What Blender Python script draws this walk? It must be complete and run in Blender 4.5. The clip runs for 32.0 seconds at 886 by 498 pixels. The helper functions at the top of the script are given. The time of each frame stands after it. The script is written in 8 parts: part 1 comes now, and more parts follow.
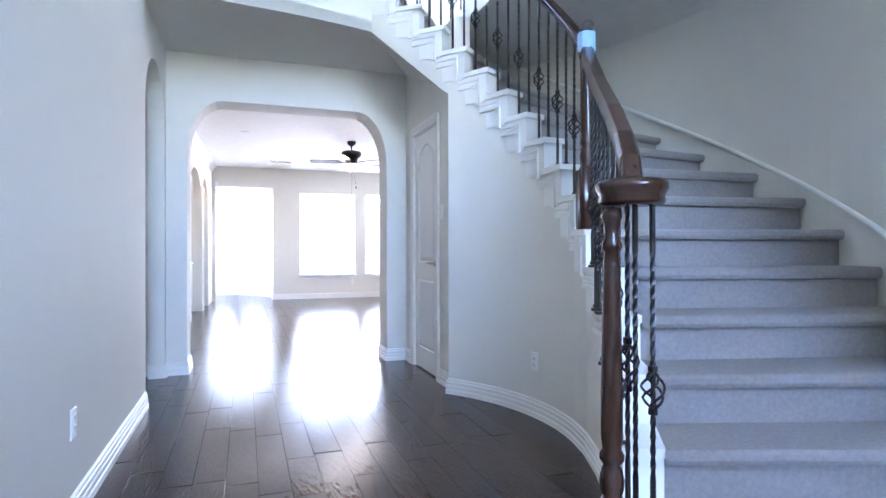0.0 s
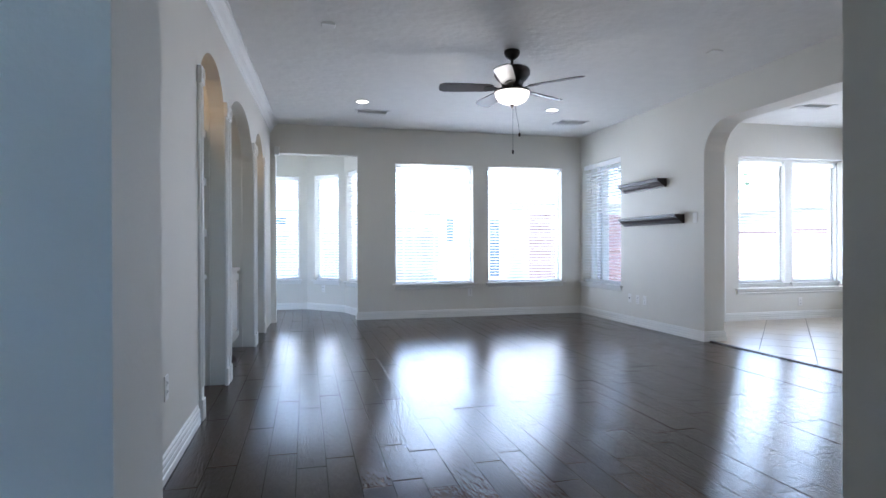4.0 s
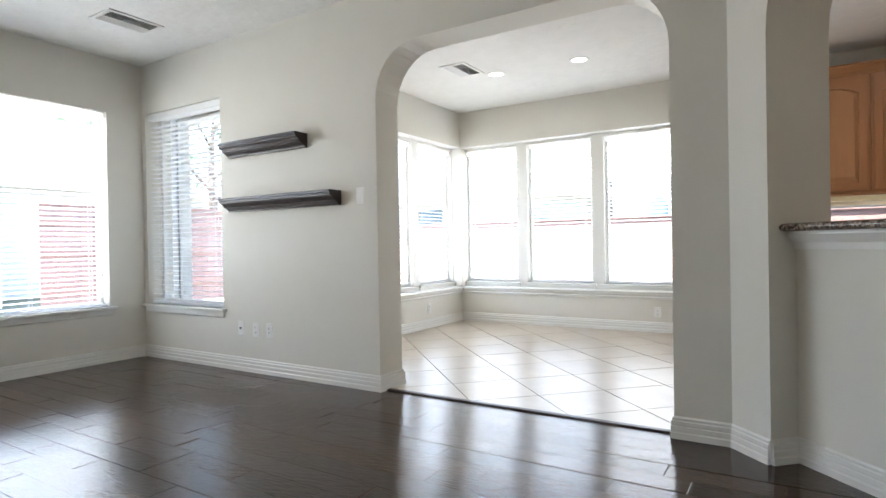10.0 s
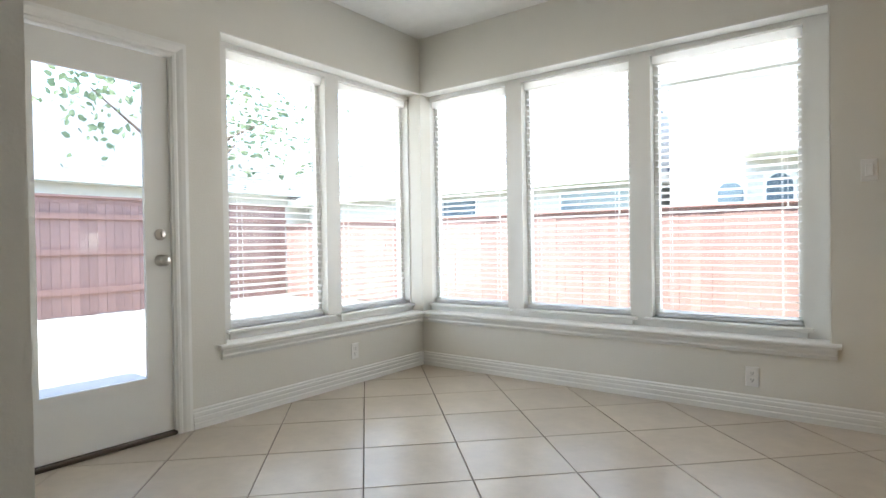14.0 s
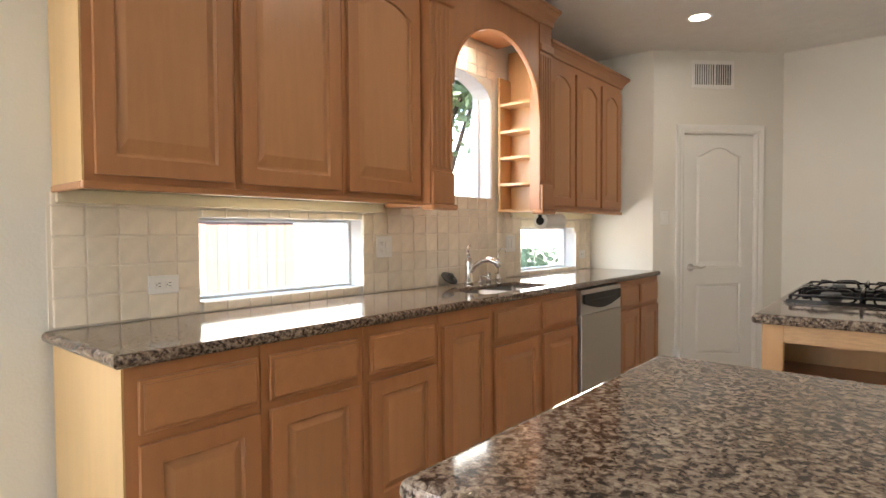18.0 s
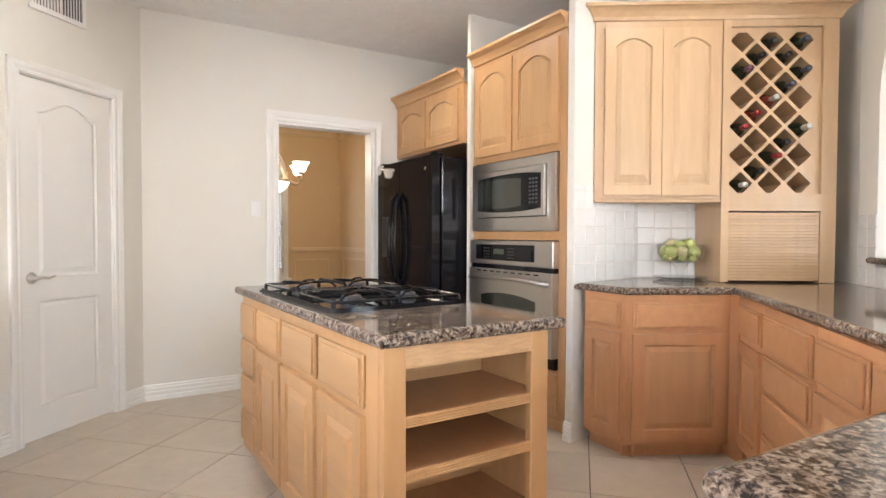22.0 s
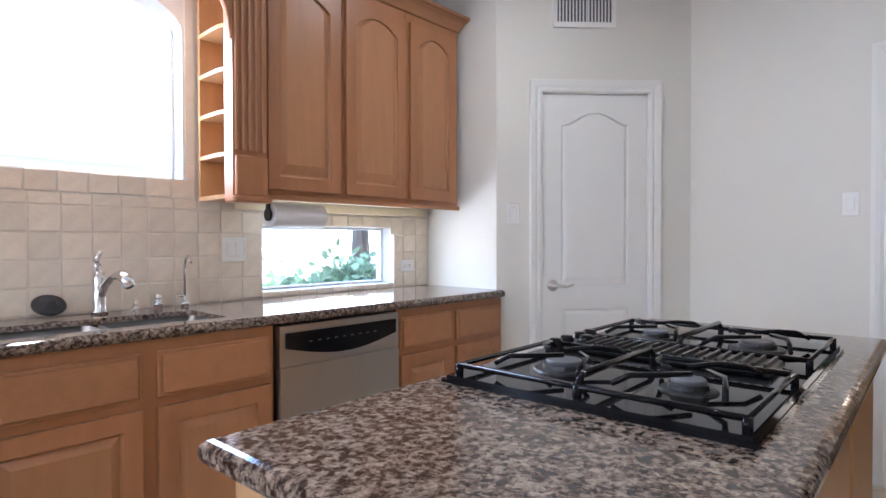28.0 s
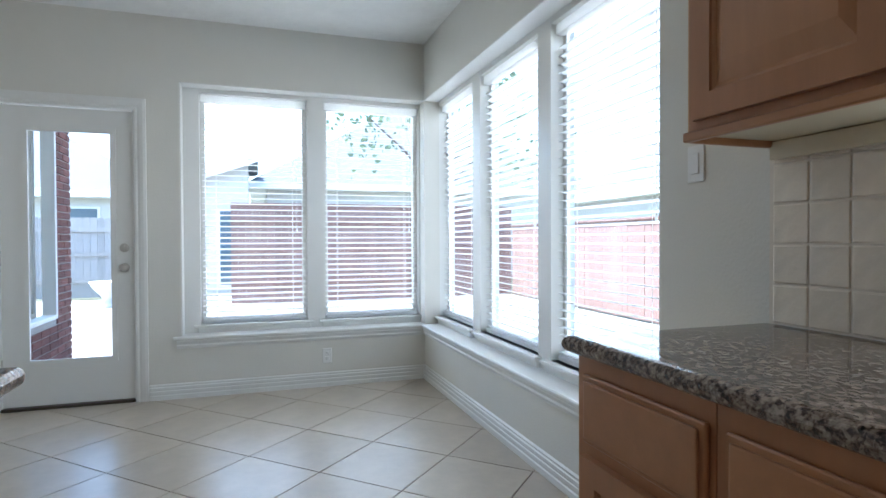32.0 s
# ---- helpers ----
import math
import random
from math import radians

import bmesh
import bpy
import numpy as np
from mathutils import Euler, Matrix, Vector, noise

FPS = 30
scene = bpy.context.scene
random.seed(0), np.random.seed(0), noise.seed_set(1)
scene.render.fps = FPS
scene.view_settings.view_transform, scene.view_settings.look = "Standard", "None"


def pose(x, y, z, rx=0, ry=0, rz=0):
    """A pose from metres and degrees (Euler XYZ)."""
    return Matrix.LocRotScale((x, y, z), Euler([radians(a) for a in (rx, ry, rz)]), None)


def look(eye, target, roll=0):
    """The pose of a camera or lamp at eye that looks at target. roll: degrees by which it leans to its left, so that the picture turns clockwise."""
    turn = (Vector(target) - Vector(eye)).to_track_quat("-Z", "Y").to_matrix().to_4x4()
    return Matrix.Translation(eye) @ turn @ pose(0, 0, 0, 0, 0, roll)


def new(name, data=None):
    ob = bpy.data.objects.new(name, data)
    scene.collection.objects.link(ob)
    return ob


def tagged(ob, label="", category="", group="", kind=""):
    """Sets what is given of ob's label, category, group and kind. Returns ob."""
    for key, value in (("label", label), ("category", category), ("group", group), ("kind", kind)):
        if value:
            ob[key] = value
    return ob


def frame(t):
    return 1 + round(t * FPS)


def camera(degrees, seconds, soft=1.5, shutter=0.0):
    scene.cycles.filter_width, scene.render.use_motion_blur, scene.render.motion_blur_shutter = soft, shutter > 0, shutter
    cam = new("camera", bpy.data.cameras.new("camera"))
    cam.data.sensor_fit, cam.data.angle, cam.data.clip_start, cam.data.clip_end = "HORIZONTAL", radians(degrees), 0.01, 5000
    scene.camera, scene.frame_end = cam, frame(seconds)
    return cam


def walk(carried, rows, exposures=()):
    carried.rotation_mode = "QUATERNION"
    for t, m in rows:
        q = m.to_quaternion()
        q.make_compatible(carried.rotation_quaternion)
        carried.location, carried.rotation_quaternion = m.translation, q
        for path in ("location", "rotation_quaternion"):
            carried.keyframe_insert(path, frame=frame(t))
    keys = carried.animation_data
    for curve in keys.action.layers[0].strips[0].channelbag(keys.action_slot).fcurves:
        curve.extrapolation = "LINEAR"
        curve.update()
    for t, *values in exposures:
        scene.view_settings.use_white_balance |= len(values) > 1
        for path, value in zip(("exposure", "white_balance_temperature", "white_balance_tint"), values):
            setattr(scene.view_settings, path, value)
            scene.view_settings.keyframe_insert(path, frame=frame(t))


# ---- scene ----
from mathutils import geometry

cam = camera(76.3, 32.0)
PATH = [
    (0, (0.721, 1.171, 1.037), (1.382, 3.058, 1.04), -0.1),
    (0.5, (0.701, 1.652, 1.015), (1.213, 3.585, 1.015), -0.1),
    (1, (0.726, 2.209, 0.988), (1.199, 4.152, 0.993), 0.5),
    (1.5, (0.741, 2.785, 0.986), (1.184, 4.736, 0.991), 0.3),
    (2, (0.768, 3.353, 1.018), (1.193, 5.307, 1.014), -0.1),
    (2.5, (0.74, 3.886, 1.018), (1.145, 5.845, 1.013), -0.1),
    (4.5, (0.487, 5.808, 1.044), (1.056, 7.726, 1.032), -0.3),
    (5, (0.463, 6.155, 1.025), (1.182, 8.021, 1.014), -0.4),
    (5.5, (0.523, 6.44, 1.033), (1.374, 8.25, 1.018), -0.4),
    (6, (0.481, 6.698, 1.024), (1.489, 8.426, 1.012), -0.6),
    (6.5, (0.458, 6.903, 1.011), (1.596, 8.548, 0.999), -0.6),
    (7, (0.44, 7.057, 0.988), (1.668, 8.636, 0.983), -0.7),
    (7.5, (0.358, 7.172, 0.997), (1.705, 8.651, 0.992), -0.7),
    (8, (0.368, 7.305, 1.004), (1.835, 8.664, 0.998), -0.8),
    (8.5, (0.469, 7.501, 0.999), (2.042, 8.737, 0.987), -1.0),
    (9, (0.795, 7.777, 1.004), (2.452, 8.896, 0.994), -0.9),
    (9.5, (1.218, 8.05, 1.006), (2.905, 9.124, 0.994), -1.0),
    (10, (1.698, 8.235, 1.001), (3.395, 9.293, 0.987), -1.0),
    (10.5, (2.177, 8.38, 0.988), (3.875, 9.436, 0.976), -1.0),
    (11, (2.665, 8.476, 0.989), (4.351, 9.552, 0.979), -1.0),
    (11.5, (3.092, 8.605, 0.992), (4.75, 9.723, 0.979), -1.0),
    (12, (3.526, 8.758, 1.011), (5.172, 9.894, 0.999), -1.1),
    (12.5, (3.849, 8.911, 1.026), (5.481, 10.067, 1.006), -1.0),
    (13, (4.132, 8.949, 1.036), (5.735, 10.144, 1.006), -0.9),
    (13.5, (4.349, 8.921, 1.029), (5.9, 10.182, 0.999), -0.9),
    (15.5, (4.766, 9.398, 1.098), (6.706, 9.885, 1.082), -0.6),
    (16, (4.919, 9.511, 1.144), (6.917, 9.597, 1.111), -0.4),
    (16.5, (5.219, 9.42, 1.175), (7.184, 9.047, 1.149), -0.4),
    (17, (5.418, 9.329, 1.207), (7.233, 8.49, 1.164), -0.8),
    (17.5, (5.612, 9.329, 1.263), (7.17, 8.077, 1.19), -0.2),
    (18, (5.944, 9.298, 1.236), (7.23, 7.767, 1.178), -0.3),
    (18.5, (6.215, 9.266, 1.231), (7.251, 7.557, 1.176), -0.3),
    (19, (6.508, 9.255, 1.219), (7.233, 7.392, 1.163), -0.2),
    (19.5, (6.72, 9.154, 1.225), (7.142, 7.2, 1.168), 0.0),
    (20, (6.895, 9.008, 1.236), (6.951, 7.01, 1.175), -0.1),
    (20.5, (7.006, 8.838, 1.215), (6.69, 6.864, 1.16), 0.1),
    (21, (7.02, 8.631, 1.206), (6.392, 6.733, 1.154), 0.1),
    (21.5, (7.052, 8.419, 1.19), (6.192, 6.614, 1.137), 0.2),
    (22, (7.075, 8.185, 1.184), (6.039, 6.475, 1.132), 0.2),
    (22.5, (6.967, 7.945, 1.185), (5.854, 6.284, 1.127), 0.1),
    (23, (6.766, 7.698, 1.182), (5.634, 6.05, 1.121), -0.0),
    (23.5, (6.481, 7.466, 1.132), (5.351, 5.817, 1.111), 0.3),
    (24, (6.175, 7.265, 1.148), (5.041, 5.618, 1.125), 0.1),
    (24.5, (5.932, 7.066, 1.156), (4.811, 5.41, 1.13), 0.1),
    (26.5, (5.5, 7.024, 1.226), (5.743, 5.04, 1.171), 0.0),
    (27, (5.496, 7.081, 1.226), (6.195, 5.208, 1.178), -0.2),
    (27.5, (5.536, 7.148, 1.226), (6.604, 5.457, 1.182), -0.1),
    (28, (5.633, 7.161, 1.194), (6.993, 5.695, 1.165), -0.1),
    (28.5, (5.821, 7.154, 1.186), (7.417, 5.948, 1.155), -0.1),
    (29, (6.035, 7.15, 1.188), (7.81, 6.229, 1.152), -0.1),
    (29.5, (6.177, 7.159, 1.196), (8.093, 6.59, 1.147), -0.1),
    (30, (6.18, 7.175, 1.173), (8.18, 7.185, 1.159), -0.3),
    (30.5, (6.317, 7.137, 1.135), (8.15, 7.935, 1.155), -0.1),
    (31, (6.486, 7.17, 1.148), (7.979, 8.5, 1.13), -0.05),
    (31.5, (6.73, 7.33, 1.151), (7.786, 9.03, 1.118), 0.0),
    (32, (6.879, 7.531, 1.138), (7.508, 9.429, 1.107), -0.25),
]
EXPOSURES = [
    (0.0, 5.4, 5600, 22),
    (1.0, 5.15, 5500, 21),
    (2.5, 4.4, 5450, 18),
    (4.5, 3.5, 5500, 12),
    (7.0, 3.45, 6000, 11),
    (9.0, 3.55, 6250, 11),
    (10.0, 3.85, 6350, 10),
    (11.0, 3.8, 6450, 9),
    (12.0, 3.5, 6500, 10),
    (13.0, 3.25, 6550, 10),
    (16.0, 3.1, 6400, 4),
    (17.0, 3.2, 6400, 4),
    (18.0, 4.25, 7150, 12),
    (19.0, 4.75, 6700, 12),
    (20.0, 5.05, 6600, 12),
    (21.0, 5.0, 6500, 12),
    (23.0, 5.25, 6200, 13),
    (24.5, 5.1, 5800, 14),
    (26.5, 5.3, 5650, 15),
    (28.0, 4.6, 5450, 14),
    (29.0, 3.9, 5150, 11),
    (30.0, 3.55, 4950, 9),
    (31.0, 3.15, 5200, 5),
    (32.0, 2.95, 5550, 6),
]
walk(cam, [(t, look(eye, target, roll)) for t, eye, target, roll in PATH], EXPOSURES)

# ---- world and sun ----
world = bpy.data.worlds.new("sky")
scene.world = world
world.use_nodes = True
wn = world.node_tree
sky = wn.nodes.new("ShaderNodeTexSky")
sky.sky_type = "NISHITA"
sky.sun_disc = False
sky.sun_elevation, sky.sun_rotation = radians(63), radians(262)
bg = wn.nodes["Background"]
bg.inputs["Strength"].default_value = 0.15
wn.links.new(sky.outputs["Color"], bg.inputs["Color"])
sun = new("sun", bpy.data.lights.new("sun", "SUN"))
sun.data.energy, sun.data.angle, sun.data.color = 2.2, radians(0.6), (1.0, 0.95, 0.88)
sun.matrix_world = look((0, 0, 30), (15, 2, 0))



def window_light(at, way, w, h, power):
    """The sky's light in a window's opening, sent into the room."""
    lamp = new("window_lamp", bpy.data.lights.new("window_lamp", "AREA"))
    lamp.data.shape, lamp.data.size, lamp.data.size_y = "RECTANGLE", w, h
    lamp.data.energy, lamp.data.color = power, (1.0, 0.99, 0.97)
    lamp.matrix_world = look(at, (at[0] + way[0], at[1] + way[1], at[2]))
    return lamp


for wx, ww in ((2.398, 1.08), (3.82, 1.11)):
    window_light((wx, 13.584, 1.375), (0, -1), ww, 1.66, 2.6)
window_light((4.87, 12.87, 1.39), (-1, 0), 1.0, 1.68, 0.15)
window_light((1.351, 14.162, 1.36), (-0.961, -0.276), 0.46, 1.62, 0.62)
window_light((0.951, 14.861, 1.36), (-0.733, -0.68), 0.45, 1.62, 0.62)
window_light((0.10, 15.22, 1.36), (0, -1), 0.61, 1.62, 0.75)
for wy, ww in ((11.62, 0.69), (10.685, 0.76), (9.70, 0.79)):
    window_light((8.4195, wy, 1.38), (-1, 0), ww, 1.66, 1.35)
# added lamp in the unseen south window, lights the hall
window_light((1.9, -2.96, 3.5), (0, 1), 3.0, 2.9, 1.7)
for wx in (6.875, 7.795):
    window_light((wx, 12.2195, 1.38), (0, -1), 0.72, 1.66, 1.25)

for wy, ww, wz, wh in ((7.725, 0.87, 1.13, 0.33), (5.28, 0.85, 1.106, 0.31), (6.495, 0.70, 1.80, 0.62)):
    window_light((8.205, wy, wz), (-1, 0), ww, wh, 1.25 * ww * wh)

# ---- materials ----
MATS = {}


def mat(name, color, rough=0.5, metal=0.0, var=0.0, scale=8.0, bump=0.0, bscale=60.0, stretch=(1, 1, 1),
        color2=None, spec=0.5, coat=0.0, rand=0.0):
    """A procedural surface: two scales of colour variation, fine relief, and a per-piece tint."""
    if name in MATS:
        return MATS[name]
    m = bpy.data.materials.new(name)
    m.use_nodes = True
    nt = m.node_tree
    b = nt.nodes["Principled BSDF"]
    b.inputs["Roughness"].default_value = rough
    b.inputs["Metallic"].default_value = metal
    b.inputs["Specular IOR Level"].default_value = spec
    b.inputs["Coat Weight"].default_value = coat
    tc = nt.nodes.new("ShaderNodeTexCoord")
    mp = nt.nodes.new("ShaderNodeMapping")
    mp.inputs["Scale"].default_value = stretch
    nt.links.new(tc.outputs["Object"], mp.inputs["Vector"])
    col = (*color, 1)
    out = None
    if var > 0 or color2:
        n1 = nt.nodes.new("ShaderNodeTexNoise")
        n1.inputs["Scale"].default_value, n1.inputs["Detail"].default_value = scale, 8
        n1.inputs["Roughness"].default_value = 0.65
        nt.links.new(mp.outputs["Vector"], n1.inputs["Vector"])
        r = nt.nodes.new("ShaderNodeValToRGB")
        c2 = color2 or tuple(c * (1 - var) for c in color)
        r.color_ramp.elements[0].position, r.color_ramp.elements[1].position = 0.3, 0.7
        r.color_ramp.elements[0].color, r.color_ramp.elements[1].color = (*c2, 1), col
        nt.links.new(n1.outputs["Fac"], r.inputs["Fac"])
        out = r.outputs["Color"]
        rr = nt.nodes.new("ShaderNodeMapRange")
        rr.inputs["To Min"].default_value, rr.inputs["To Max"].default_value = rough * 0.85, min(1, rough * 1.15)
        nt.links.new(n1.outputs["Fac"], rr.inputs["Value"])
        nt.links.new(rr.outputs["Result"], b.inputs["Roughness"])
    if rand > 0:
        oi = nt.nodes.new("ShaderNodeObjectInfo")
        hs = nt.nodes.new("ShaderNodeHueSaturation")
        mr = nt.nodes.new("ShaderNodeMapRange")
        mr.inputs["To Min"].default_value, mr.inputs["To Max"].default_value = 1 - rand, 1 + rand
        nt.links.new(oi.outputs["Random"], mr.inputs["Value"])
        nt.links.new(mr.outputs["Result"], hs.inputs["Value"])
        if out:
            nt.links.new(out, hs.inputs["Color"])
        else:
            hs.inputs["Color"].default_value = col
        out = hs.outputs["Color"]
    if out:
        nt.links.new(out, b.inputs["Base Color"])
    else:
        b.inputs["Base Color"].default_value = col
    if bump > 0:
        n2 = nt.nodes.new("ShaderNodeTexNoise")
        n2.inputs["Scale"].default_value, n2.inputs["Detail"].default_value = bscale, 5
        nt.links.new(mp.outputs["Vector"], n2.inputs["Vector"])
        bp = nt.nodes.new("ShaderNodeBump")
        bp.inputs["Strength"].default_value, bp.inputs["Distance"].default_value = bump, 0.01
        nt.links.new(n2.outputs["Fac"], bp.inputs["Height"])
        nt.links.new(bp.outputs["Normal"], b.inputs["Normal"])
    MATS[name] = m
    return m


def glow(name, color, strength):
    if name in MATS:
        return MATS[name]
    m = bpy.data.materials.new(name)
    m.use_nodes = True
    b = m.node_tree.nodes["Principled BSDF"]
    b.inputs["Base Color"].default_value = (*color, 1)
    b.inputs["Emission Color"].default_value = (*color, 1)
    b.inputs["Emission Strength"].default_value = strength
    MATS[name] = m
    return m


PAINT = mat("wall_paint", (0.74, 0.72, 0.655), 0.75, var=0.03, scale=3, bump=0.12, bscale=90)
PAINT_TAN = mat("dining_paint", (0.66, 0.49, 0.29), 0.75, var=0.04, scale=3, bump=0.12, bscale=90)
CEIL = mat("ceiling_texture", (0.86, 0.85, 0.82), 0.85, var=0.06, scale=7, bump=0.8, bscale=13)
TRIM = mat("white_trim", (0.80, 0.795, 0.76), 0.4, var=0.02, scale=6, bump=0.03, bscale=80)
WOODF = mat("dark_floorboard", (0.060, 0.036, 0.026), 0.135, var=0.3, scale=9, stretch=(6, 1, 6), bump=0.2, bscale=16, rand=0.4, spec=0.34)
TILEF = mat("floor_tile", (0.54, 0.47, 0.38), 0.29, var=0.16, scale=6, bump=0.05, bscale=30, rand=0.05, spec=0.42)
GROUT = mat("floor_grout", (0.17, 0.14, 0.11), 0.9, var=0.1, scale=30)
MAPLE = mat("maple", (0.54, 0.310, 0.138), 0.36, var=0.16, scale=4, stretch=(4, 4, 0.5), bump=0.03, bscale=60, rand=0.08)
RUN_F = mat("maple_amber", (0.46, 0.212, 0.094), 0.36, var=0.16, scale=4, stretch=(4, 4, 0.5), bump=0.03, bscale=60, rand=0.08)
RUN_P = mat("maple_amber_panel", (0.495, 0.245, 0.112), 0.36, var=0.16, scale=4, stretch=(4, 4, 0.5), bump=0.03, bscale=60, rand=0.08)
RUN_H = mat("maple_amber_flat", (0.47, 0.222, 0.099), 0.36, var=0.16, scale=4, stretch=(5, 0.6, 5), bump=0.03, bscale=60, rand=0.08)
MAPLE_P = mat("maple_panel", (0.57, 0.345, 0.160), 0.36, var=0.16, scale=4, stretch=(4, 4, 0.5), bump=0.03, bscale=60, rand=0.08)
MAPLE_H = mat("maple_flat", (0.55, 0.320, 0.144), 0.36, var=0.16, scale=4, stretch=(5, 0.6, 5), bump=0.04, bscale=60, rand=0.08)
BEIGE_TILE = mat("tumbled_tile", (0.83, 0.745, 0.62), 0.45, var=0.12, scale=14, bump=0.18, bscale=40, rand=0.07)
WHITE_TILE = mat("white_tile", (0.80, 0.79, 0.76), 0.25, var=0.03, scale=14, bump=0.08, bscale=30, rand=0.03)
TGROUT = mat("wall_grout", (0.80, 0.73, 0.63), 0.9, var=0.08, scale=30)
STEEL = mat("stainless", (0.52, 0.495, 0.46), 0.36, 1.0, var=0.02, scale=1.2)
SINKST = mat("satin_steel", (0.42, 0.41, 0.40), 0.42, 0.8, var=0.05, scale=12)
CHROME = mat("chrome", (0.75, 0.75, 0.76), 0.12, 1.0)
NICKEL = mat("satin_nickel", (0.55, 0.52, 0.48), 0.3, 1.0)
BLACK = mat("black_gloss", (0.010, 0.010, 0.012), 0.035, var=0.2, scale=4, spec=0.2)
BLACKM = mat("black_iron", (0.02, 0.02, 0.021), 0.35, var=0.3, scale=30, bump=0.1, bscale=120)
DARKWOOD = mat("espresso_wood", (0.045, 0.032, 0.032), 0.35, var=0.4, scale=10, stretch=(4, 1, 4), bump=0.05, bscale=40)
BANISTER = mat("stained_banister", (0.055, 0.024, 0.014), 0.22, var=0.5, scale=10, stretch=(5, 5, 1), bump=0.04, bscale=40)
CARPET = mat("grey_carpet", (0.42, 0.40, 0.385), 0.95, var=0.22, scale=60, bump=1.0, bscale=350, spec=0.1)
WHITE = mat("white_plastic", (0.82, 0.81, 0.78), 0.35)
BLIND = mat("blind_slat", (0.92, 0.92, 0.91), 0.45, var=0.03, scale=20)


def thin(m, share):
    """Lets part of the light through a thin sheet of this material."""
    nt = m.node_tree
    b = nt.nodes["Principled BSDF"]
    tr = nt.nodes.new("ShaderNodeBsdfTranslucent")
    mix = nt.nodes.new("ShaderNodeMixShader")
    mix.inputs["Fac"].default_value = share
    if b.inputs["Base Color"].links:
        nt.links.new(b.inputs["Base Color"].links[0].from_socket, tr.inputs["Color"])
    else:
        tr.inputs["Color"].default_value = b.inputs["Base Color"].default_value
    nt.links.new(b.outputs[0], mix.inputs[1])
    nt.links.new(tr.outputs[0], mix.inputs[2])
    nt.links.new(mix.outputs[0], nt.nodes["Material Output"].inputs["Surface"])
    return m


thin(BLIND, 0.7)


def granite():
    """Polished brown granite: packed crystals of several browns with darker drifts."""
    m = bpy.data.materials.new("granite")
    m.use_nodes = True
    nt = m.node_tree
    b = nt.nodes["Principled BSDF"]
    tc = nt.nodes.new("ShaderNodeTexCoord")
    warp = nt.nodes.new("ShaderNodeTexNoise")
    warp.inputs["Scale"].default_value, warp.inputs["Detail"].default_value = 60, 3
    off = nt.nodes.new("ShaderNodeVectorMath")
    off.operation = "SCALE"
    off.inputs["Scale"].default_value = 0.012
    add = nt.nodes.new("ShaderNodeVectorMath")
    nt.links.new(tc.outputs["Object"], warp.inputs["Vector"])
    nt.links.new(warp.outputs["Color"], off.inputs[0])
    nt.links.new(tc.outputs["Object"], add.inputs[0])
    nt.links.new(off.outputs[0], add.inputs[1])
    cells = nt.nodes.new("ShaderNodeTexVoronoi")
    cells.inputs["Scale"].default_value = 120
    fine = nt.nodes.new("ShaderNodeTexVoronoi")
    fine.inputs["Scale"].default_value = 300
    drift = nt.nodes.new("ShaderNodeTexNoise")
    drift.inputs["Scale"].default_value, drift.inputs["Detail"].default_value = 78, 4
    for node in (cells, fine, drift):
        nt.links.new(add.outputs[0], node.inputs["Vector"])
    total = None
    for sock, w in ((cells.outputs["Color"], 0.34), (fine.outputs["Color"], 0.20), (drift.outputs["Fac"], 0.95)):
        k = nt.nodes.new("ShaderNodeMath")
        k.operation = "MULTIPLY_ADD"
        k.inputs[1].default_value = w
        k.inputs[2].default_value = -w / 2
        nt.links.new(sock, k.inputs[0])
        if total:
            nt.links.new(total, k.inputs[2])
        total = k.outputs[0]
    r = nt.nodes.new("ShaderNodeValToRGB")
    e = r.color_ramp.elements
    e[0].position, e[0].color = 0.36, (0.020, 0.016, 0.014, 1)
    e[1].position, e[1].color = 0.82, (0.36, 0.295, 0.235, 1)
    for p, c in ((0.45, (0.052, 0.037, 0.031)), (0.52, (0.115, 0.082, 0.064)), (0.62, (0.205, 0.158, 0.122))):
        e.new(p).color = (*c, 1)
    nt.links.new(total, r.inputs["Fac"])
    nt.links.new(r.outputs["Color"], b.inputs["Base Color"])
    b.inputs["Roughness"].default_value = 0.075
    return m


GRANITE = granite()


# ---- mesh helpers ----
def finish(name, bm, material=None, parent=None, smooth=False, keep=False):
    if not keep:
        bmesh.ops.recalc_face_normals(bm, faces=bm.faces)
    me = bpy.data.meshes.new(name)
    bm.to_mesh(me)
    bm.free()
    if smooth:
        for p in me.polygons:
            p.use_smooth = True
    if material:
        me.materials.append(material)
    ob = new(name, me)
    if parent:
        ob.parent = parent
    return ob


def part(name, bm, material, parent, label="", smooth=False):
    ob = finish(name, bm, material, parent, smooth)
    if label:
        ob["label"] = label
    return ob


def box(bm, x0, x1, y0, y1, z0, z1, bevel=0.0, seg=1, m=None):
    g = bmesh.ops.create_cube(bm, size=1.0)
    vs = g["verts"]
    for v in vs:
        v.co = Vector(((x0 + x1) / 2 + v.co.x * abs(x1 - x0), (y0 + y1) / 2 + v.co.y * abs(y1 - y0), (z0 + z1) / 2 + v.co.z * abs(z1 - z0)))
    es = list({e for v in vs for e in v.link_edges})
    if m is not None:
        for v in vs:
            v.co = m @ v.co
    if bevel > 0:
        bmesh.ops.bevel(bm, geom=es, offset=bevel, segments=seg, affect="EDGES", profile=0.6)
    return bm


def bx(*a, **k):
    return box(bmesh.new(), *a, **k)


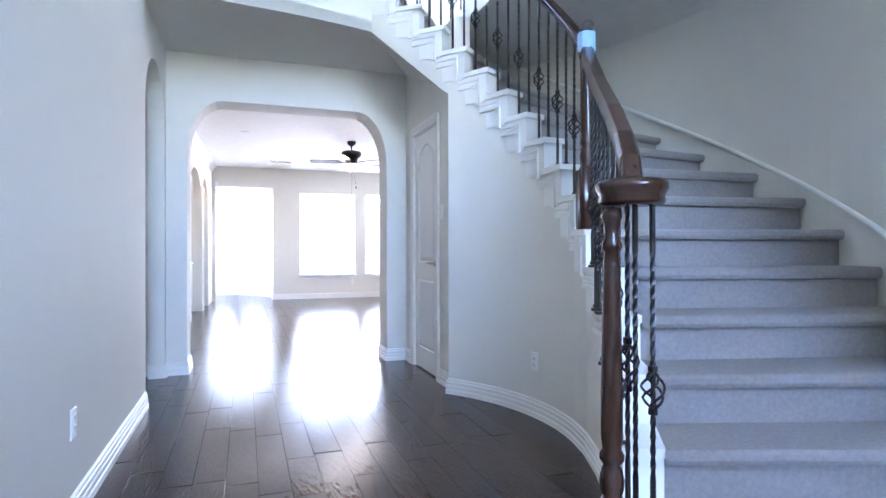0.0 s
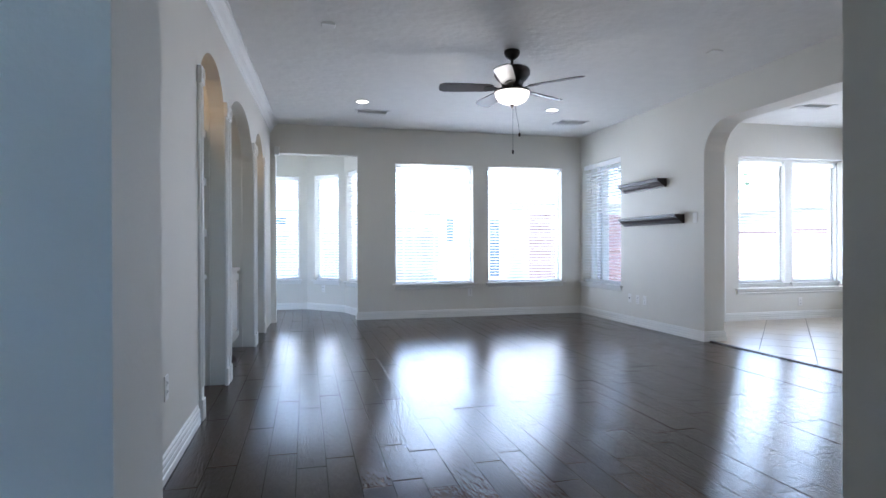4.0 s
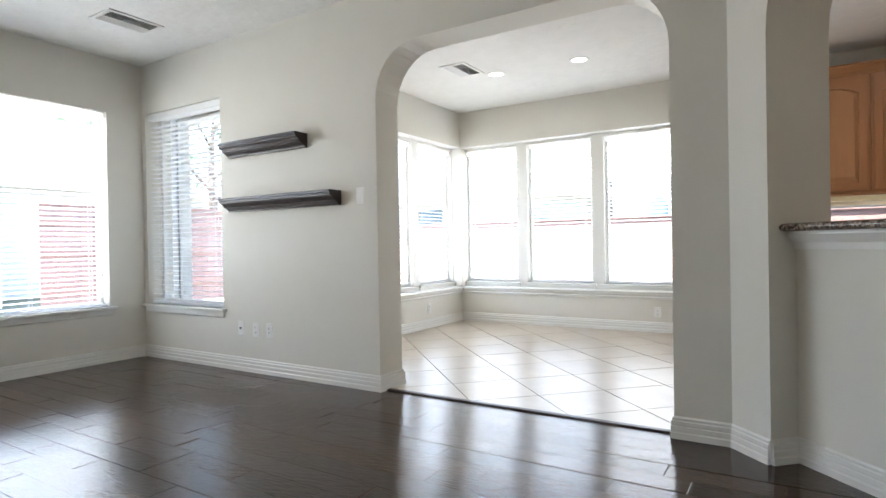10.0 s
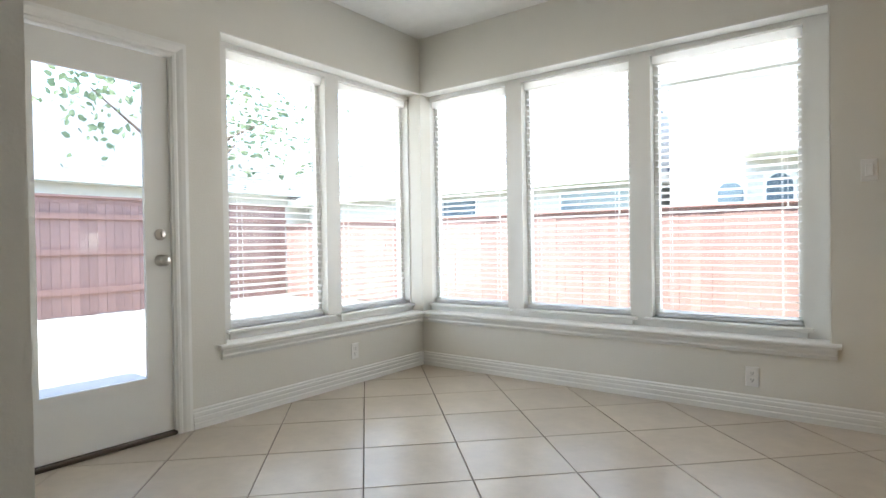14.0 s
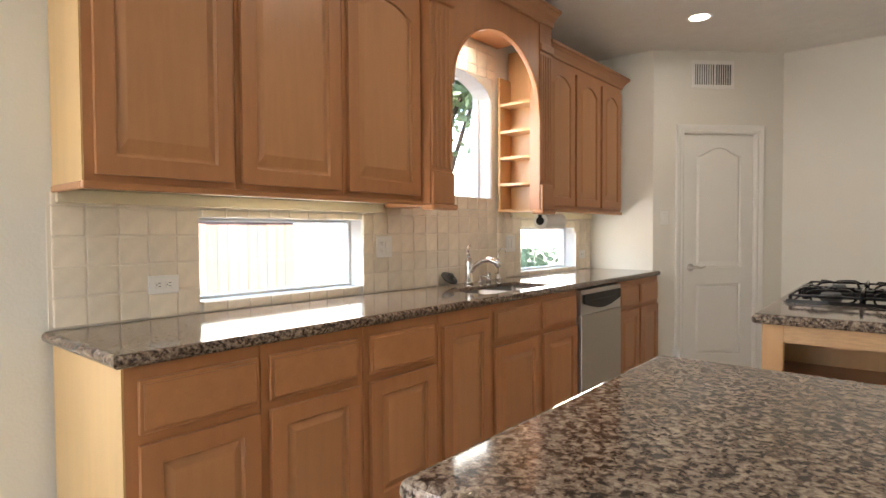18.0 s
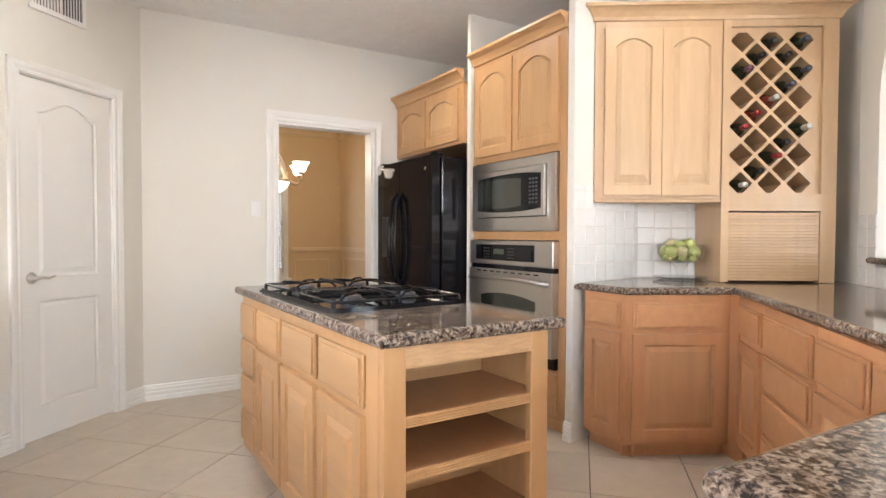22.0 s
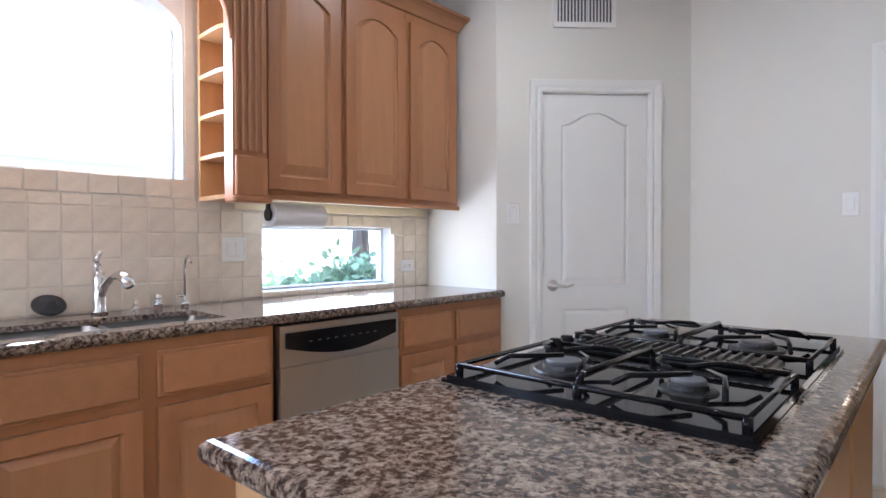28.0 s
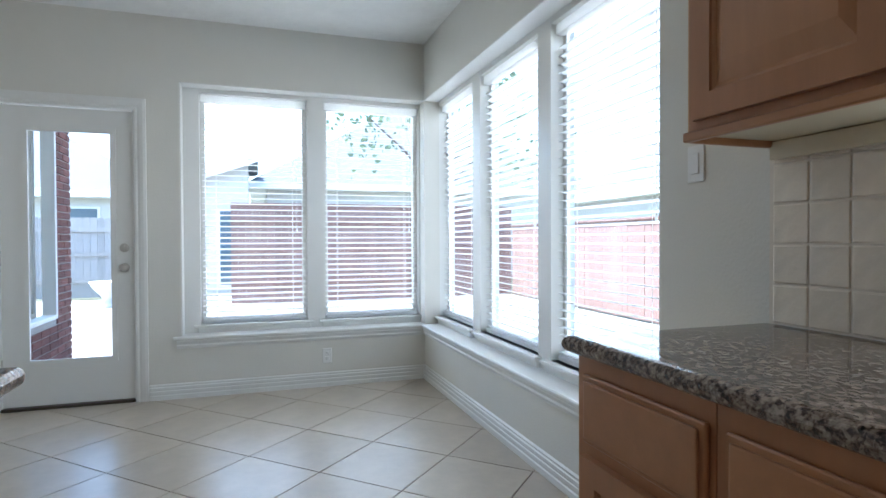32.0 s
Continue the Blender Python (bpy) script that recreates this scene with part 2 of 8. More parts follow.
def prism(bm, poly, h0, h1, m=None):
    """A polygon of (a, b) pairs extruded from h0 to h1 along the third axis: (a, b, h) mapped by m."""
    lo = [bm.verts.new((a, b, h0)) for a, b in poly]
    hi = [bm.verts.new((a, b, h1)) for a, b in poly]
    n = len(poly)
    bm.faces.new(lo[::-1])
    bm.faces.new(hi)
    for i in range(n):
        bm.faces.new((lo[i], lo[(i + 1) % n], hi[(i + 1) % n], hi[i]))
    if m is not None:
        for v in lo + hi:
            v.co = m @ v.co
    return bm


def lathe(bm, profile, seg=24, m=None):
    """A turned shape: (radius, height) pairs round z."""
    rings = []
    for r, z in profile:
        if r < 1e-5:
            rings.append([bm.verts.new((0, 0, z))])
        else:
            rings.append([bm.verts.new((r * math.cos(2 * math.pi * i / seg), r * math.sin(2 * math.pi * i / seg), z)) for i in range(seg)])
    for a, b in zip(rings, rings[1:]):
        for i in range(seg):
            j = (i + 1) % seg
            if len(a) == 1 and len(b) == 1:
                continue
            if len(a) == 1:
                bm.faces.new((a[0], b[i], b[j]))
            elif len(b) == 1:
                bm.faces.new((a[i], b[0], a[j]))
            else:
                bm.faces.new((a[i], a[j], b[j], b[i]))
    if m is not None:
        for ring in rings:
            for v in ring:
                v.co = m @ v.co
    return bm


def tube(bm, pts, r, seg=8, closed=False):
    """A round rod along points; r may be one radius or one per point."""
    pts = [Vector(p) for p in pts]
    n = len(pts)
    rs = r if isinstance(r, (list, tuple)) else [r] * n
    rings = []
    up = Vector((0.1, 0.2, 1)).normalized()
    for i, p in enumerate(pts):
        a = pts[(i - 1) % n] if closed or i > 0 else p
        b = pts[(i + 1) % n] if closed or i < n - 1 else p
        d = (b - a).normalized()
        s = d.cross(up)
        if s.length < 1e-3:
            s = d.cross(Vector((1, 0, 0)))
        s.normalize()
        u = s.cross(d)
        rings.append([bm.verts.new(p + rs[i] * (math.cos(2 * math.pi * k / seg) * s + math.sin(2 * math.pi * k / seg) * u)) for k in range(seg)])
    pairs = list(zip(rings, rings[1:])) + ([(rings[-1], rings[0])] if closed else [])
    for a, b in pairs:
        for k in range(seg):
            bm.faces.new((a[k], a[(k + 1) % seg], b[(k + 1) % seg], b[k]))
    if not closed:
        bm.faces.new(rings[0][::-1])
        bm.faces.new(rings[-1])
    return bm


def frame2d(p0, p1, z=0.0):
    """Local axes of an upright plane: u along p0 to p1, v up, w to the left of it."""
    d = (Vector((*p1, 0)) - Vector((*p0, 0))).normalized()
    w = Vector((-d.y, d.x, 0))
    m = Matrix.Identity(4)
    for i, ax in enumerate((d, Vector((0, 0, 1)), w)):
        for j in range(3):
            m[j][i] = ax[j]
    m.translation = (*p0, z)
    return m


def arch_pts(a, b, zt, r, rz, n=8, rise=0.0):
    """The head of an opening from its left spring to its right one, with elliptical corners."""
    pts = []
    for i in range(n + 1):
        t = math.pi / 2 * i / n
        pts.append((a + r - r * math.cos(t), zt - rz + rz * math.sin(t)))
    if rise > 0:
        for i in range(1, 8):
            f = i / 8
            pts.append((a + r + (b - a - 2 * r) * f, zt + rise * 4 * f * (1 - f)))
    for i in range(n + 1):
        t = math.pi / 2 * (1 - i / n)
        pts.append((b - r + r * math.cos(t), zt - rz + rz * math.sin(t)))
    return pts


def wall(name, p0, p1, th, z0, z1, openings=(), material=None, label=""):
    """An upright wall whose face runs from p0 to p1; th metres thick to the left of that. Openings: (a, b, sill, head, r, rz)."""
    m = frame2d(p0, p1)
    length = (Vector(p1) - Vector(p0)).length
    bm = bmesh.new()
    h0, h1 = (0, th) if th > 0 else (th, 0)
    at = 0.0
    for o in sorted(openings):
        a, b, sill, head = o[:4]
        r, rz = (o[4], o[5]) if len(o) > 4 else (0, 0)
        if a > at + 1e-4:
            prism(bm, [(at, z0), (a, z0), (a, z1), (at, z1)], h0, h1, m)
        if sill > z0 + 1e-4:
            prism(bm, [(a, z0), (b, z0), (b, sill), (a, sill)], h0, h1, m)
        if head < z1 - 1e-4:
            if r > 0:
                low = arch_pts(a, b, head, r, rz, rise=o[6] if len(o) > 6 else 0.0)
                prism(bm, [*low, (b, z1), (a, z1)], h0, h1, m)
            else:
                prism(bm, [(a, head), (b, head), (b, z1), (a, z1)], h0, h1, m)
        at = b
    if at < length - 1e-4:
        prism(bm, [(at, z0), (length, z0), (length, z1), (at, z1)], h0, h1, m)
    bmesh.ops.recalc_face_normals(bm, faces=bm.faces)
    bmesh.ops.remove_doubles(bm, verts=bm.verts, dist=1e-5)
    ob = finish(name, bm, material or PAINT, keep=True)
    return tagged(ob, label or "beige painted plaster wall", "wall", kind="structure")


def slab(name, poly, z0, z1, material, label, category):
    ob = finish(name, prism(bmesh.new(), poly, z0, z1), material)
    return tagged(ob, label, category, kind="structure")


def sweep(bm, pts, prof, closed=False, z=0.0):
    """A moulding: profile (out, up) swept along plan points with mitres; out is to the right of the way."""
    pts = [Vector(p) for p in pts]
    n = len(pts)
    rings = []
    for i, p in enumerate(pts):
        d0 = (p - pts[i - 1]).normalized() if i > 0 or closed else None
        d1 = (pts[(i + 1) % n] - p).normalized() if i < n - 1 or closed else None
        d0, d1 = d0 or d1, d1 or d0
        n0, n1 = Vector((d0.y, -d0.x)), Vector((d1.y, -d1.x))
        k = n0 + n1
        k = k / max(0.2, k.dot(n0))
        rings.append([bm.verts.new((p.x + k.x * o, p.y + k.y * o, z + u)) for o, u in prof])
    q = len(prof)
    for a, b in list(zip(rings, rings[1:])) + ([(rings[-1], rings[0])] if closed else []):
        for j in range(q):
            bm.faces.new((a[j], a[(j + 1) % q], b[(j + 1) % q], b[j]))
    if not closed:
        bm.faces.new(rings[0])
        bm.faces.new(rings[-1][::-1])
    return bm


BASE_PROF = [(0, 0), (0.019, 0), (0.019, 0.03), (0.014, 0.036), (0.016, 0.05), (0.016, 0.062), (0.012, 0.066), (0.014, 0.074), (0.014, 0.088), (0.008, 0.093), (0.009, 0.104), (0.0, 0.112)]


def baseboard(pts, label="white ribbed baseboard along the wall"):
    ob = finish("baseboard", sweep(bmesh.new(), pts, BASE_PROF), TRIM)
    return tagged(ob, label, "baseboard", kind="structure")


def thing(name, label, category, at=(0, 0, 0), group="", kind=""):
    ob = new(name)
    ob.empty_display_size = 0.1
    ob.location = at
    return tagged(ob, label, category, group, kind)


ZC = 2.745


# ---- setting: floors and ceilings ----
LIVING = [(-1.2, -3.0), (9.5, -3.0), (9.5, 3.62), (4.2, 3.62), (4.2, 5.5), (3.4, 5.5), (3.4, 6.6), (4.72, 8.02), (4.82, 8.02), (4.82, 12.2), (4.82, 13.6), (1.5, 13.6), (1.5, 15.6), (-1.2, 15.6)]
slab("floor_wood", LIVING, -0.12, -0.012, mat("floor_underlay", (0.012, 0.008, 0.006), 0.8), "dark hand-scraped wood plank floor", "floor")
slab("floor_tiled", [(4.824, 8.02), (4.724, 8.02), (3.404, 6.6), (3.404, 5.504), (4.204, 5.504), (4.204, 3.624), (8.4, 3.624), (8.4, 12.2), (4.824, 12.2)], -0.12, -0.006, GROUT, "beige tile floor laid diagonally with grey grout", "floor")
slab("ceiling", [(-1.3, 6.35), (8.5, 6.35), (8.5, 12.2), (4.9, 12.2), (4.9, 13.7), (-1.3, 13.7)], ZC, ZC + 0.15, CEIL, "white knockdown-textured ceiling", "ceiling")
slab("ceiling_kitchen", [(2.3, 3.7), (8.5, 3.7), (8.5, 6.35), (2.3, 6.35)], ZC, ZC + 0.15, CEIL, "white textured kitchen ceiling", "ceiling")
slab("ceiling_dining", [(2.3, -0.5), (9.5, -0.5), (9.5, 3.6), (2.3, 3.6)], 2.88, 3.0, CEIL, "cream dining room ceiling", "ceiling")
slab("ceiling_bay", [(-1.3, 13.63), (1.6, 13.63), (1.6, 15.7), (-1.3, 15.7)], 2.6, 2.75, CEIL, "white bay ceiling", "ceiling")

# ---- setting: walls ----
# living room, back wall with two windows and the bay opening
wall("wall_north", (-0.05, 13.48), (4.745, 13.48), 0.15, 0, ZC, [(0.20, 1.318, 0, 2.34), (1.86, 3.035, 0.50, 2.25), (3.27, 4.47, 0.50, 2.25)])
wall("wall_bay_east", (1.40, 13.63), (1.15, 14.50), -0.12, 0, 2.6, [(0.25, 0.80, 0.50, 2.22)])
wall("wall_bay_angle", (1.15, 14.50), (0.575, 15.12), -0.12, 0, 2.6, [(0.13, 0.67, 0.50, 2.22)])
wall("wall_bay_north", (0.575, 15.12), (-0.75, 15.12), -0.12, 0, 2.6, [(0.125, 0.825, 0.50, 2.22)])
wall("wall_bay_west", (-0.75, 15.08), (-0.75, 13.63), -0.12, 0, 2.6)
# recessed back of the corner windows
wall("wall_recess_east", (8.33, 12.13), (8.33, 9.0), 0.10, 0.40, 2.35, [(0.13, 0.89, 0.51, 2.25), (1.03, 1.86, 0.51, 2.25), (2.0, 2.86, 0.51, 2.25)], TRIM, "white painted window wall of the nook")
wall("wall_recess_north", (6.2, 12.13), (8.33, 12.13), 0.10, 0.40, 2.35, [(0.28, 1.07, 0.51, 2.25), (1.20, 1.99, 0.51, 2.25)], TRIM, "white painted window wall of the nook")
tagged(finish("trim_recess", prism(bmesh.new(), [(6.362, 12.0), (8.2, 12.0), (8.2, 9.139), (8.328, 9.139), (8.328, 12.128), (6.362, 12.128)], 2.282, 2.289), TRIM), "white head lining of the window recess", "trim", kind="structure")
tagged(finish("trim_recess", prism(bmesh.new(), [(8.201, 9.138), (8.328, 9.138), (8.328, 9.145), (8.201, 9.145)], 0.45, 2.281), TRIM), "white side lining of the window recess", "trim", kind="structure")
tagged(finish("trim_recess", prism(bmesh.new(), [(6.361, 12.001), (6.368, 12.001), (6.368, 12.128), (6.361, 12.128)], 0.45, 2.281), TRIM), "white side lining of the window recess", "trim", kind="structure")
# living room, east wall with the arch and side window
wall("wall_east", (4.745, 13.48), (4.745, 8.50), 0.255, 0, ZC, [(0.06, 1.16, 0.50, 2.28), (2.82, 4.716, 0, 2.36, 0.34, 0.36)])
# breakfast nook
wall("wall_nook_north", (5.0, 12.0), (8.2, 12.0), 0.13, 0, ZC, [(0.20, 1.06, 0, 2.075), (1.36, 3.199, 0.445, 2.29)])
wall("wall_nook_east", (8.2, 12.0), (8.2, 4.45), 0.13, 0, ZC,
     [(0.001, 2.863, 0.445, 2.29), (3.83, 4.72, 0.955, 1.303), (5.11, 5.90, 1.47, 2.28, 0.36, 0.16), (6.285, 7.155, 0.94, 1.272)])
wall("wall_pantry_side", (8.2, 4.54), (7.64, 4.54), 0.12, 0, ZC)
wall("wall_pantry", (7.64, 4.54), (6.83, 3.72), 0.12, 0, ZC, [(0.27, 0.90, 0, 2.055)])
wall("wall_south", (6.83, 3.72), (4.05, 3.72), 0.12, 0, ZC, [(0.94, 1.75, 0, 2.06)])
wall("wall_fridge", (4.05, 3.72), (4.05, 5.62), 0.12, 0, ZC)
# diagonal bar wall with its arch
wall("wall_bar_arch", (4.745, 8.50), (3.15, 6.905), 0.34, 0, ZC, [(0.235, 2.05, 0.0, 2.42, 0.42, 0.5)])
# corner behind the wine rack
wall("wall_corner", (4.13, 5.691), (3.05, 6.413), 0.12, 0, ZC)
slab("wall_corner_end", [(3.0, 6.326), (3.385, 6.66), (3.15, 6.90), (2.85, 6.60)], 0, ZC, PAINT, "beige painted wall beside the bar arch", "wall")
# hall
wall("wall_arch_hall", (-0.05, 6.33), (2.16, 6.33), 0.30, 0, ZC, [(0.31, 2.02, 0, 2.31, 0.28, 0.48)])
wall("wall_hall_west", (0.10, -2.9), (0.10, 6.33), 0.12, 0, 5.2, [(8.22, 9.15, 0, 2.42, 0.44, 0.4)])
wall("wall_living_west", (-0.08, 6.63), (-0.08, 8.998), 0.12, 0, ZC)
wall("wall_closet", (2.16, 6.63), (2.16, 5.02), 0.12, 0, ZC, [(0.56, 1.20, 0, 2.05)])
# opening cut for the added, unseen hall window
wall("wall_hall_south", (-0.1, -2.9), (9.5, -2.9), -0.12, 0, 5.2, [(0.45, 3.55, 2.0, 5.0)])
wall("wall_passage", (0.0, 6.40), (-1.3, 6.40), -0.12, 0, ZC, (), PAINT_TAN, "tan painted wall of the side passage")
wall("wall_passage_west", (-1.2, 4.5), (-1.2, 6.40), 0.12, 0, ZC, (), PAINT_TAN, "tan painted wall of the side passage")
wall("wall_living_south", (2.16, 6.75), (3.3, 6.75), -0.1, 0, ZC)
wall("wall_living_south_east", (3.3, 6.75), (3.3, 7.06), 0.1, 0, ZC)
# dining room
wall("wall_dining_south", (8.0, 0.2), (3.0, 0.2), 0.15, 0, 2.88, [(1.29, 2.09, 0.62, 2.44, 0.399, 0.40), (2.34, 3.14, 0.62, 2.44, 0.399, 0.40)], PAINT_TAN, "tan painted dining wall with moulding")
wall("wall_dining_west", (4.03, 0.2), (4.03, 3.6), 0.12, 0, 2.88, (), PAINT_TAN, "tan painted dining wall")
wall("wall_dining_east", (7.8, 3.6), (7.8, 0.2), 0.12, 0, 2.88, (), PAINT_TAN, "tan painted dining wall")
wall("wall_dining_north", (3.9, 3.596), (8.0, 3.596), 0.003, 0, 2.88, [(1.17, 1.99, 0, 2.06)], PAINT_TAN, "tan painted dining wall")

# outside ground
ground = finish("ground", prism(bmesh.new(), [(-300, -300), (300, -300), (300, 300), (-300, 300)], -0.5, -0.16), mat("ground_lawn", (0.155, 0.16, 0.10), 0.9, var=0.4, scale=3))
tagged(ground, "pale sunlit ground outside the house", "ground", kind="structure")




# ---- parts used in several rooms ----
def rot_pose(x, y, z, deg):
    return pose(x, y, z, 0, 0, deg)


def casing(bm, w, h, face_y, cw=0.075, m=None):
    """A moulded door surround on the plane y = face_y, proud towards -y."""
    prof = [(0, 0), (0.008, -0.012), (0.02, -0.014), (0.03, -0.010), (0.045, -0.016), (0.066, -0.020), (cw, -0.018), (cw, 0)]
    path = [(0, 0), (0, h), (w, h), (w, 0)]
    off = [(-1, 0), (-1, 1), (1, 1), (1, 0)]
    rings = []
    for (px, pz), (ox, oz) in zip(path, off):
        rings.append([bm.verts.new((px + ox * a, face_y + d, pz + oz * a)) for a, d in prof])
    q = len(prof)
    for a, b in zip(rings, rings[1:]):
        for j in range(q):
            bm.faces.new((a[j], a[(j + 1) % q], b[(j + 1) % q], b[j]))
    bm.faces.new(rings[0])
    bm.faces.new(rings[-1][::-1])
    return bm


def panel_relief(bm, pts, y, depth=0.008, bev=0.018):
    """A raised panel from an outline (x, z) on the plane y, sunk groove and raised field towards -y."""
    cx = sum(p[0] for p in pts) / len(pts)
    cz = sum(p[1] for p in pts) / len(pts)
    wx = max(p[0] for p in pts) - min(p[0] for p in pts)
    wz = max(p[1] for p in pts) - min(p[1] for p in pts)

    def ring(inset, yy):
        return [bm.verts.new((cx + (x - cx) * (1 - 2 * inset / wx), yy, cz + (z - cz) * (1 - 2 * inset / wz))) for x, z in pts]

    rs = [ring(0, y - 0.001), ring(0.006, y + depth * 0.6), ring(0.010, y + depth * 0.6), ring(0.010 + bev, y - depth * 0.7), ring(0.014 + bev, y - depth * 0.7)]
    n = len(pts)
    for a, b in zip(rs, rs[1:]):
        for i in range(n):
            bm.faces.new((a[i], a[(i + 1) % n], b[(i + 1) % n], b[i]))
    bm.faces.new(rs[-1])
    return bm


def rect(x0, x1, z0, z1):
    return [(x0, z0), (x1, z0), (x1, z1), (x0, z1)]


def arched(x0, x1, z0, z1, rise, n=12):
    """A panel outline whose head curves up in the middle with soft shoulders."""
    pts = [(x0, z0), (x1, z0), (x1, z1 - rise)]
    for i in range(1, n):
        f = i / n
        s = 0.5 - 0.5 * math.cos(2 * math.pi * f)
        pts.append((x1 + (x0 - x1) * f, z1 - rise + rise * s ** 0.8))
    pts.append((x0, z1 - rise))
    return pts


def segment_arch(x0, x1, z0, z1, rise, n=12):
    """A panel outline with a plain shallow arched head."""
    pts = [(x0, z0), (x1, z0)]
    for i in range(n + 1):
        f = i / n
        pts.append((x1 + (x0 - x1) * f, z1 - rise * (2 * f - 1) ** 2))
    return pts


def frame_with_hole(bm, x0, x1, z0, z1, hole, y0, y1):
    """A flat board from y0 (front) to y1 with a hole of the outline given."""
    n = len(hole)
    cx, cz = (x0 + x1) / 2, (z0 + z1) / 2
    outer = []
    for hx, hz in hole:
        dx, dz = hx - cx, hz - cz
        k = min((x1 - x0) / 2 / abs(dx) if abs(dx) > 1e-6 else 9e9, (z1 - z0) / 2 / abs(dz) if abs(dz) > 1e-6 else 9e9)
        outer.append((cx + dx * k, cz + dz * k))
    corners = [(x0, z0), (x1, z0), (x1, z1), (x0, z1)]
    for c in corners:
        j = min(range(n), key=lambda i: (outer[i][0] - c[0]) ** 2 + (outer[i][1] - c[1]) ** 2)
        outer[j] = c
    rows = [[bm.verts.new((x, y, z)) for x, z in some] for some, y in ((outer, y0), (hole, y0), (hole, y1), (outer, y1))]
    for a, b in zip(rows, rows[1:] + rows[:1]):
        for i in range(n):
            bm.faces.new((a[i], a[(i + 1) % n], b[(i + 1) % n], b[i]))
    return bm


def lever(parent, x, z, y, side=1, material=None):
    """A lever handle on a round rose, standing out towards -y."""
    bm = bmesh.new()
    lathe(bm, [(0, 0), (0.031, 0), (0.033, 0.004), (0.028, 0.010), (0.013, 0.013), (0.012, 0.045), (0, 0.047)], 20, Matrix.Translation((x, y, z)) @ Matrix.Rotation(radians(90), 4, "X"))
    tube(bm, [(x, y - 0.043, z), (x + side * 0.03, y - 0.047, z + 0.003), (x + side * 0.07, y - 0.046, z - 0.004), (x + side * 0.10, y - 0.044, z + 0.004), (x + side * 0.112, y - 0.042, z + 0.008)], [0.011, 0.010, 0.008, 0.007, 0.005], 10)
    return part("door_handle", bm, material or NICKEL, parent, "satin nickel lever handle", True)


def panel_door(name, m, w, h, label, wall_t=0.12, handle_side=1, hinges_far=True):
    """A two-panel arch-top interior door in its casing; local x across, y into the wall, face at y = 0."""
    d = thing(name, label, "door", kind="structure")
    d.matrix_world = m
    part("casing", casing(bmesh.new(), w, h, 0.0), TRIM, d)
    bm = bmesh.new()
    box(bm, -0.012, 0.004, 0, wall_t, 0, h + 0.012)
    box(bm, w - 0.004, w + 0.012, 0, wall_t, 0, h + 0.012)
    box(bm, -0.012, w + 0.012, 0, wall_t, h - 0.001, h + 0.012)
    part("jamb", bm, TRIM, d)
    bm = bmesh.new()
    y0 = 0.012
    s = 0.115
    z1, z2, z3 = 0.19, h * 0.385, h * 0.385 + 0.14
    top = arched(s, w - s, z3, h - 0.11, 0.075)
    low = rect(s, w - s, z1, z2)
    zm = (z2 + z3) / 2
    frame_with_hole(bm, 0.006, w - 0.006, 0.012, zm, low, y0, y0 + 0.035)
    frame_with_hole(bm, 0.006, w - 0.006, zm, h - 0.004, top, y0, y0 + 0.035)
    panel_relief(bm, top, y0 + 0.008)
    panel_relief(bm, low, y0 + 0.008)
    part("leaf", bm, TRIM, d)
    hx = 0.065 if handle_side > 0 else w - 0.065
    lever(d, hx, 0.93, y0, handle_side)
    for z in (0.25, h / 2, h - 0.28):
        x = w + 0.001 if handle_side > 0 else -0.001
        part("hinge", lathe(bmesh.new(), [(0, z - 0.045), (0.008, z - 0.045), (0.008, z + 0.045), (0, z + 0.045)], 10, Matrix.Translation((x, 0.002, 0))), TRIM, d)
    return d


def outlet(m, kind="outlet", gangs=1):
    """A cover plate on a wall: local x across, z up, face towards -y."""
    w, h = 0.072 + 0.046 * (gangs - 1), 0.117
    names = {"outlet": ("wall_outlet", "white duplex socket outlet on the wall", "outlet"), "switch": ("light_switch", "white rocker light switch on the wall", "switch"),
             "jack": ("wall_jack", "white cable jack plate on the wall", "outlet"), "mixed": ("wall_outlet", "white double plate with socket and rocker", "outlet")}
    nm, lb, ct = names[kind]
    o = thing(nm, lb, ct, group="wall plates")
    o.matrix_world = m
    part("plate", bx(-w / 2, w / 2, -0.006, 0, -h / 2, h / 2, bevel=0.003), WHITE, o)
    dark = mat("dark_slot", (0.03, 0.03, 0.03), 0.6)
    for g in range(gangs):
        cx = (g - (gangs - 1) / 2) * 0.046
        k = kind if kind != "mixed" else ("outlet" if g == 0 else "switch")
        if k == "switch":
            bm = bx(cx - 0.017, cx + 0.017, -0.010, -0.005, -0.033, 0.033, bevel=0.002)
            part("rocker", bm, WHITE, o)
        elif k == "jack":
            bm = lathe(bmesh.new(), [(0, 0.014), (0.007, 0.014), (0.009, 0.006), (0.009, 0)], 10, Matrix.Translation((cx, 0, 0)) @ Matrix.Rotation(radians(90), 4, "X"))
            part("jack", bm, dark, o)
        else:
            for dz in (-0.020, 0.020):
                part("socket", bx(cx - 0.0155, cx + 0.0155, -0.0085, -0.005, dz - 0.014, dz + 0.014, bevel=0.002), WHITE, o)
                bm = bmesh.new()
                for sx in (-0.006, 0.006):
                    box(bm, cx + sx - 0.0013, cx + sx + 0.0013, -0.0090, -0.008, dz - 0.002, dz + 0.007)
                box(bm, cx - 0.0022, cx + 0.0022, -0.0090, -0.008, dz - 0.010, dz - 0.006)
                part("slot", bm, dark, o)
    return o


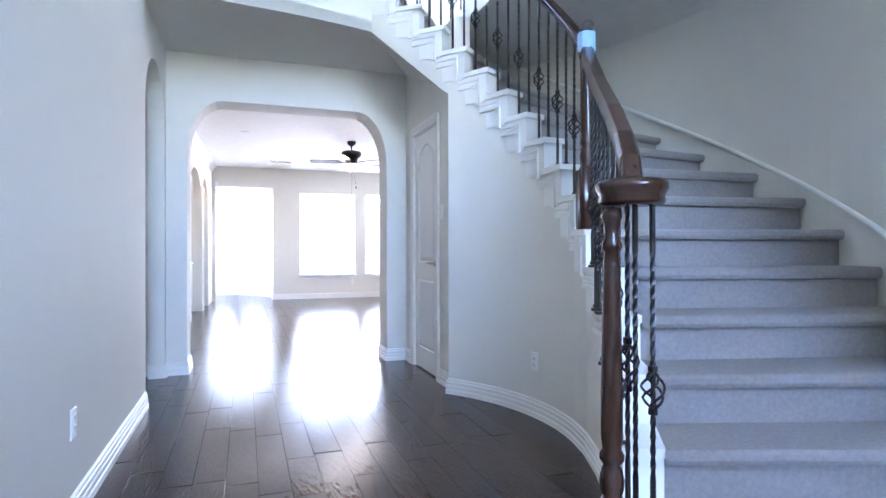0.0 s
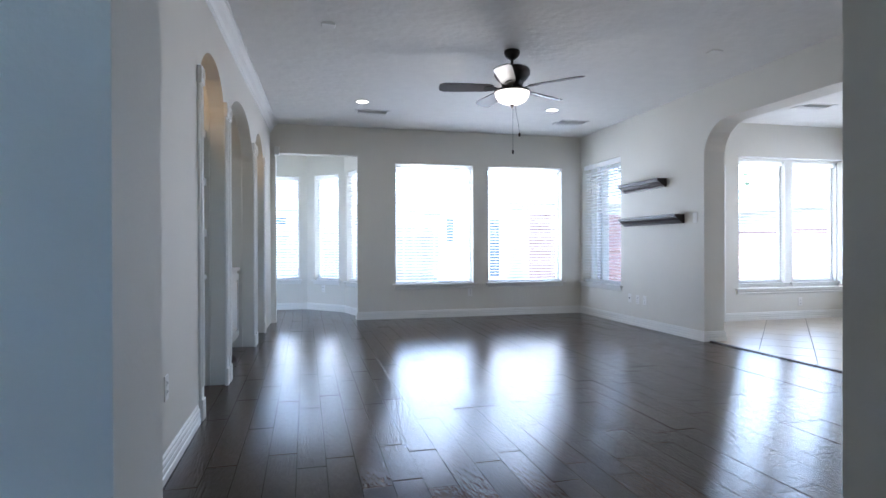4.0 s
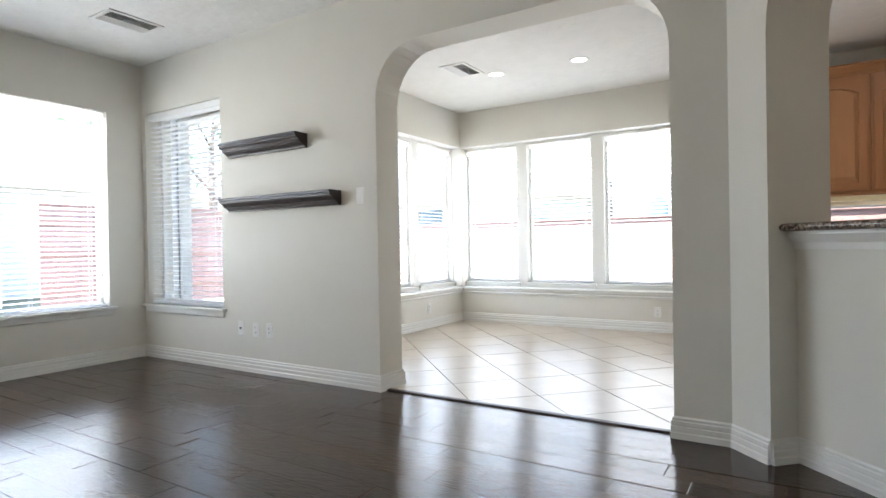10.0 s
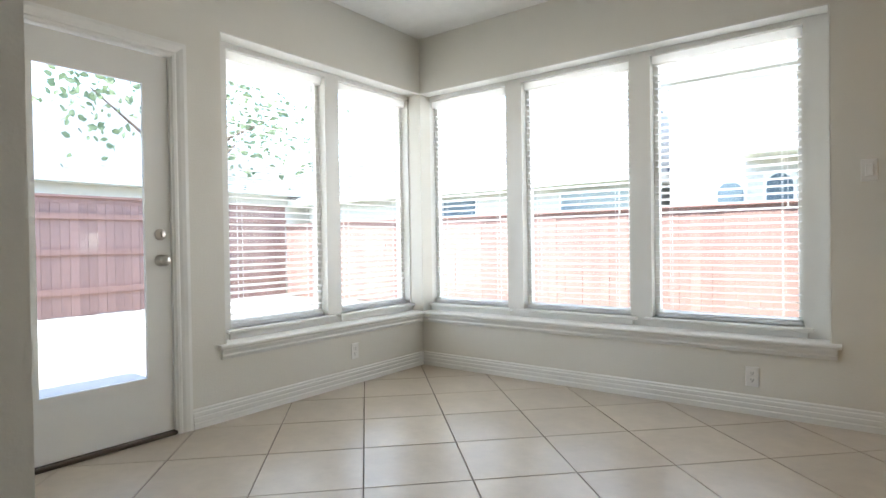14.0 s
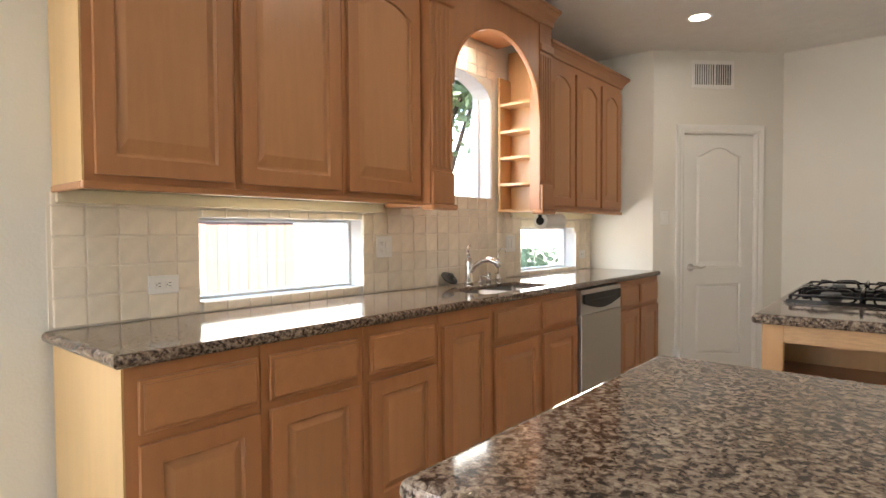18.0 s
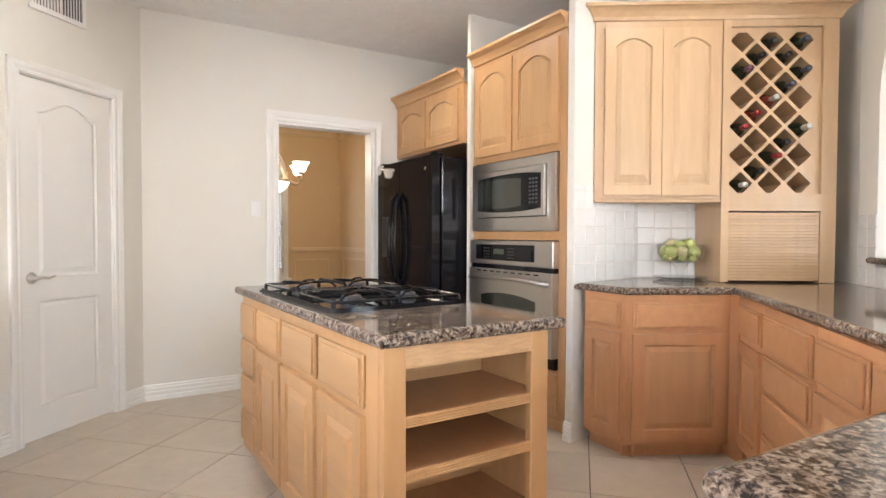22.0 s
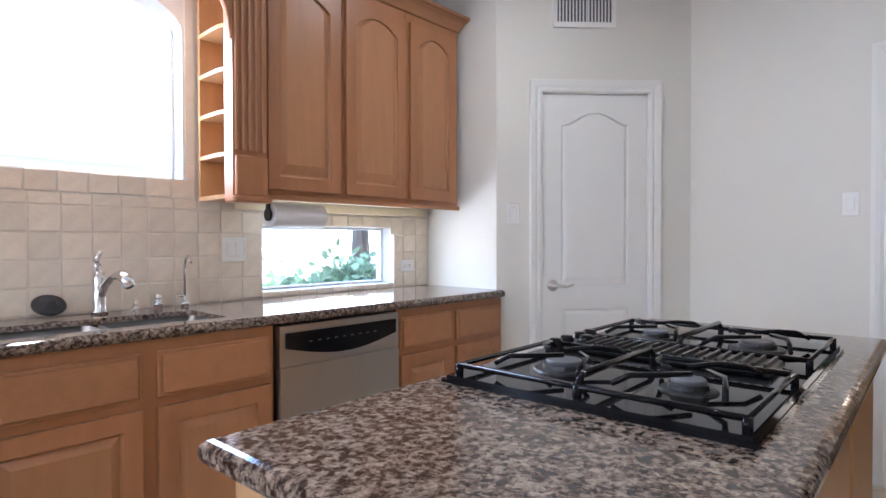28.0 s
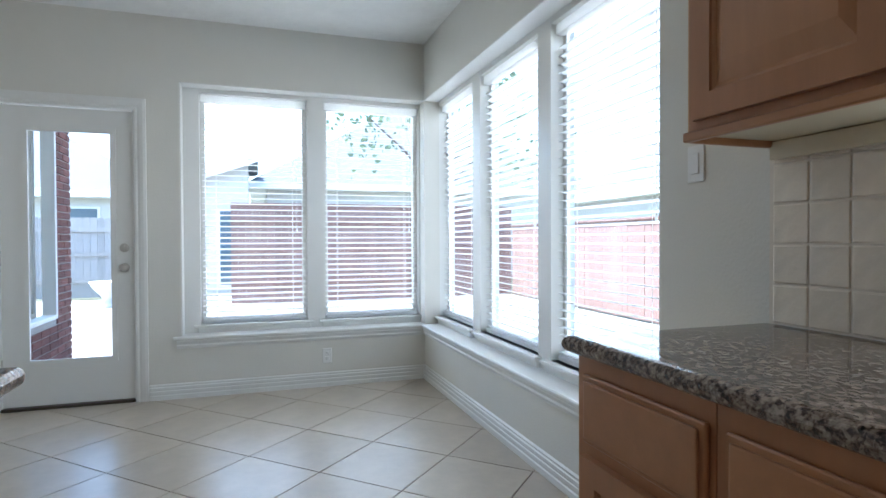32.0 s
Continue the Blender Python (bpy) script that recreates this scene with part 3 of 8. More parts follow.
def thin_glass(name, tint, gloss=1.0):
    """A sheet of clear glass: straight through, with the mirror gloss of its face."""
    m = bpy.data.materials.new(name)
    m.use_nodes = True
    nt = m.node_tree
    nt.nodes.remove(nt.nodes["Principled BSDF"])
    clear, shine = nt.nodes.new("ShaderNodeBsdfTransparent"), nt.nodes.new("ShaderNodeBsdfGlossy")
    face, mix = nt.nodes.new("ShaderNodeLayerWeight"), nt.nodes.new("ShaderNodeMixShader")
    steep, share = nt.nodes.new("ShaderNodeMath"), nt.nodes.new("ShaderNodeMath")
    face.inputs["Blend"].default_value = 0.5
    steep.operation, share.operation = "POWER", "MULTIPLY_ADD"
    steep.inputs[1].default_value = 5.0
    share.inputs[1].default_value, share.inputs[2].default_value = 0.6 * gloss, 0.03 * gloss
    clear.inputs["Color"].default_value = (*tint, 1)
    shine.inputs["Roughness"].default_value = 0.02
    nt.links.new(face.outputs["Facing"], steep.inputs[0])
    nt.links.new(steep.outputs[0], share.inputs[0])
    nt.links.new(share.outputs[0], mix.inputs["Fac"])
    nt.links.new(clear.outputs[0], mix.inputs[1])
    nt.links.new(shine.outputs[0], mix.inputs[2])
    nt.links.new(mix.outputs[0], nt.nodes["Material Output"].inputs["Surface"])
    return m


PANE_M = thin_glass("pane_glass", (0.97, 0.985, 0.98), 0.6)


def window(name, m, w, h, depth, sill=True, label="white framed window", sash=False):
    """A framed pane set back into the wall: local x across, y outwards, z up from the sill."""
    o = thing(name, label, "window", kind="structure")
    o.matrix_world = m
    f = 0.035 if sill else 0.014
    yo = depth * 0.72
    bm = bmesh.new()
    for b in ((0, f, 0, h), (w - f, w, 0, h), (f, w - f, 0, f), (f, w - f, h - f, h)):
        box(bm, b[0], b[1], yo, yo + 0.05, b[2], b[3], bevel=0.004)
    if sash:
        box(bm, f, w - f, yo + 0.005, yo + 0.045, h * 0.5 - 0.015, h * 0.5 + 0.015)
    part("window_frame", bm, TRIM, o)
    p = part("pane", bx(f, w - f, yo + 0.022, yo + 0.027, f, h - f), PANE_M, o)
    p.visible_shadow = False
    if sill:
        bm = bx(-0.045, w + 0.045, -0.045, yo, -0.022, 0.0, bevel=0.006, seg=2)
        part("window_sill", bm, TRIM, o)
        part("apron", bx(-0.02, w + 0.02, -0.018, -0.001, -0.075, -0.022, bevel=0.005), TRIM, o)
    return o


def blind(m, w, h, tilt=-4, pitch=0.0435, cords=True, raise_to=0.0, tape=True):
    """A two-inch slatted blind; local x across, y depth, z up from the sill."""
    o = thing("window_blind", "white two-inch slatted blind hanging in the window, slats open", "blind", group="slatted blinds")
    o.matrix_world = m
    part("headrail", bx(-0.004, w + 0.004, -0.036, 0.03, h - 0.055, h, bevel=0.003), BLIND, o)
    part("bottom_rail", bx(0, w, -0.028, 0.028, 0.001 + raise_to, 0.030 + raise_to, bevel=0.006), BLIND, o)
    n = int((h - 0.075 - 0.03 - raise_to) / pitch)
    sl = bmesh.new()
    prof = [(-0.025, 0.0), (-0.0125, 0.0028), (0, 0.0036), (0.0125, 0.0028), (0.025, 0.0)]
    for s0, s1 in ((0.003, w - 0.003),):
        rows = [[sl.verts.new((x, a, b + e)) for a, b in prof for e in (0,)] for x in (s0, s1)]
        rows2 = [[sl.verts.new((x, a, b - 0.0028)) for a, b in prof] for x in (s0, s1)]
        for j in range(4):
            sl.faces.new((rows[0][j], rows[0][j + 1], rows[1][j + 1], rows[1][j]))
            sl.faces.new((rows2[0][j], rows2[1][j], rows2[1][j + 1], rows2[0][j + 1]))
        sl.faces.new((rows[0][0], rows[1][0], rows2[1][0], rows2[0][0]))
        sl.faces.new((rows[0][4], rows2[0][4], rows2[1][4], rows[1][4]))
    first = part("slat", sl, BLIND, o)
    for i in range(n):
        z = 0.045 + raise_to + i * pitch
        s = first if i == 0 else bpy.data.objects.new("slat", first.data)
        if i:
            scene.collection.objects.link(s)
            s.parent = o
        s.matrix_local = Matrix.Translation((0, 0, z)) @ Matrix.Rotation(radians(tilt + random.uniform(-1.2, 1.2)), 4, "X")
    for x in ((0.1, w - 0.1) if w < 0.95 else (0.12, w / 2, w - 0.12)):
        bm = bmesh.new()
        for y in (-0.027, 0.027):
            tube(bm, [(x, y, 0.02 + raise_to), (x, y, h - 0.05)], 0.0012, 4)
        part("ladder_cord", bm, BLIND, o)
    if cords:
        bm = bmesh.new()
        tube(bm, [(w - 0.07, -0.034, h - 0.05), (w - 0.068, -0.036, h * 0.42)], 0.0014, 5)
        lathe(bm, [(0, -0.03), (0.006, -0.025), (0.004, 0.0), (0, 0.003)], 8, Matrix.Translation((w - 0.068, -0.036, h * 0.42)))
        part("pull_cord", bm, BLIND, o)
    return o


def can_light(x, y, z, on=True, power=14, warm=(1.0, 0.93, 0.84)):
    o = thing("recessed_light", "round white recessed ceiling light, switched on" if on else "round recessed ceiling light", "ceiling light", (x, y, z), group="recessed lights")
    part("trim_ring", lathe(bmesh.new(), [(0.068, 0.0), (0.068, -0.004), (0.092, -0.006), (0.096, -0.002), (0.096, 0.0)], 32), WHITE, o, smooth=True)
    part("lens", lathe(bmesh.new(), [(0.069, -0.001), (0.05, -0.004), (0, -0.006)], 32), glow("can_glow", (1.0, 0.93, 0.80), 0.7), o, "glowing frosted lens", True)
    lamp = new("recessed_lamp", bpy.data.lights.new("recessed_lamp", "AREA"))
    lamp.data.shape, lamp.data.size, lamp.data.energy, lamp.data.color = "DISK", 0.13, power, warm
    lamp.data.spread = radians(170)
    lamp.location = (x, y, z - 0.012)
    return o


def ceiling_vent(x, y, z, w=0.42, h=0.28, deg=0):
    o = thing("ceiling_vent", "white louvred ceiling air vent", "vent", (x, y, z), group="ceiling vents")
    o.rotation_euler = (0, 0, radians(deg))
    bm = bmesh.new()
    frame_with_hole(bm, -w / 2, w / 2, -h / 2, h / 2, rect(-w / 2 + 0.03, w / 2 - 0.03, -h / 2 + 0.03, h / 2 - 0.03), 0, 0.008)
    for v in bm.verts:
        v.co = Vector((v.co.x, v.co.z, -v.co.y))
    part("frame", bm, WHITE, o)
    part("backing", bx(-w / 2 + 0.03, w / 2 - 0.03, -h / 2 + 0.03, h / 2 - 0.03, -0.002, 0.0), mat("vent_grey", (0.30, 0.30, 0.29), 0.8), o)
    first = None
    n = 9
    for i in range(n):
        yy = -h / 2 + 0.035 + (h - 0.07) * (i + 0.5) / n
        if first is None:
            first = part("louvre", bx(-w / 2 + 0.032, w / 2 - 0.032, -0.010, 0.010, -0.0008, 0.0008), WHITE, o)
            s = first
        else:
            s = bpy.data.objects.new("louvre", first.data)
            scene.collection.objects.link(s)
            s.parent = o
        s.matrix_local = Matrix.Translation((0, yy, -0.006)) @ Matrix.Rotation(radians(35 if i < n / 2 else -35), 4, "X")
    return o


# ---- windows and blinds ----
def win_set(p0, p1, w, h, z, depth, off=0.0, name="window_1", **k):
    """A window with its blind on the wall face from p0 to p1, starting off metres along; outwards is to the left of the way."""
    d = (Vector(p1) - Vector(p0)).normalized()
    a = math.degrees(math.atan2(d.y, d.x))
    at = Vector(p0) + d * off
    window(name, rot_pose(at.x, at.y, z, a), w, h, depth, sill=k.get("sill", True))
    b = Vector((-d.y, d.x)) * 0.06
    blind(rot_pose(at.x + b.x + d.x * 0.012, at.y + b.y + d.y * 0.012, z, a), w - 0.024, h - 0.004, tilt=k.get("tilt", -12))


win_set((-0.05, 13.48), (4.745, 13.48), 1.175, 1.75, 0.50, 0.15, 1.86, "window_1")
win_set((-0.05, 13.48), (4.745, 13.48), 1.20, 1.75, 0.50, 0.15, 3.27, "window_2")
win_set((4.745, 13.48), (4.745, 8.5), 1.10, 1.78, 0.50, 0.2, 0.06, "window_3", tilt=-3)
win_set((1.15, 14.50), (1.40, 13.63), 0.55, 1.72, 0.50, 0.12, 0.105, "window_4")
win_set((0.575, 15.12), (1.15, 14.50), 0.54, 1.72, 0.50, 0.12, 0.1756, "window_5")
win_set((-0.75, 15.12), (0.575, 15.12), 0.70, 1.72, 0.50, 0.12, 0.50, "window_6")
# unseen window, added so that light reaches the hall from high up
window("window_front", pose(3.45, -2.9, 2.0, 0, 0, 180), 3.1, 3.0, 0.12, sill=False, label="unseen tall window added to light the hall")
# breakfast nook, corner windows in their deep recess
for i, (y1, y0) in enumerate(((12.0, 11.24), (11.10, 10.27), (10.13, 9.27))):
    win_set((8.33, 12.13), (8.33, 9.0), y1 - y0, 1.74, 0.51, 0.10, 12.13 - y1, "window_7", tilt=-7)
for i, (x0, x1) in enumerate(((6.48, 7.27), (7.40, 8.19))):
    win_set((6.2, 12.13), (8.33, 12.13), x1 - x0, 1.74, 0.51, 0.10, x0 - 6.2, "window_8", tilt=10)
# the long sill board that turns the corner, with its apron
bm = sweep(bmesh.new(), [(6.31, 12.135), (8.335, 12.135), (8.335, 9.09)], [(0.0, -0.025), (0.17, -0.025), (0.178, -0.018), (0.178, -0.006), (0.172, 0.0), (0.0, 0.0)], z=0.449)
tagged(finish("trim_sill", bm, TRIM), "long white corner window sill", "window sill", kind="structure")
bm = sweep(bmesh.new(), [(6.33, 12.0), (8.2, 12.0), (8.2, 9.11)], [(0.0, 0.0), (0.012, 0.0), (0.02, 0.02), (0.016, 0.03), (0.026, 0.05), (0.026, 0.06), (0.0, 0.06)], z=0.362)
tagged(finish("trim_apron", bm, TRIM), "white moulding under the window sill", "trim", kind="structure")

# patio door in the nook
pd = thing("door_patio", "white patio door with one large glass pane", "door", kind="structure")
pd.matrix_world = rot_pose(5.26, 12.0, 0, 0)
PW, PH = 0.80, 2.06
part("casing", casing(bmesh.new(), PW, PH, 0.0, 0.085), TRIM, pd)
bm = bmesh.new()
box(bm, -0.06, 0.003, 0.0, 0.13, 0, PH + 0.015)
box(bm, PW - 0.003, PW + 0.06, 0.0, 0.13, 0, PH + 0.015)
part("jamb", bm, TRIM, pd)
bm = frame_with_hole(bmesh.new(), 0.005, PW - 0.005, 0.025, PH - 0.004, rect(0.15, PW - 0.13, 0.32, 1.905), 0.02, 0.06)
part("leaf", bm, TRIM, pd)
bm = frame_with_hole(bmesh.new(), 0.13, PW - 0.11, 0.30, 1.925, rect(0.165, PW - 0.145, 0.335, 1.89), 0.008, 0.03)
part("glazing_bead", bm, TRIM, pd)
pp = part("pane", bx(0.155, PW - 0.135, 0.036, 0.042, 0.325, 1.90), PANE_M, pd)
pp.visible_shadow = False
part("threshold", bx(-0.002, PW + 0.002, -0.01, 0.13, 0.001, 0.022, bevel=0.004), mat("bronze_sill", (0.10, 0.085, 0.07), 0.4, 0.8), pd)
M90 = Matrix.Rotation(radians(90), 4, "X")
bm = lathe(bmesh.new(), [(0, 0), (0.032, 0), (0.032, 0.006), (0.012, 0.012), (0.011, 0.035), (0.022, 0.042), (0.029, 0.055), (0.024, 0.068), (0, 0.072)], 20, Matrix.Translation((PW - 0.062, 0.02, 0.955)) @ M90)
part("door_knob", bm, NICKEL, pd, "satin nickel knob", True)
bm = lathe(bmesh.new(), [(0, 0), (0.031, 0), (0.031, 0.008), (0.024, 0.014), (0, 0.015)], 20, Matrix.Translation((PW - 0.062, 0.02, 1.095)) @ M90)
box(bm, PW - 0.066, PW - 0.058, -0.008, 0.01, 1.08, 1.11, bevel=0.003)
part("deadbolt", bm, NICKEL, pd, "satin nickel deadbolt", True)
for z in (0.3, 1.03, 1.75):
    part("hinge", lathe(bmesh.new(), [(0, z - 0.05), (0.009, z - 0.05), (0.009, z + 0.05), (0, z + 0.05)], 10, Matrix.Translation((0.0, 0.012, 0))), NICKEL, pd)

# interior doors
panel_door("door_closet", pose(2.16, 6.07, 0, 0, 0, -90), 0.64, 2.05, "white two-panel arched closet door, shut", handle_side=-1)
dv = Vector((6.83 - 7.64, 3.72 - 4.54)).normalized()
panel_door("door_pantry", pose(7.64 + dv.x * 0.27, 4.54 + dv.y * 0.27, 0, 0, 0, math.degrees(math.atan2(dv.y, dv.x))), 0.63, 2.055, "white two-panel arched pantry door, shut", handle_side=1)
# cased opening to the dining room
o = thing("door_frame", "white moulded casing of the open dining room doorway", "door frame", kind="structure")
o.matrix_world = pose(5.89, 3.72, 0, 0, 0, 180)
part("casing", casing(bmesh.new(), 0.81, 2.06, 0.0, 0.085), TRIM, o)
bm = bmesh.new()
box(bm, -0.004, 0.012, -0.002, 0.13, 0, 2.06)
box(bm, 0.798, 0.814, -0.002, 0.13, 0, 2.06)
box(bm, 0.012, 0.798, -0.002, 0.13, 2.045, 2.064)
part("jamb", bm, TRIM, o)

# cover plates
S = {"n": 0, "e": -90, "w": 90, "s": 180}
for x, y, z, side, kind, g in (
        (7.40, 12.0, 0.24, "n", "outlet", 1), (8.2, 9.52, 0.22, "e", "outlet", 1), (8.2, 8.97, 1.375, "e", "switch", 1),
        (0.10, 3.66, 0.38, "w", "outlet", 1), (-0.08, 8.19, 0.40, "w", "outlet", 1), (2.93, 13.48, 0.36, "n", "outlet", 1),
        (4.745, 12.10, 0.35, "e", "jack", 1), (4.745, 11.92, 0.345, "e", "outlet", 1), (4.745, 11.76, 0.35, "e", "outlet", 1), (4.745, 10.805, 1.355, "e", "switch", 1),
        (-0.19, 6.40, 1.31, "n", "switch", 1), (2.16, 5.295, 1.33, "e", "switch", 1), (6.055, 3.72, 1.375, "s", "switch", 1)):
    outlet(pose(x, y, z, 0, 0, S[side]), kind, g)
outlet(pose(7.64 + dv.x * 0.10, 4.54 + dv.y * 0.10, 1.355, 0, 0, math.degrees(math.atan2(dv.y, dv.x))), "switch")
outlet(pose(4.048, 7.595, 0.374, 0, 0, 225), "outlet")
outlet(pose(0.83, 14.846, 0.36, 0, 0, -47.2), "outlet")
outlet(pose(2.414, 4.281, 0.344, 0, 0, -82.7), "outlet")

# wall register over the pantry door
o = thing("wall_register", "white louvred air register above the pantry door", "vent")
o.matrix_world = pose(7.64 + dv.x * 0.515, 4.54 + dv.y * 0.515, 2.55, 0, 0, math.degrees(math.atan2(dv.y, dv.x)))
part("frame", frame_with_hole(bmesh.new(), -0.185, 0.185, -0.115, 0.115, rect(-0.16, 0.16, -0.085, 0.085), -0.012, 0), WHITE, o)
part("backing", bx(-0.16, 0.16, -0.003, -0.001, -0.085, 0.085), mat("vent_dark", (0.10, 0.10, 0.10), 0.8), o)
bm0 = None
for i in range(16):
    if bm0 is None:
        bm0 = part("louvre", bx(-0.001, 0.001, -0.010, 0.0, -0.084, 0.084), WHITE, o)
        s = bm0
    else:
        s = bpy.data.objects.new("louvre", bm0.data)
        scene.collection.objects.link(s)
        s.parent = o
    s.matrix_local = Matrix.Translation((-0.148 + 0.0198 * i, -0.002, 0)) @ Matrix.Rotation(radians(38 if i < 9 else -66), 4, "Z")

# ceiling fixtures
for x, y, p in ((1.20, 12.05, 0.15), (3.55, 11.93, 0.15), (1.21, 8.42, 0.12), (6.93, 10.82, 0.25), (6.98, 9.96, 0.25)):
    can_light(x, y, ZC, True, p)
# the can at (4.75, 6.65) is unseen, added to light the wine corner
for x, y in ((7.14, 5.05), (5.285, 4.93), (4.75, 6.65), (7.0, 7.3)):
    can_light(x, y, ZC, True, 0.2)
for x, y, d in ((1.37, 12.55, 0), (4.10, 12.53, 0), (6.60, 11.03, 0)):
    ceiling_vent(x, y, ZC, deg=d)
for x, y in ((0.72, 9.8), (4.03, 9.63)):
    o = thing("ceiling_sensor", "small white square ceiling speaker plate", "sensor", (x, y, ZC), group="ceiling plates")
    part("plate", bx(-0.055, 0.055, -0.045, 0.045, -0.012, 0, bevel=0.005), WHITE, o)

# baseboards
baseboard([(-0.75, 15.12), (0.575, 15.12), (1.15, 14.50), (1.40, 13.63), (1.268, 13.63), (1.268, 13.48), (4.745, 13.48), (4.745, 10.66), (5.0, 10.66), (5.0, 12.0), (5.175, 12.0)])
baseboard([(4.579, 8.334), (4.745, 8.50), (4.745, 8.764), (5.0, 8.764), (5.0, 8.60)][::-1])
baseboard([(6.15, 12.0), (8.2, 12.0), (8.2, 8.70)])
baseboard([(7.60, 4.50), (7.64 + dv.x * 0.192, 4.54 + dv.y * 0.192)])
baseboard([(7.64 + dv.x * 0.978, 4.54 + dv.y * 0.978), (6.83, 3.72), (5.98, 3.72)])
baseboard([(0.10, -2.9), (0.10, 5.32)][::1])
baseboard([(-0.02, 6.25), (0.10, 6.25), (0.10, 6.33), (0.26, 6.33), (0.26, 6.63), (-0.08, 6.63), (-0.08, 8.96)])
baseboard([(-1.2, 6.40), (-0.02, 6.40)])
baseboard([(1.97, 6.63), (1.97, 6.33), (2.16, 6.33), (2.16, 6.16)])
baseboard([(4.03, 0.2), (7.8, 0.2)][::-1], "white baseboard in the dining room")
# dark reducer strip where the planks meet the tiles
tagged(finish("floor_trim", bx(4.795, 4.835, 8.764, 10.66, -0.004, 0.010, bevel=0.004), DARKWOOD), "dark wood strip between planks and tiles", "floor trim", kind="structure")
tagged(finish("floor_trim", bx(5.08, 5.89, 3.60, 3.64, -0.004, 0.010, bevel=0.004), DARKWOOD), "dark wood strip at the dining doorway", "floor trim", kind="structure")


# ---- hall: curved staircase ----
SC = Vector((1.0, 4.1))
R_IN, R_OUT, RISE, NSTEP = 1.43, 2.82, 0.19, 16


def polar(r, a):
    return Vector((SC.x + r * math.cos(radians(a)), SC.y + r * math.sin(radians(a))))


NEWEL_LOW, NEWEL_UP = Vector((1.77, 2.54)), Vector((2.35, 3.62))


def inner_pt(i):
    if i <= 6:
        p = NEWEL_LOW.lerp(NEWEL_UP, (i - 1) / 5)
        bow = math.sin(math.pi * (i - 1) / 5) * 0.05
        return p + Vector((0.88, -0.47)) * bow
    return polar(R_IN, -12 + 7.6 * (i - 7))


OUT_A = {1: -46, 2: -39.8, 3: -33.5, 4: -27.3, 5: -22, 6: -16.7, 7: -11, 8: -3.5, 9: 5.5}


def outer_pt(i):
    return polar(R_OUT, OUT_A[i] if i in OUT_A else 5.5 + 7.9 * (i - 9))


stair = thing("staircase", "curved staircase with grey carpet and white open stringer", "staircase", (2.4, 3.6, 0))
SL = Matrix.Translation((-2.4, -3.6, 0))


def sp(name, bm, m, parent=None, label="", smooth=False):
    """A staircase part built in world places."""
    bm.transform(SL)
    return part(name, bm, m, parent or stair, label, smooth)


def quad_block(bm, pts, z0, z1):
    return prism(bm, [(p.x, p.y) for p in pts], z0, z1)


for i in range(1, NSTEP + 1):
    a, b = inner_pt(i), outer_pt(i)
    c, d = outer_pt(i + 1), inner_pt(i + 1)
    ins = 0.13 / (b - a).length
    a2, d2 = a.lerp(b, ins), d.lerp(c, ins)
    back = (a - d).normalized() * 0.028
    z = RISE * i
    # carpeted step with a rolled nosing
    bm = bmesh.new()
    prof = [(0.0, -RISE), (0.0, -0.055), (-0.030, -0.050), (-0.040, -0.032), (-0.038, -0.012), (-0.026, 0.0), (0.02, 0.002)]
    n0 = (d2 - a2).normalized()
    n1 = (c - b).normalized()
    b3 = a2.lerp(b, 0.985)
    A = [bm.verts.new((a2.x + n0.x * o, a2.y + n0.y * o, z + u)) for o, u in prof]
    B = [bm.verts.new((b3.x + n1.x * o, b3.y + n1.y * o, z + u)) for o, u in prof]
    for j in range(len(prof) - 1):
        bm.faces.new((A[j], A[j + 1], B[j + 1], B[j]))
    e0 = bm.verts.new((d2.x, d2.y, z + 0.002))
    e1 = bm.verts.new((c.x, c.y, z + 0.002))
    bm.faces.new((A[-1], e0, e1, B[-1]))
    f0, f1 = bm.verts.new((d2.x, d2.y, z - RISE)), bm.verts.new((c.x, c.y, z - RISE))
    bm.faces.new((A[0], B[0], f1, f0))
    bm.faces.new((e0, f0, f1, e1))
    bm.faces.new([*A, e0, f0])
    bm.faces.new([*B, e1, f1])
    sp("step", bm, CARPET, None, "grey carpeted step", False)
    # white tread end and riser end on the open side
    out = Vector((-(d - a).y, (d - a).x)).normalized()
    bm = bmesh.new()
    quad_block(bm, [a + back + out * 0.025, a2 + back, d2, d + out * 0.025], z - 0.028, z + 0.004)
    sp("tread_end", bm, TRIM)
    bm = bmesh.new()
    quad_block(bm, [a + out * 0.006, a2, d2, d + out * 0.006], z - RISE - 0.03 if i > 1 else 0.0, z - 0.028)
    sp("stringer_block", bm, TRIM)
    # ribbed moulding under the tread end
    bm = bmesh.new()
    u = (d - a).normalized()
    a3, d3 = a + u * 0.055, d + u * 0.055
    for o, h0, h1 in ((0.018, -0.066, -0.048), (0.013, -0.086, -0.070), (0.018, -0.110, -0.090)):
        quad_block(bm, [a3 + out * o, a3, d3, d3 + out * o], z + h0, z + h1)
    if i > 1:
        for o, s0, s1 in ((0.0184, 0.0, 0.018), (0.0134, 0.022, 0.034)):
            quad_block(bm, [a3 + u * s0 + out * o, a3 + u * s0, a3 + u * s1, a3 + u * s1 + out * o], z - RISE - 0.048, z - 0.110)
    sp("moulding", bm, TRIM)

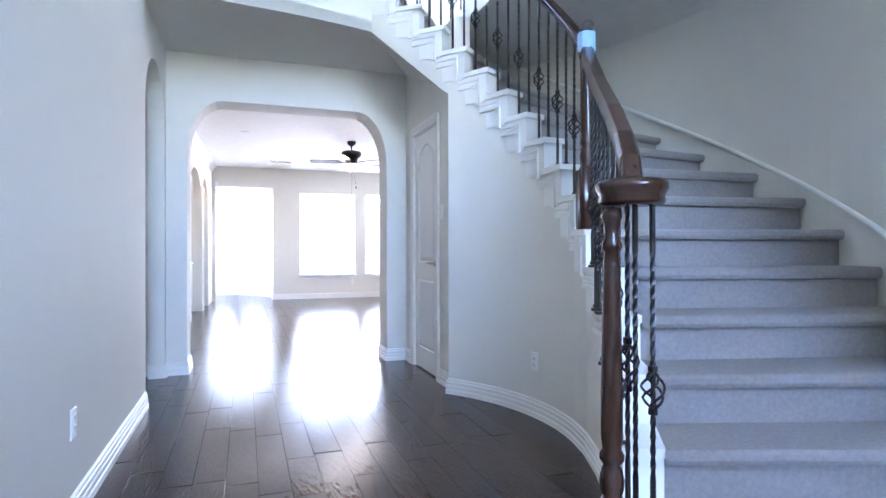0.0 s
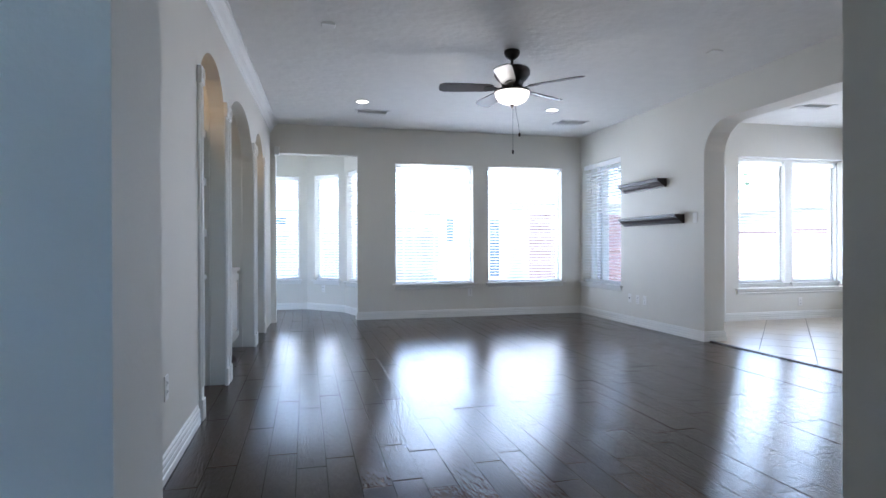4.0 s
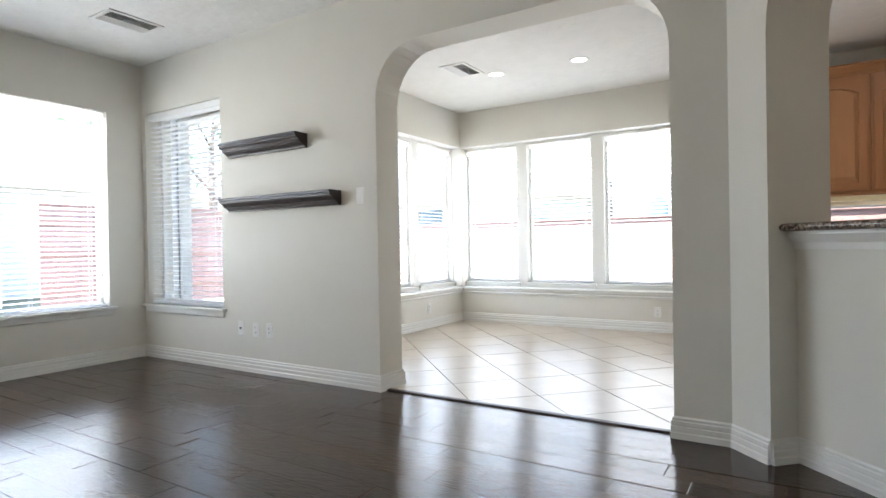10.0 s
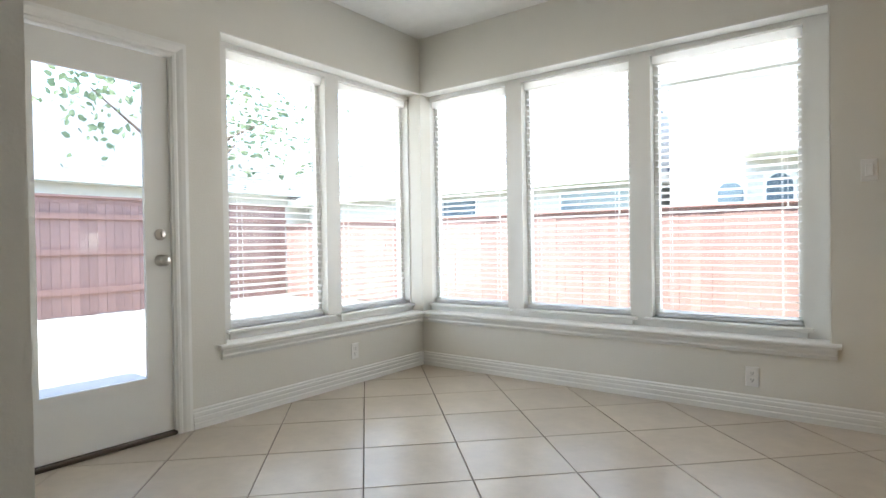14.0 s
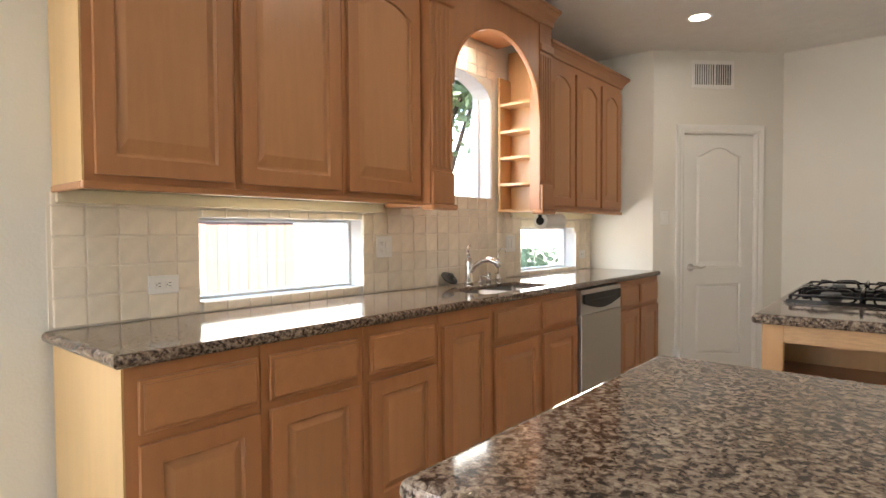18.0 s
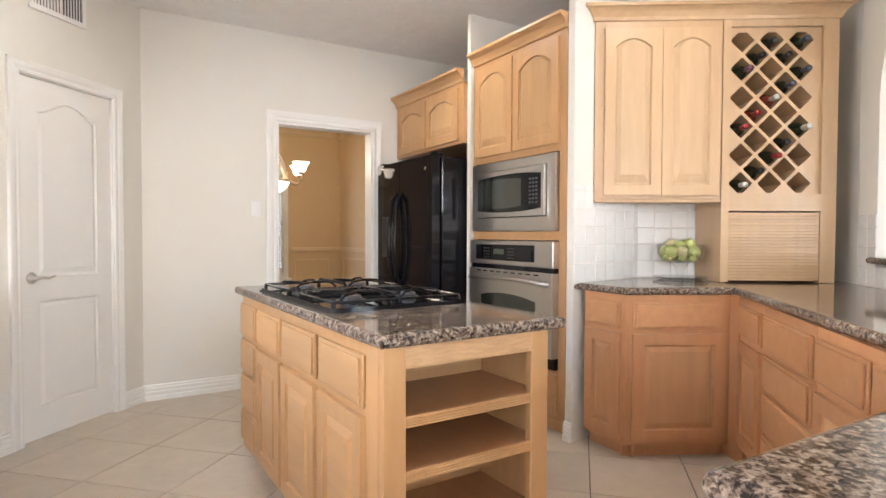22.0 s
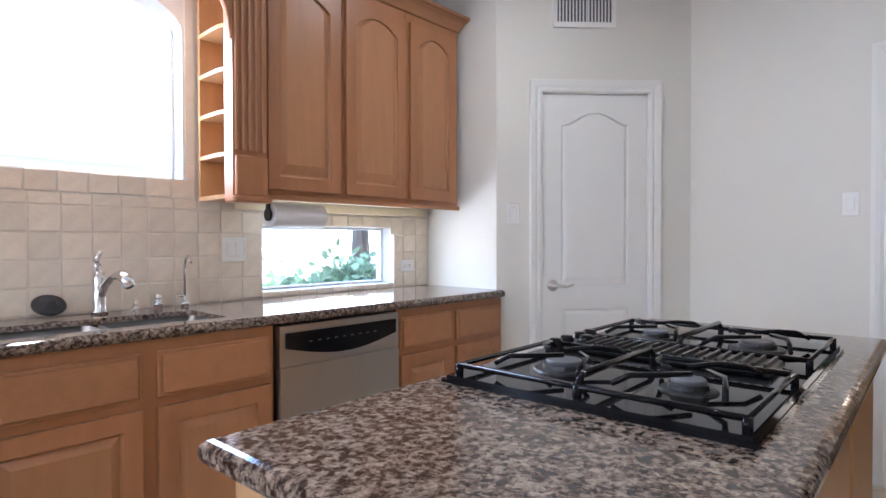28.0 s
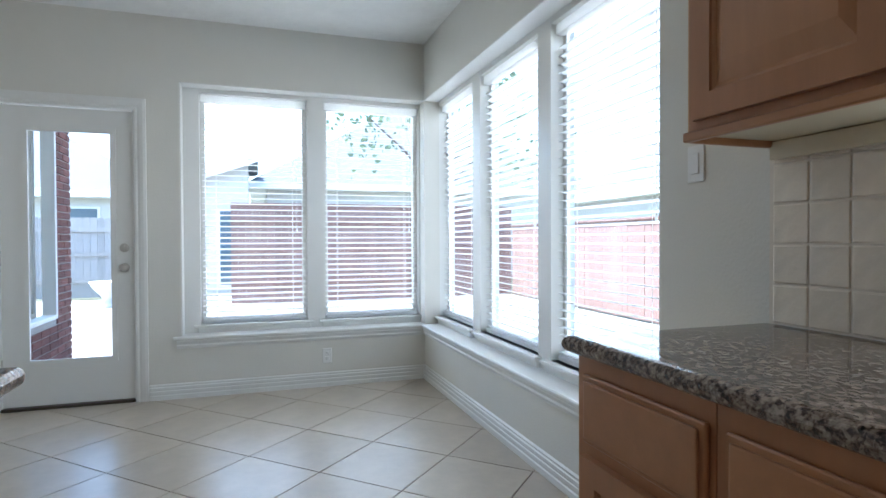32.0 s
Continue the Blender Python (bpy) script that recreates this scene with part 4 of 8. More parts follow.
# wall under the stair, curved soffit wall and outer wall
def curved_wall(name, pts, tops, th, z0s, material, label):
    """A wall along plan points, with its own bottom and top height at each."""
    bm = bmesh.new()
    rows = []
    n = len(pts)
    for i, p in enumerate(pts):
        d = (pts[min(i + 1, n - 1)] - pts[max(i - 1, 0)]).normalized()
        q = p + Vector((d.y, -d.x)) * th
        rows.append([bm.verts.new(v) for v in ((p.x, p.y, z0s[i]), (p.x, p.y, tops[i]), (q.x, q.y, tops[i]), (q.x, q.y, z0s[i]))])
    for a, b in zip(rows, rows[1:]):
        for j in range(4):
            bm.faces.new((a[j], b[j], b[(j + 1) % 4], a[(j + 1) % 4]))
    bm.faces.new(rows[0])
    bm.faces.new(rows[-1][::-1])
    return tagged(finish(name, bm, material), label, "wall", kind="structure")


fine = [1 + 0.25 * k for k in range(0, 53)]


def inner_fine(s):
    i = int(s)
    return inner_pt(i).lerp(inner_pt(i + 1), s - i) if s < 7 else polar(R_IN, -12 + 7.6 * (s - 7))


pts = [inner_fine(s) for s in fine if s <= 13.75]
curved_wall("wall_under_stair", pts, [max(0.02, RISE * int(s) - RISE - 0.02) if s > 1.9 else 0.02 for s in fine if s <= 13.75], 0.11, [0] * len(pts), PAINT, "beige curved wall under the staircase")
fs = [13.75 + 0.25 * k for k in range(0, 43)]


def soffit_edge(q):
    """Plan of the soffit's front: the stair's curve, then a shallow sweep to the hall wall."""
    if q < 17:
        return polar(R_IN, -12 + 7.6 * (q - 7))
    s = 1 - (q - 17) / 7.25
    e = polar(R_IN, 64)
    return Vector((0.10 + (e.x - 0.10) * s, 5.165 + (e.y - 5.165) * s ** 2))


pts2 = [soffit_edge(q) for q in fs]
under = [min(2.70, 2.17 + max(0.0, q - 13.83) * 0.164) for q in fs]
curved_wall("wall_soffit", pts2, [max(u + 0.05, min(3.2, RISE * int(q) - RISE - 0.02)) for u, q in zip(under, fs)], 0.11, under, PAINT, "beige curved fascia above the hall soffit")
flat = [p for p, q in zip(pts2, fs) if q >= 17.0]
slab("ceiling_soffit", [(p.x, p.y) for p in flat] + [(0.0, 6.4), (2.2, 6.4)], 2.694, 2.78, PAINT, "flat beige soffit over the hall", "ceiling")
# underside of the stair, rising from the closet corner to the flat soffit
bm = bmesh.new()
rows = []
for k in range(14):
    f = k / 13
    p = polar(R_IN, -12 + 7.6 * (13.75 + 3.25 * f - 7))
    z = 2.165 + 0.535 * f
    q = Vector((2.19, 5.0 + 1.40 * f))
    rows.append([bm.verts.new(v) for v in ((p.x, p.y, z + 0.002), (q.x, q.y, z + 0.002), (q.x, q.y, z + 0.04), (p.x, p.y, z + 0.04))])
for r0, r1 in zip(rows, rows[1:]):
    for j in range(4):
        bm.faces.new((r0[j], r1[j], r1[(j + 1) % 4], r0[(j + 1) % 4]))
bm.faces.new(rows[0])
bm.faces.new(rows[-1][::-1])
tagged(finish("ceiling_stair", bm, PAINT), "sloping beige underside of the stairs over the hall", "ceiling", kind="structure")
arc = [polar(R_OUT, -48 + 3 * k) for k in range(0, 37)]
curved_wall("wall_stair_outer", arc, [2.86] * len(arc), 0.12, [0] * len(arc), PAINT, "beige curved wall beside the staircase")
bm = sweep(bmesh.new(), [(p.x, p.y) for p in arc], [(-0.03, 0.0), (-0.03, 0.2), (0.13, 0.2), (0.13, 0.0)], z=2.862)
tagged(finish("trim_balcony", bm, TRIM), "white curved band at the upper landing", "trim", kind="structure")
baseboard([(2.16, 5.36), (2.16, 5.06), *[(p.x, p.y) for p in [inner_fine(s) for s in fine if 1.4 <= s <= 13.75]][::-1]], "white ribbed baseboard round the curved wall")
# slanted skirt moulding on the outer wall
bm = bmesh.new()
tube(bm, [(*polar(R_OUT - 0.012, OUT_A[1] + k * 2.2), 0.33 + RISE * (1 + k * 0.296)) for k in range(0, 46)], 0.016, 8)
tagged(finish("trim_skirt", bm, TRIM, smooth=True), "thin white moulding following the stairs", "trim", kind="structure")

# railing
rail = thing("stair_railing", "dark wood handrail on black twisted iron balusters", "railing", (2.4, 3.6, 0))


def rp(name, bm, m, label="", smooth=False):
    bm.transform(SL)
    return part(name, bm, m, rail, label, smooth)


def newel(p, z0, z1, name, label):
    bm = bmesh.new()
    box(bm, p.x - 0.041, p.x + 0.041, p.y - 0.041, p.y + 0.041, z0, z0 + 0.30, bevel=0.004)
    h = z1 - z0
    prof = [(0.040, 0.30), (0.034, 0.315), (0.026, 0.325), (0.034, 0.345), (0.036, 0.37), (0.030, 0.40), (0.024, 0.415), (0.035, 0.43), (0.035, 0.445), (0.027, 0.46), (0.031, 0.50), (0.031, 0.62), (0.024, h - 0.16), (0.022, h - 0.13), (0.029, h - 0.12), (0.029, h - 0.105), (0.021, h - 0.09), (0.022, h - 0.05), (0.030, h - 0.03), (0.028, h - 0.005), (0, h)]
    lathe(bm, prof, 20, Matrix.Translation((p.x, p.y, z0)))
    return rp(name, bm, BANISTER, label, True)


NPOST = Vector((1.722, 2.552))
newel(NPOST, 0.0, 1.16, "newel_post", "turned stained wood newel post")
newel(NEWEL_UP, RISE * 6, 2.05, "newel_post", "turned stained wood newel post")
bm = lathe(bmesh.new(), [(0, 1.165), (0.088, 1.165), (0.094, 1.175), (0.090, 1.19), (0.102, 1.21), (0.102, 1.225), (0.092, 1.236), (0, 1.24)], 32, Matrix.Translation((1.775, 2.53, 0)))
rp("volute", bm, BANISTER, "round dark wood handrail end", True)
bm = lathe(bmesh.new(), [(0, 2.135), (0.034, 2.135), (0.038, 2.142), (0.027, 2.15), (0.034, 2.162), (0.037, 2.175), (0.026, 2.19), (0, 2.196)], 20, Matrix.Translation((NEWEL_UP.x, NEWEL_UP.y, 0)))
box(bm, NEWEL_UP.x - 0.03, NEWEL_UP.x + 0.03, NEWEL_UP.y - 0.03, NEWEL_UP.y + 0.03, 2.03, 2.14)
rp("newel_cap", bm, DARKWOOD, "dark turned newel finial", True)
bm = lathe(bmesh.new(), [(0.043, 2.03), (0.045, 2.033), (0.045, 2.128), (0.043, 2.13)], 12, Matrix.Translation((NEWEL_UP.x, NEWEL_UP.y, 0)))
rp("tape", bm, mat("blue_tape", (0.28, 0.48, 0.72), 0.6, var=0.1, scale=30), "pale blue masking tape", False)


def rail_line(bm, pts):
    prof = [(-0.030, -0.030), (0.030, -0.030), (0.034, -0.012), (0.026, 0.004), (0.032, 0.018), (0.022, 0.034), (-0.022, 0.034), (-0.032, 0.018), (-0.026, 0.004), (-0.034, -0.012)]
    rows = []
    n = len(pts)
    for i, p in enumerate(pts):
        d = (pts[min(n - 1, i + 1)] - pts[max(0, i - 1)])
        s = Vector((d.y, -d.x, 0)).normalized()
        rows.append([bm.verts.new(p + s * o + Vector((0, 0, u))) for o, u in prof])
    q = len(prof)
    for a, b in zip(rows, rows[1:]):
        for j in range(q):
            bm.faces.new((a[j], a[(j + 1) % q], b[(j + 1) % q], b[j]))
    bm.faces.new(rows[0])
    bm.faces.new(rows[-1][::-1])
    return bm


def inset_pt(s, o=0.055):
    p, q = inner_fine(s), inner_fine(min(17, s + 0.1))
    d = (q - p).normalized()
    return p + Vector((d.y, -d.x)) * o


low_rail = [Vector(v) for v in ((1.785, 2.54, 1.215), (1.812, 2.585, 1.29), (1.857, 2.67, 1.381), (1.961, 2.871, 1.526), (2.135, 3.206, 1.736), (2.274, 3.474, 1.931), (2.335, 3.59, 2.02))]
rp("handrail", rail_line(bmesh.new(), low_rail), BANISTER, "stained wood handrail", False)
up_rail = [Vector((2.345, 3.62, 2.03)), Vector((2.40, 3.70, 2.07))] + [Vector((*inset_pt(s), 0.80 + RISE * s)) for s in [7.1 + 0.5 * k for k in range(0, 20)]]


def rail_z(s):
    """Height of the handrail over step s."""
    return 0.80 + RISE * s if s >= 6.5 else 1.30 + (s - 1.3) * 0.152


rp("handrail", rail_line(bmesh.new(), up_rail), BANISTER, "stained wood handrail", False)


def baluster_mesh(h, basket):
    bm = bmesh.new()
    n = int(h / 0.02)
    t = 0.0068
    rings = []
    for k in range(n + 1):
        z = h * k / n
        tw = 0.0
        if 0.16 < z < h - 0.16:
            tw = (z - 0.16) * 38
        r = t * 1.25
        rings.append([bm.verts.new((r * math.cos(tw + math.pi / 4 + j * math.pi / 2), r * math.sin(tw + math.pi / 4 + j * math.pi / 2), z)) for j in range(4)])
    for a, b in zip(rings, rings[1:]):
        for j in range(4):
            bm.faces.new((a[j], a[(j + 1) % 4], b[(j + 1) % 4], b[j]))
    box(bm, -0.017, 0.017, -0.017, 0.017, 0.0, 0.014, bevel=0.003)
    box(bm, -0.012, 0.012, -0.012, 0.012, 0.014, 0.03, bevel=0.004)
    if basket:
        zc = basket
        for j in range(4):
            pts = []
            for k in range(13):
                f = k / 12
                r = 0.030 * math.sin(math.pi * f) ** 0.8 + 0.004
                a = j * math.pi / 2 + f * math.pi * 1.25
                pts.append((r * math.cos(a), r * math.sin(a), zc - 0.055 + 0.11 * f))
            tube(bm, pts, 0.0042, 5)
        for dz in (-0.062, 0.062):
            box(bm, -0.011, 0.011, -0.011, 0.011, zc + dz - 0.01, zc + dz + 0.01, bevel=0.003)
    me = bpy.data.meshes.new("baluster")
    bmesh.ops.recalc_face_normals(bm, faces=bm.faces)
    bm.to_mesh(me)
    bm.free()
    me.materials.append(BLACKM)
    return me


BAL = {b: baluster_mesh(0.97, b) for b in (0.0, 0.42)}


def add_baluster(x, y, z, me, parent, tall=1.0):
    o = bpy.data.objects.new("baluster", me)
    scene.collection.objects.link(o)
    o.parent = parent
    o.location = (x - 2.4, y - 3.6, z)
    o.scale = (1, 1, tall)
    return o


k = 0
for i in range(1, NSTEP + 1):
    for f in (0.22, 0.72) if i > 1 else (0.55,):
        if abs(i + f - 6) < 0.3:
            continue
        p = inset_pt(i + f) if i > 5 else Vector((1.80, 2.565)).lerp(Vector((2.32, 3.56)), (i + f - 1.3) / 4.6)
        k += 1
        add_baluster(p.x, p.y, RISE * i + 0.004, BAL[0.42 if k % 2 else 0.0], rail, (rail_z(i + f) - 0.015 - RISE * i) / 0.97)
for a, b in ((0.07, 0.42), (0.12, 0.0), (0.16, 0.42)):
    add_baluster(NPOST.x + a - 0.025, NPOST.y + 0.10 - a * 0.7, 0.194, BAL[b], rail, 0.985 / 0.97)
land = thing("balcony_railing", "black iron balusters along the upper landing", "railing", (2.4, 3.6, 0))
for kk in range(0, 52):
    p = polar(R_OUT + 0.05, -46 + 2.1 * kk)
    add_baluster(p.x, p.y, 3.062, BAL[0.0], land)
bm = rail_line(bmesh.new(), [Vector((*polar(R_OUT + 0.05, -47 + 4 * q), 4.06)) for q in range(0, 28)])
bm.transform(SL)
part("handrail", bm, BANISTER, land, "stained wood handrail")
# upper storey shell round the two-storey hall
slab("ceiling_upper", [(-0.1, -3.0), (9.6, -3.0), (9.6, 9.0), (-0.1, 9.0)], 5.2, 5.35, CEIL, "white ceiling of the upper storey", "ceiling")
wall("wall_upper_north", (-0.1, 8.2), (9.5, 8.2), 0.12, 2.9, 5.2)
wall("wall_upper_east", (6.3, 8.2), (6.3, -2.9), 0.12, 3.05, 5.2, [(0.6, 3.2, 3.5, 5.1), (3.7, 6.3, 3.5, 5.1), (6.8, 9.4, 3.5, 5.1)])
wall("wall_hall_east", (3.86, 3.5), (3.86, -2.9), 0.047, 0, 3.0)
slab("floor_upper", [(3.9, 3.7), (6.3, 3.7), (6.3, -2.9), (3.9, -2.9)], 3.0, 3.06, CARPET, "grey carpet of the upper landing", "floor")
slab("floor_upper", [(-0.1, 6.4), (2.2, 6.4), (6.3, 6.4), (6.3, 8.2), (-0.1, 8.2)], 2.95, 3.06, CARPET, "grey carpet of the upper landing", "floor")

# ---- living room: built-in shelves with arches ----
BI = [(9.04, 9.93), (10.05, 11.60), (11.74, 12.58)]
bi = thing("built_in", "white built-in wall unit with three arched niches", "built-in", kind="structure")
BT = Matrix.Translation((-0.08, 9.0, 0)) @ Matrix.Rotation(radians(-2.05), 4, "Z") @ Matrix.Translation((0, -9.0, 0))
bi.matrix_world = BT @ Matrix.Translation((0.03, 11.2, 0))
SB = Matrix.Translation((-0.03, -11.2, 0))


def bp_(name, bm, m, parent=bi, label=""):
    bm.transform(SB)
    return part(name, bm, m, parent, label)


m = frame2d((0.0, 13.48), (0.0, 9.0))
L = 13.48 - 9.0
bm = bmesh.new()
at = 0.0
for y0, y1 in BI[::-1]:
    a, b = 13.48 - y1, 13.48 - y0
    prism(bm, [(at, 0), (a, 0), (a, ZC), (at, ZC)], -0.11, 0.0, m)
    hd = 2.33
    prism(bm, [*arch_pts(a, b, hd, (b - a) / 2 * 0.98, 0.36 if b - a < 1.2 else 0.45, 14), (b, ZC), (a, ZC)], -0.11, 0.0, m)
    at = b
prism(bm, [(at, 0), (L, 0), (L, ZC), (at, ZC)], -0.11, 0.0, m)
bp_("arched_front", bm, PAINT)
bm = bmesh.new()
for y0, y1 in ((9.93, 10.05), (11.60, 11.74), (12.58, 13.48), (9.0, 9.04)):
    box(bm, -0.55, -0.112, y0, y1, 0, ZC)
box(bm, -0.62, -0.55, 9.0, 13.48, 0, ZC)
bp_("back", bm, PAINT)
for j, (y0, y1) in enumerate(BI):
    # fluted trim round each opening with a square block at the springing
    for y, s in ((y0, -1), (y1, 1)):
        bm = bx(0.0, 0.018, y - 0.035, y + 0.035, 0.11, 2.02, bevel=0.004)
        for q_ in (-0.02, 0.0, 0.02):
            box(bm, 0.017, 0.024, y + q_ - 0.006, y + q_ + 0.006, 0.2, 2.0, bevel=0.003)
        bp_("pilaster", bm, TRIM)
        bm = bx(0.0, 0.028, y - 0.045, y + 0.045, 2.02, 2.13, bevel=0.005)
        lathe(bm, [(0.018, 0.0), (0.026, 0.004), (0.018, 0.008), (0, 0.004)], 14, Matrix.Translation((0.028, y, 2.075)) @ Matrix.Rotation(radians(90), 4, "Y"))
        bp_("rosette_block", bm, TRIM)
        bp_("plinth", bx(0.0, 0.026, y - 0.042, y + 0.042, 0, 0.13, bevel=0.004), TRIM)
    # base cabinet with panelled doors
    cab = thing("base_cabinet", "white panelled base cabinet inside the arched niche", "cabinet", (-0.16, (y0 + y1) / 2, 0), group="built-in cabinets")
    w = y1 - y0
    cab.matrix_world = BT @ pose(-0.16, (y0 + y1) / 2, 0, 0, 0, 90)
    part("body", bx(-w / 2 + 0.002, w / 2 - 0.002, 0.0, 0.385, 0.10, 0.80), TRIM, cab)
    part("toe_kick", bx(-w / 2 + 0.002, w / 2 - 0.002, 0.06, 0.08, 0.0, 0.10), DARKWOOD, cab)
    part("countertop", bx(-w / 2 + 0.002, w / 2 - 0.002, -0.03, 0.385, 0.80, 0.835, bevel=0.006), TRIM, cab)
    nd = 2 if w < 1.2 else 4
    for q in range(nd):
        a, b = -w / 2 + 0.03 + (w - 0.06) * q / nd + 0.004, -w / 2 + 0.03 + (w - 0.06) * (q + 1) / nd - 0.004
        bm = frame_with_hole(bmesh.new(), a, b, 0.13, 0.77, rect(a + 0.055, b - 0.055, 0.19, 0.71), -0.02, -0.001)
        panel_relief(bm, rect(a + 0.055, b - 0.055, 0.19, 0.71), -0.010)
        part("door", bm, TRIM, cab)
    if w < 1.2:
        for z in (1.12, 1.50, 1.86):
            sh = finish("shelf", bx(-0.545, -0.13, y0 + 0.002, y1 - 0.002, z, z + 0.055, bevel=0.003), TRIM)
            sh.matrix_world = BT
            tagged(sh, "white wooden shelf inside the arched niche", "shelf", "niche shelves")
    lamp = new("niche_lamp", bpy.data.lights.new("niche_lamp", "POINT"))
    lamp.data.energy, lamp.data.color, lamp.data.shadow_soft_size = (0.2 if j != 1 else 0.04), (1.0, 0.62, 0.32), 0.04
    lamp.location = (-0.35, (y0 + y1) / 2, 2.42)
    bp_("niche_top", bx(-0.55, -0.08, y0, y1, 2.5, 2.53), PAINT)
    ob = thing("niche_light", "small round light in the top of the niche", "ceiling light", (-0.35, (y0 + y1) / 2, 2.5), group="niche lights")
    part("ring", lathe(bmesh.new(), [(0, -0.004), (0.035, -0.004), (0.045, -0.006), (0.045, 0)], 20), WHITE, ob)
# crown moulding along the built-in wall
bm = sweep(bmesh.new(), [(-0.08, 9.0), (0.08, 13.48)], [(0, -0.13), (0.014, -0.125), (0.014, -0.105), (0.03, -0.09), (0.05, -0.05), (0.075, -0.03), (0.09, -0.026), (0.09, -0.004), (0, -0.004)], z=ZC)
tagged(finish("trim_crown", bm, TRIM), "white crown moulding above the built-in", "trim", kind="structure")
# thermostat box by the bay
o = thing("alarm_sensor", "small white alarm sensor box high on the wall", "sensor", (0.17, 13.44, 2.36))
part("case", bx(-0.035, 0.035, -0.03, 0.04, -0.06, 0.06, bevel=0.01), WHITE, o)

# floating shelves
for y0, y1, z in ((11.31, 12.19, 1.745), (10.985, 12.19, 1.30)):
    o = thing("floating_shelf", "dark espresso floating shelf with stepped crown profile on the wall", "shelf", (4.745, (y0 + y1) / 2, z), group="floating shelves")
    h = (y1 - y0) / 2
    prof = [(0, 0), (0.03, 0), (0.035, 0.012), (0.06, 0.03), (0.075, 0.036), (0.095, 0.06), (0.12, 0.068), (0.12, 0.085), (0.13, 0.088), (0.13, 0.106), (0, 0.106)]
    bm = prism(bmesh.new(), prof, -h, h, Matrix(((-1, 0, 0, 0), (0, 0, 1, 0), (0, 1, 0, 0), (0, 0, 0, 1))))
    part("body", bm, DARKWOOD, o)

# ceiling fan
fan = thing("ceiling_fan", "five-bladed dark bronze ceiling fan with a glowing glass bowl", "fan", (2.30, 10.03, ZC))
BRZ = mat("dark_bronze", (0.028, 0.022, 0.020), 0.35, 0.6, var=0.2, scale=20)
part("canopy", lathe(bmesh.new(), [(0, 0), (0.068, 0), (0.07, -0.02), (0.058, -0.05), (0.03, -0.072), (0.016, -0.08), (0, -0.08)], 28), BRZ, fan, smooth=True)
part("downrod", lathe(bmesh.new(), [(0.013, -0.07), (0.013, -0.16)], 12), BRZ, fan, smooth=True)
part("motor", lathe(bmesh.new(), [(0, -0.145), (0.10, -0.15), (0.145, -0.16), (0.158, -0.18), (0.155, -0.215), (0.125, -0.255), (0.10, -0.275), (0.085, -0.33), (0.09, -0.345), (0, -0.345)], 32), BRZ, fan, smooth=True)
part("bowl_rim", lathe(bmesh.new(), [(0.06, -0.34), (0.155, -0.348), (0.159, -0.36), (0.150, -0.366)], 32), BRZ, fan, smooth=True)
part("glass_bowl", lathe(bmesh.new(), [(0.152, -0.36), (0.146, -0.395), (0.12, -0.435), (0.07, -0.46), (0.0, -0.468)], 32), glow("bowl_glow", (1.0, 0.86, 0.66), 0.22), fan, "glowing frosted glass bowl", True)
part("bowl_finial", lathe(bmesh.new(), [(0.018, -0.463), (0.02, -0.475), (0.010, -0.485), (0.006, -0.498), (0, -0.50)], 14), BRZ, fan, smooth=True)
for x, y, z in ((0.0, -0.015, -0.86), (0.075, 0.02, -0.70)):
    bm = tube(bmesh.new(), [(x * 0.4, y, -0.44), (x, y, z)], 0.0016, 5)
    lathe(bm, [(0, 0.0), (0.009, -0.012), (0.011, -0.025), (0.006, -0.038), (0, -0.042)], 10, Matrix.Translation((x, y, z)))
    part("pull_chain", bm, BRZ, fan)
blade = bmesh.new()
prof = [(0.17, -0.045), (0.22, -0.06), (0.52, -0.072), (0.60, -0.070), (0.635, -0.045), (0.64, 0.0), (0.635, 0.045), (0.60, 0.070), (0.52, 0.072), (0.22, 0.06), (0.17, 0.045)]
prism(blade, prof, -0.004, 0.004)
BLADE_M = mat("fan_blade", (0.045, 0.034, 0.032), 0.4, var=0.4, scale=8, stretch=(1, 6, 6), bump=0.03, bscale=40)
first = part("blade", blade, BLADE_M, fan, "dark wood fan blade")
bm = prism(bmesh.new(), [(0.07, -0.02), (0.13, -0.014), (0.18, -0.045), (0.24, -0.03), (0.25, 0.0), (0.24, 0.03), (0.18, 0.045), (0.13, 0.014), (0.07, 0.02)], -0.010, -0.005)
arm = part("blade_arm", bm, BRZ, fan)
for q in range(5):
    mm = Matrix.Rotation(radians(26 + 72 * q), 4, "Z") @ Matrix.Translation((0, 0, -0.325)) @ Matrix.Rotation(radians(13), 4, "X")
    for src in (first, arm):
        s = src
        if q:
            s = bpy.data.objects.new(src.name.split(".")[0], src.data)
            scene.collection.objects.link(s)
            s.parent = fan
        s.matrix_local = mm
lamp = new("fan_lamp", bpy.data.lights.new("fan_lamp", "POINT"))
lamp.data.energy, lamp.data.color, lamp.data.shadow_soft_size = 0.5, (1.0, 0.88, 0.72), 0.05
lamp.location = (2.30, 10.03, ZC - 0.56)


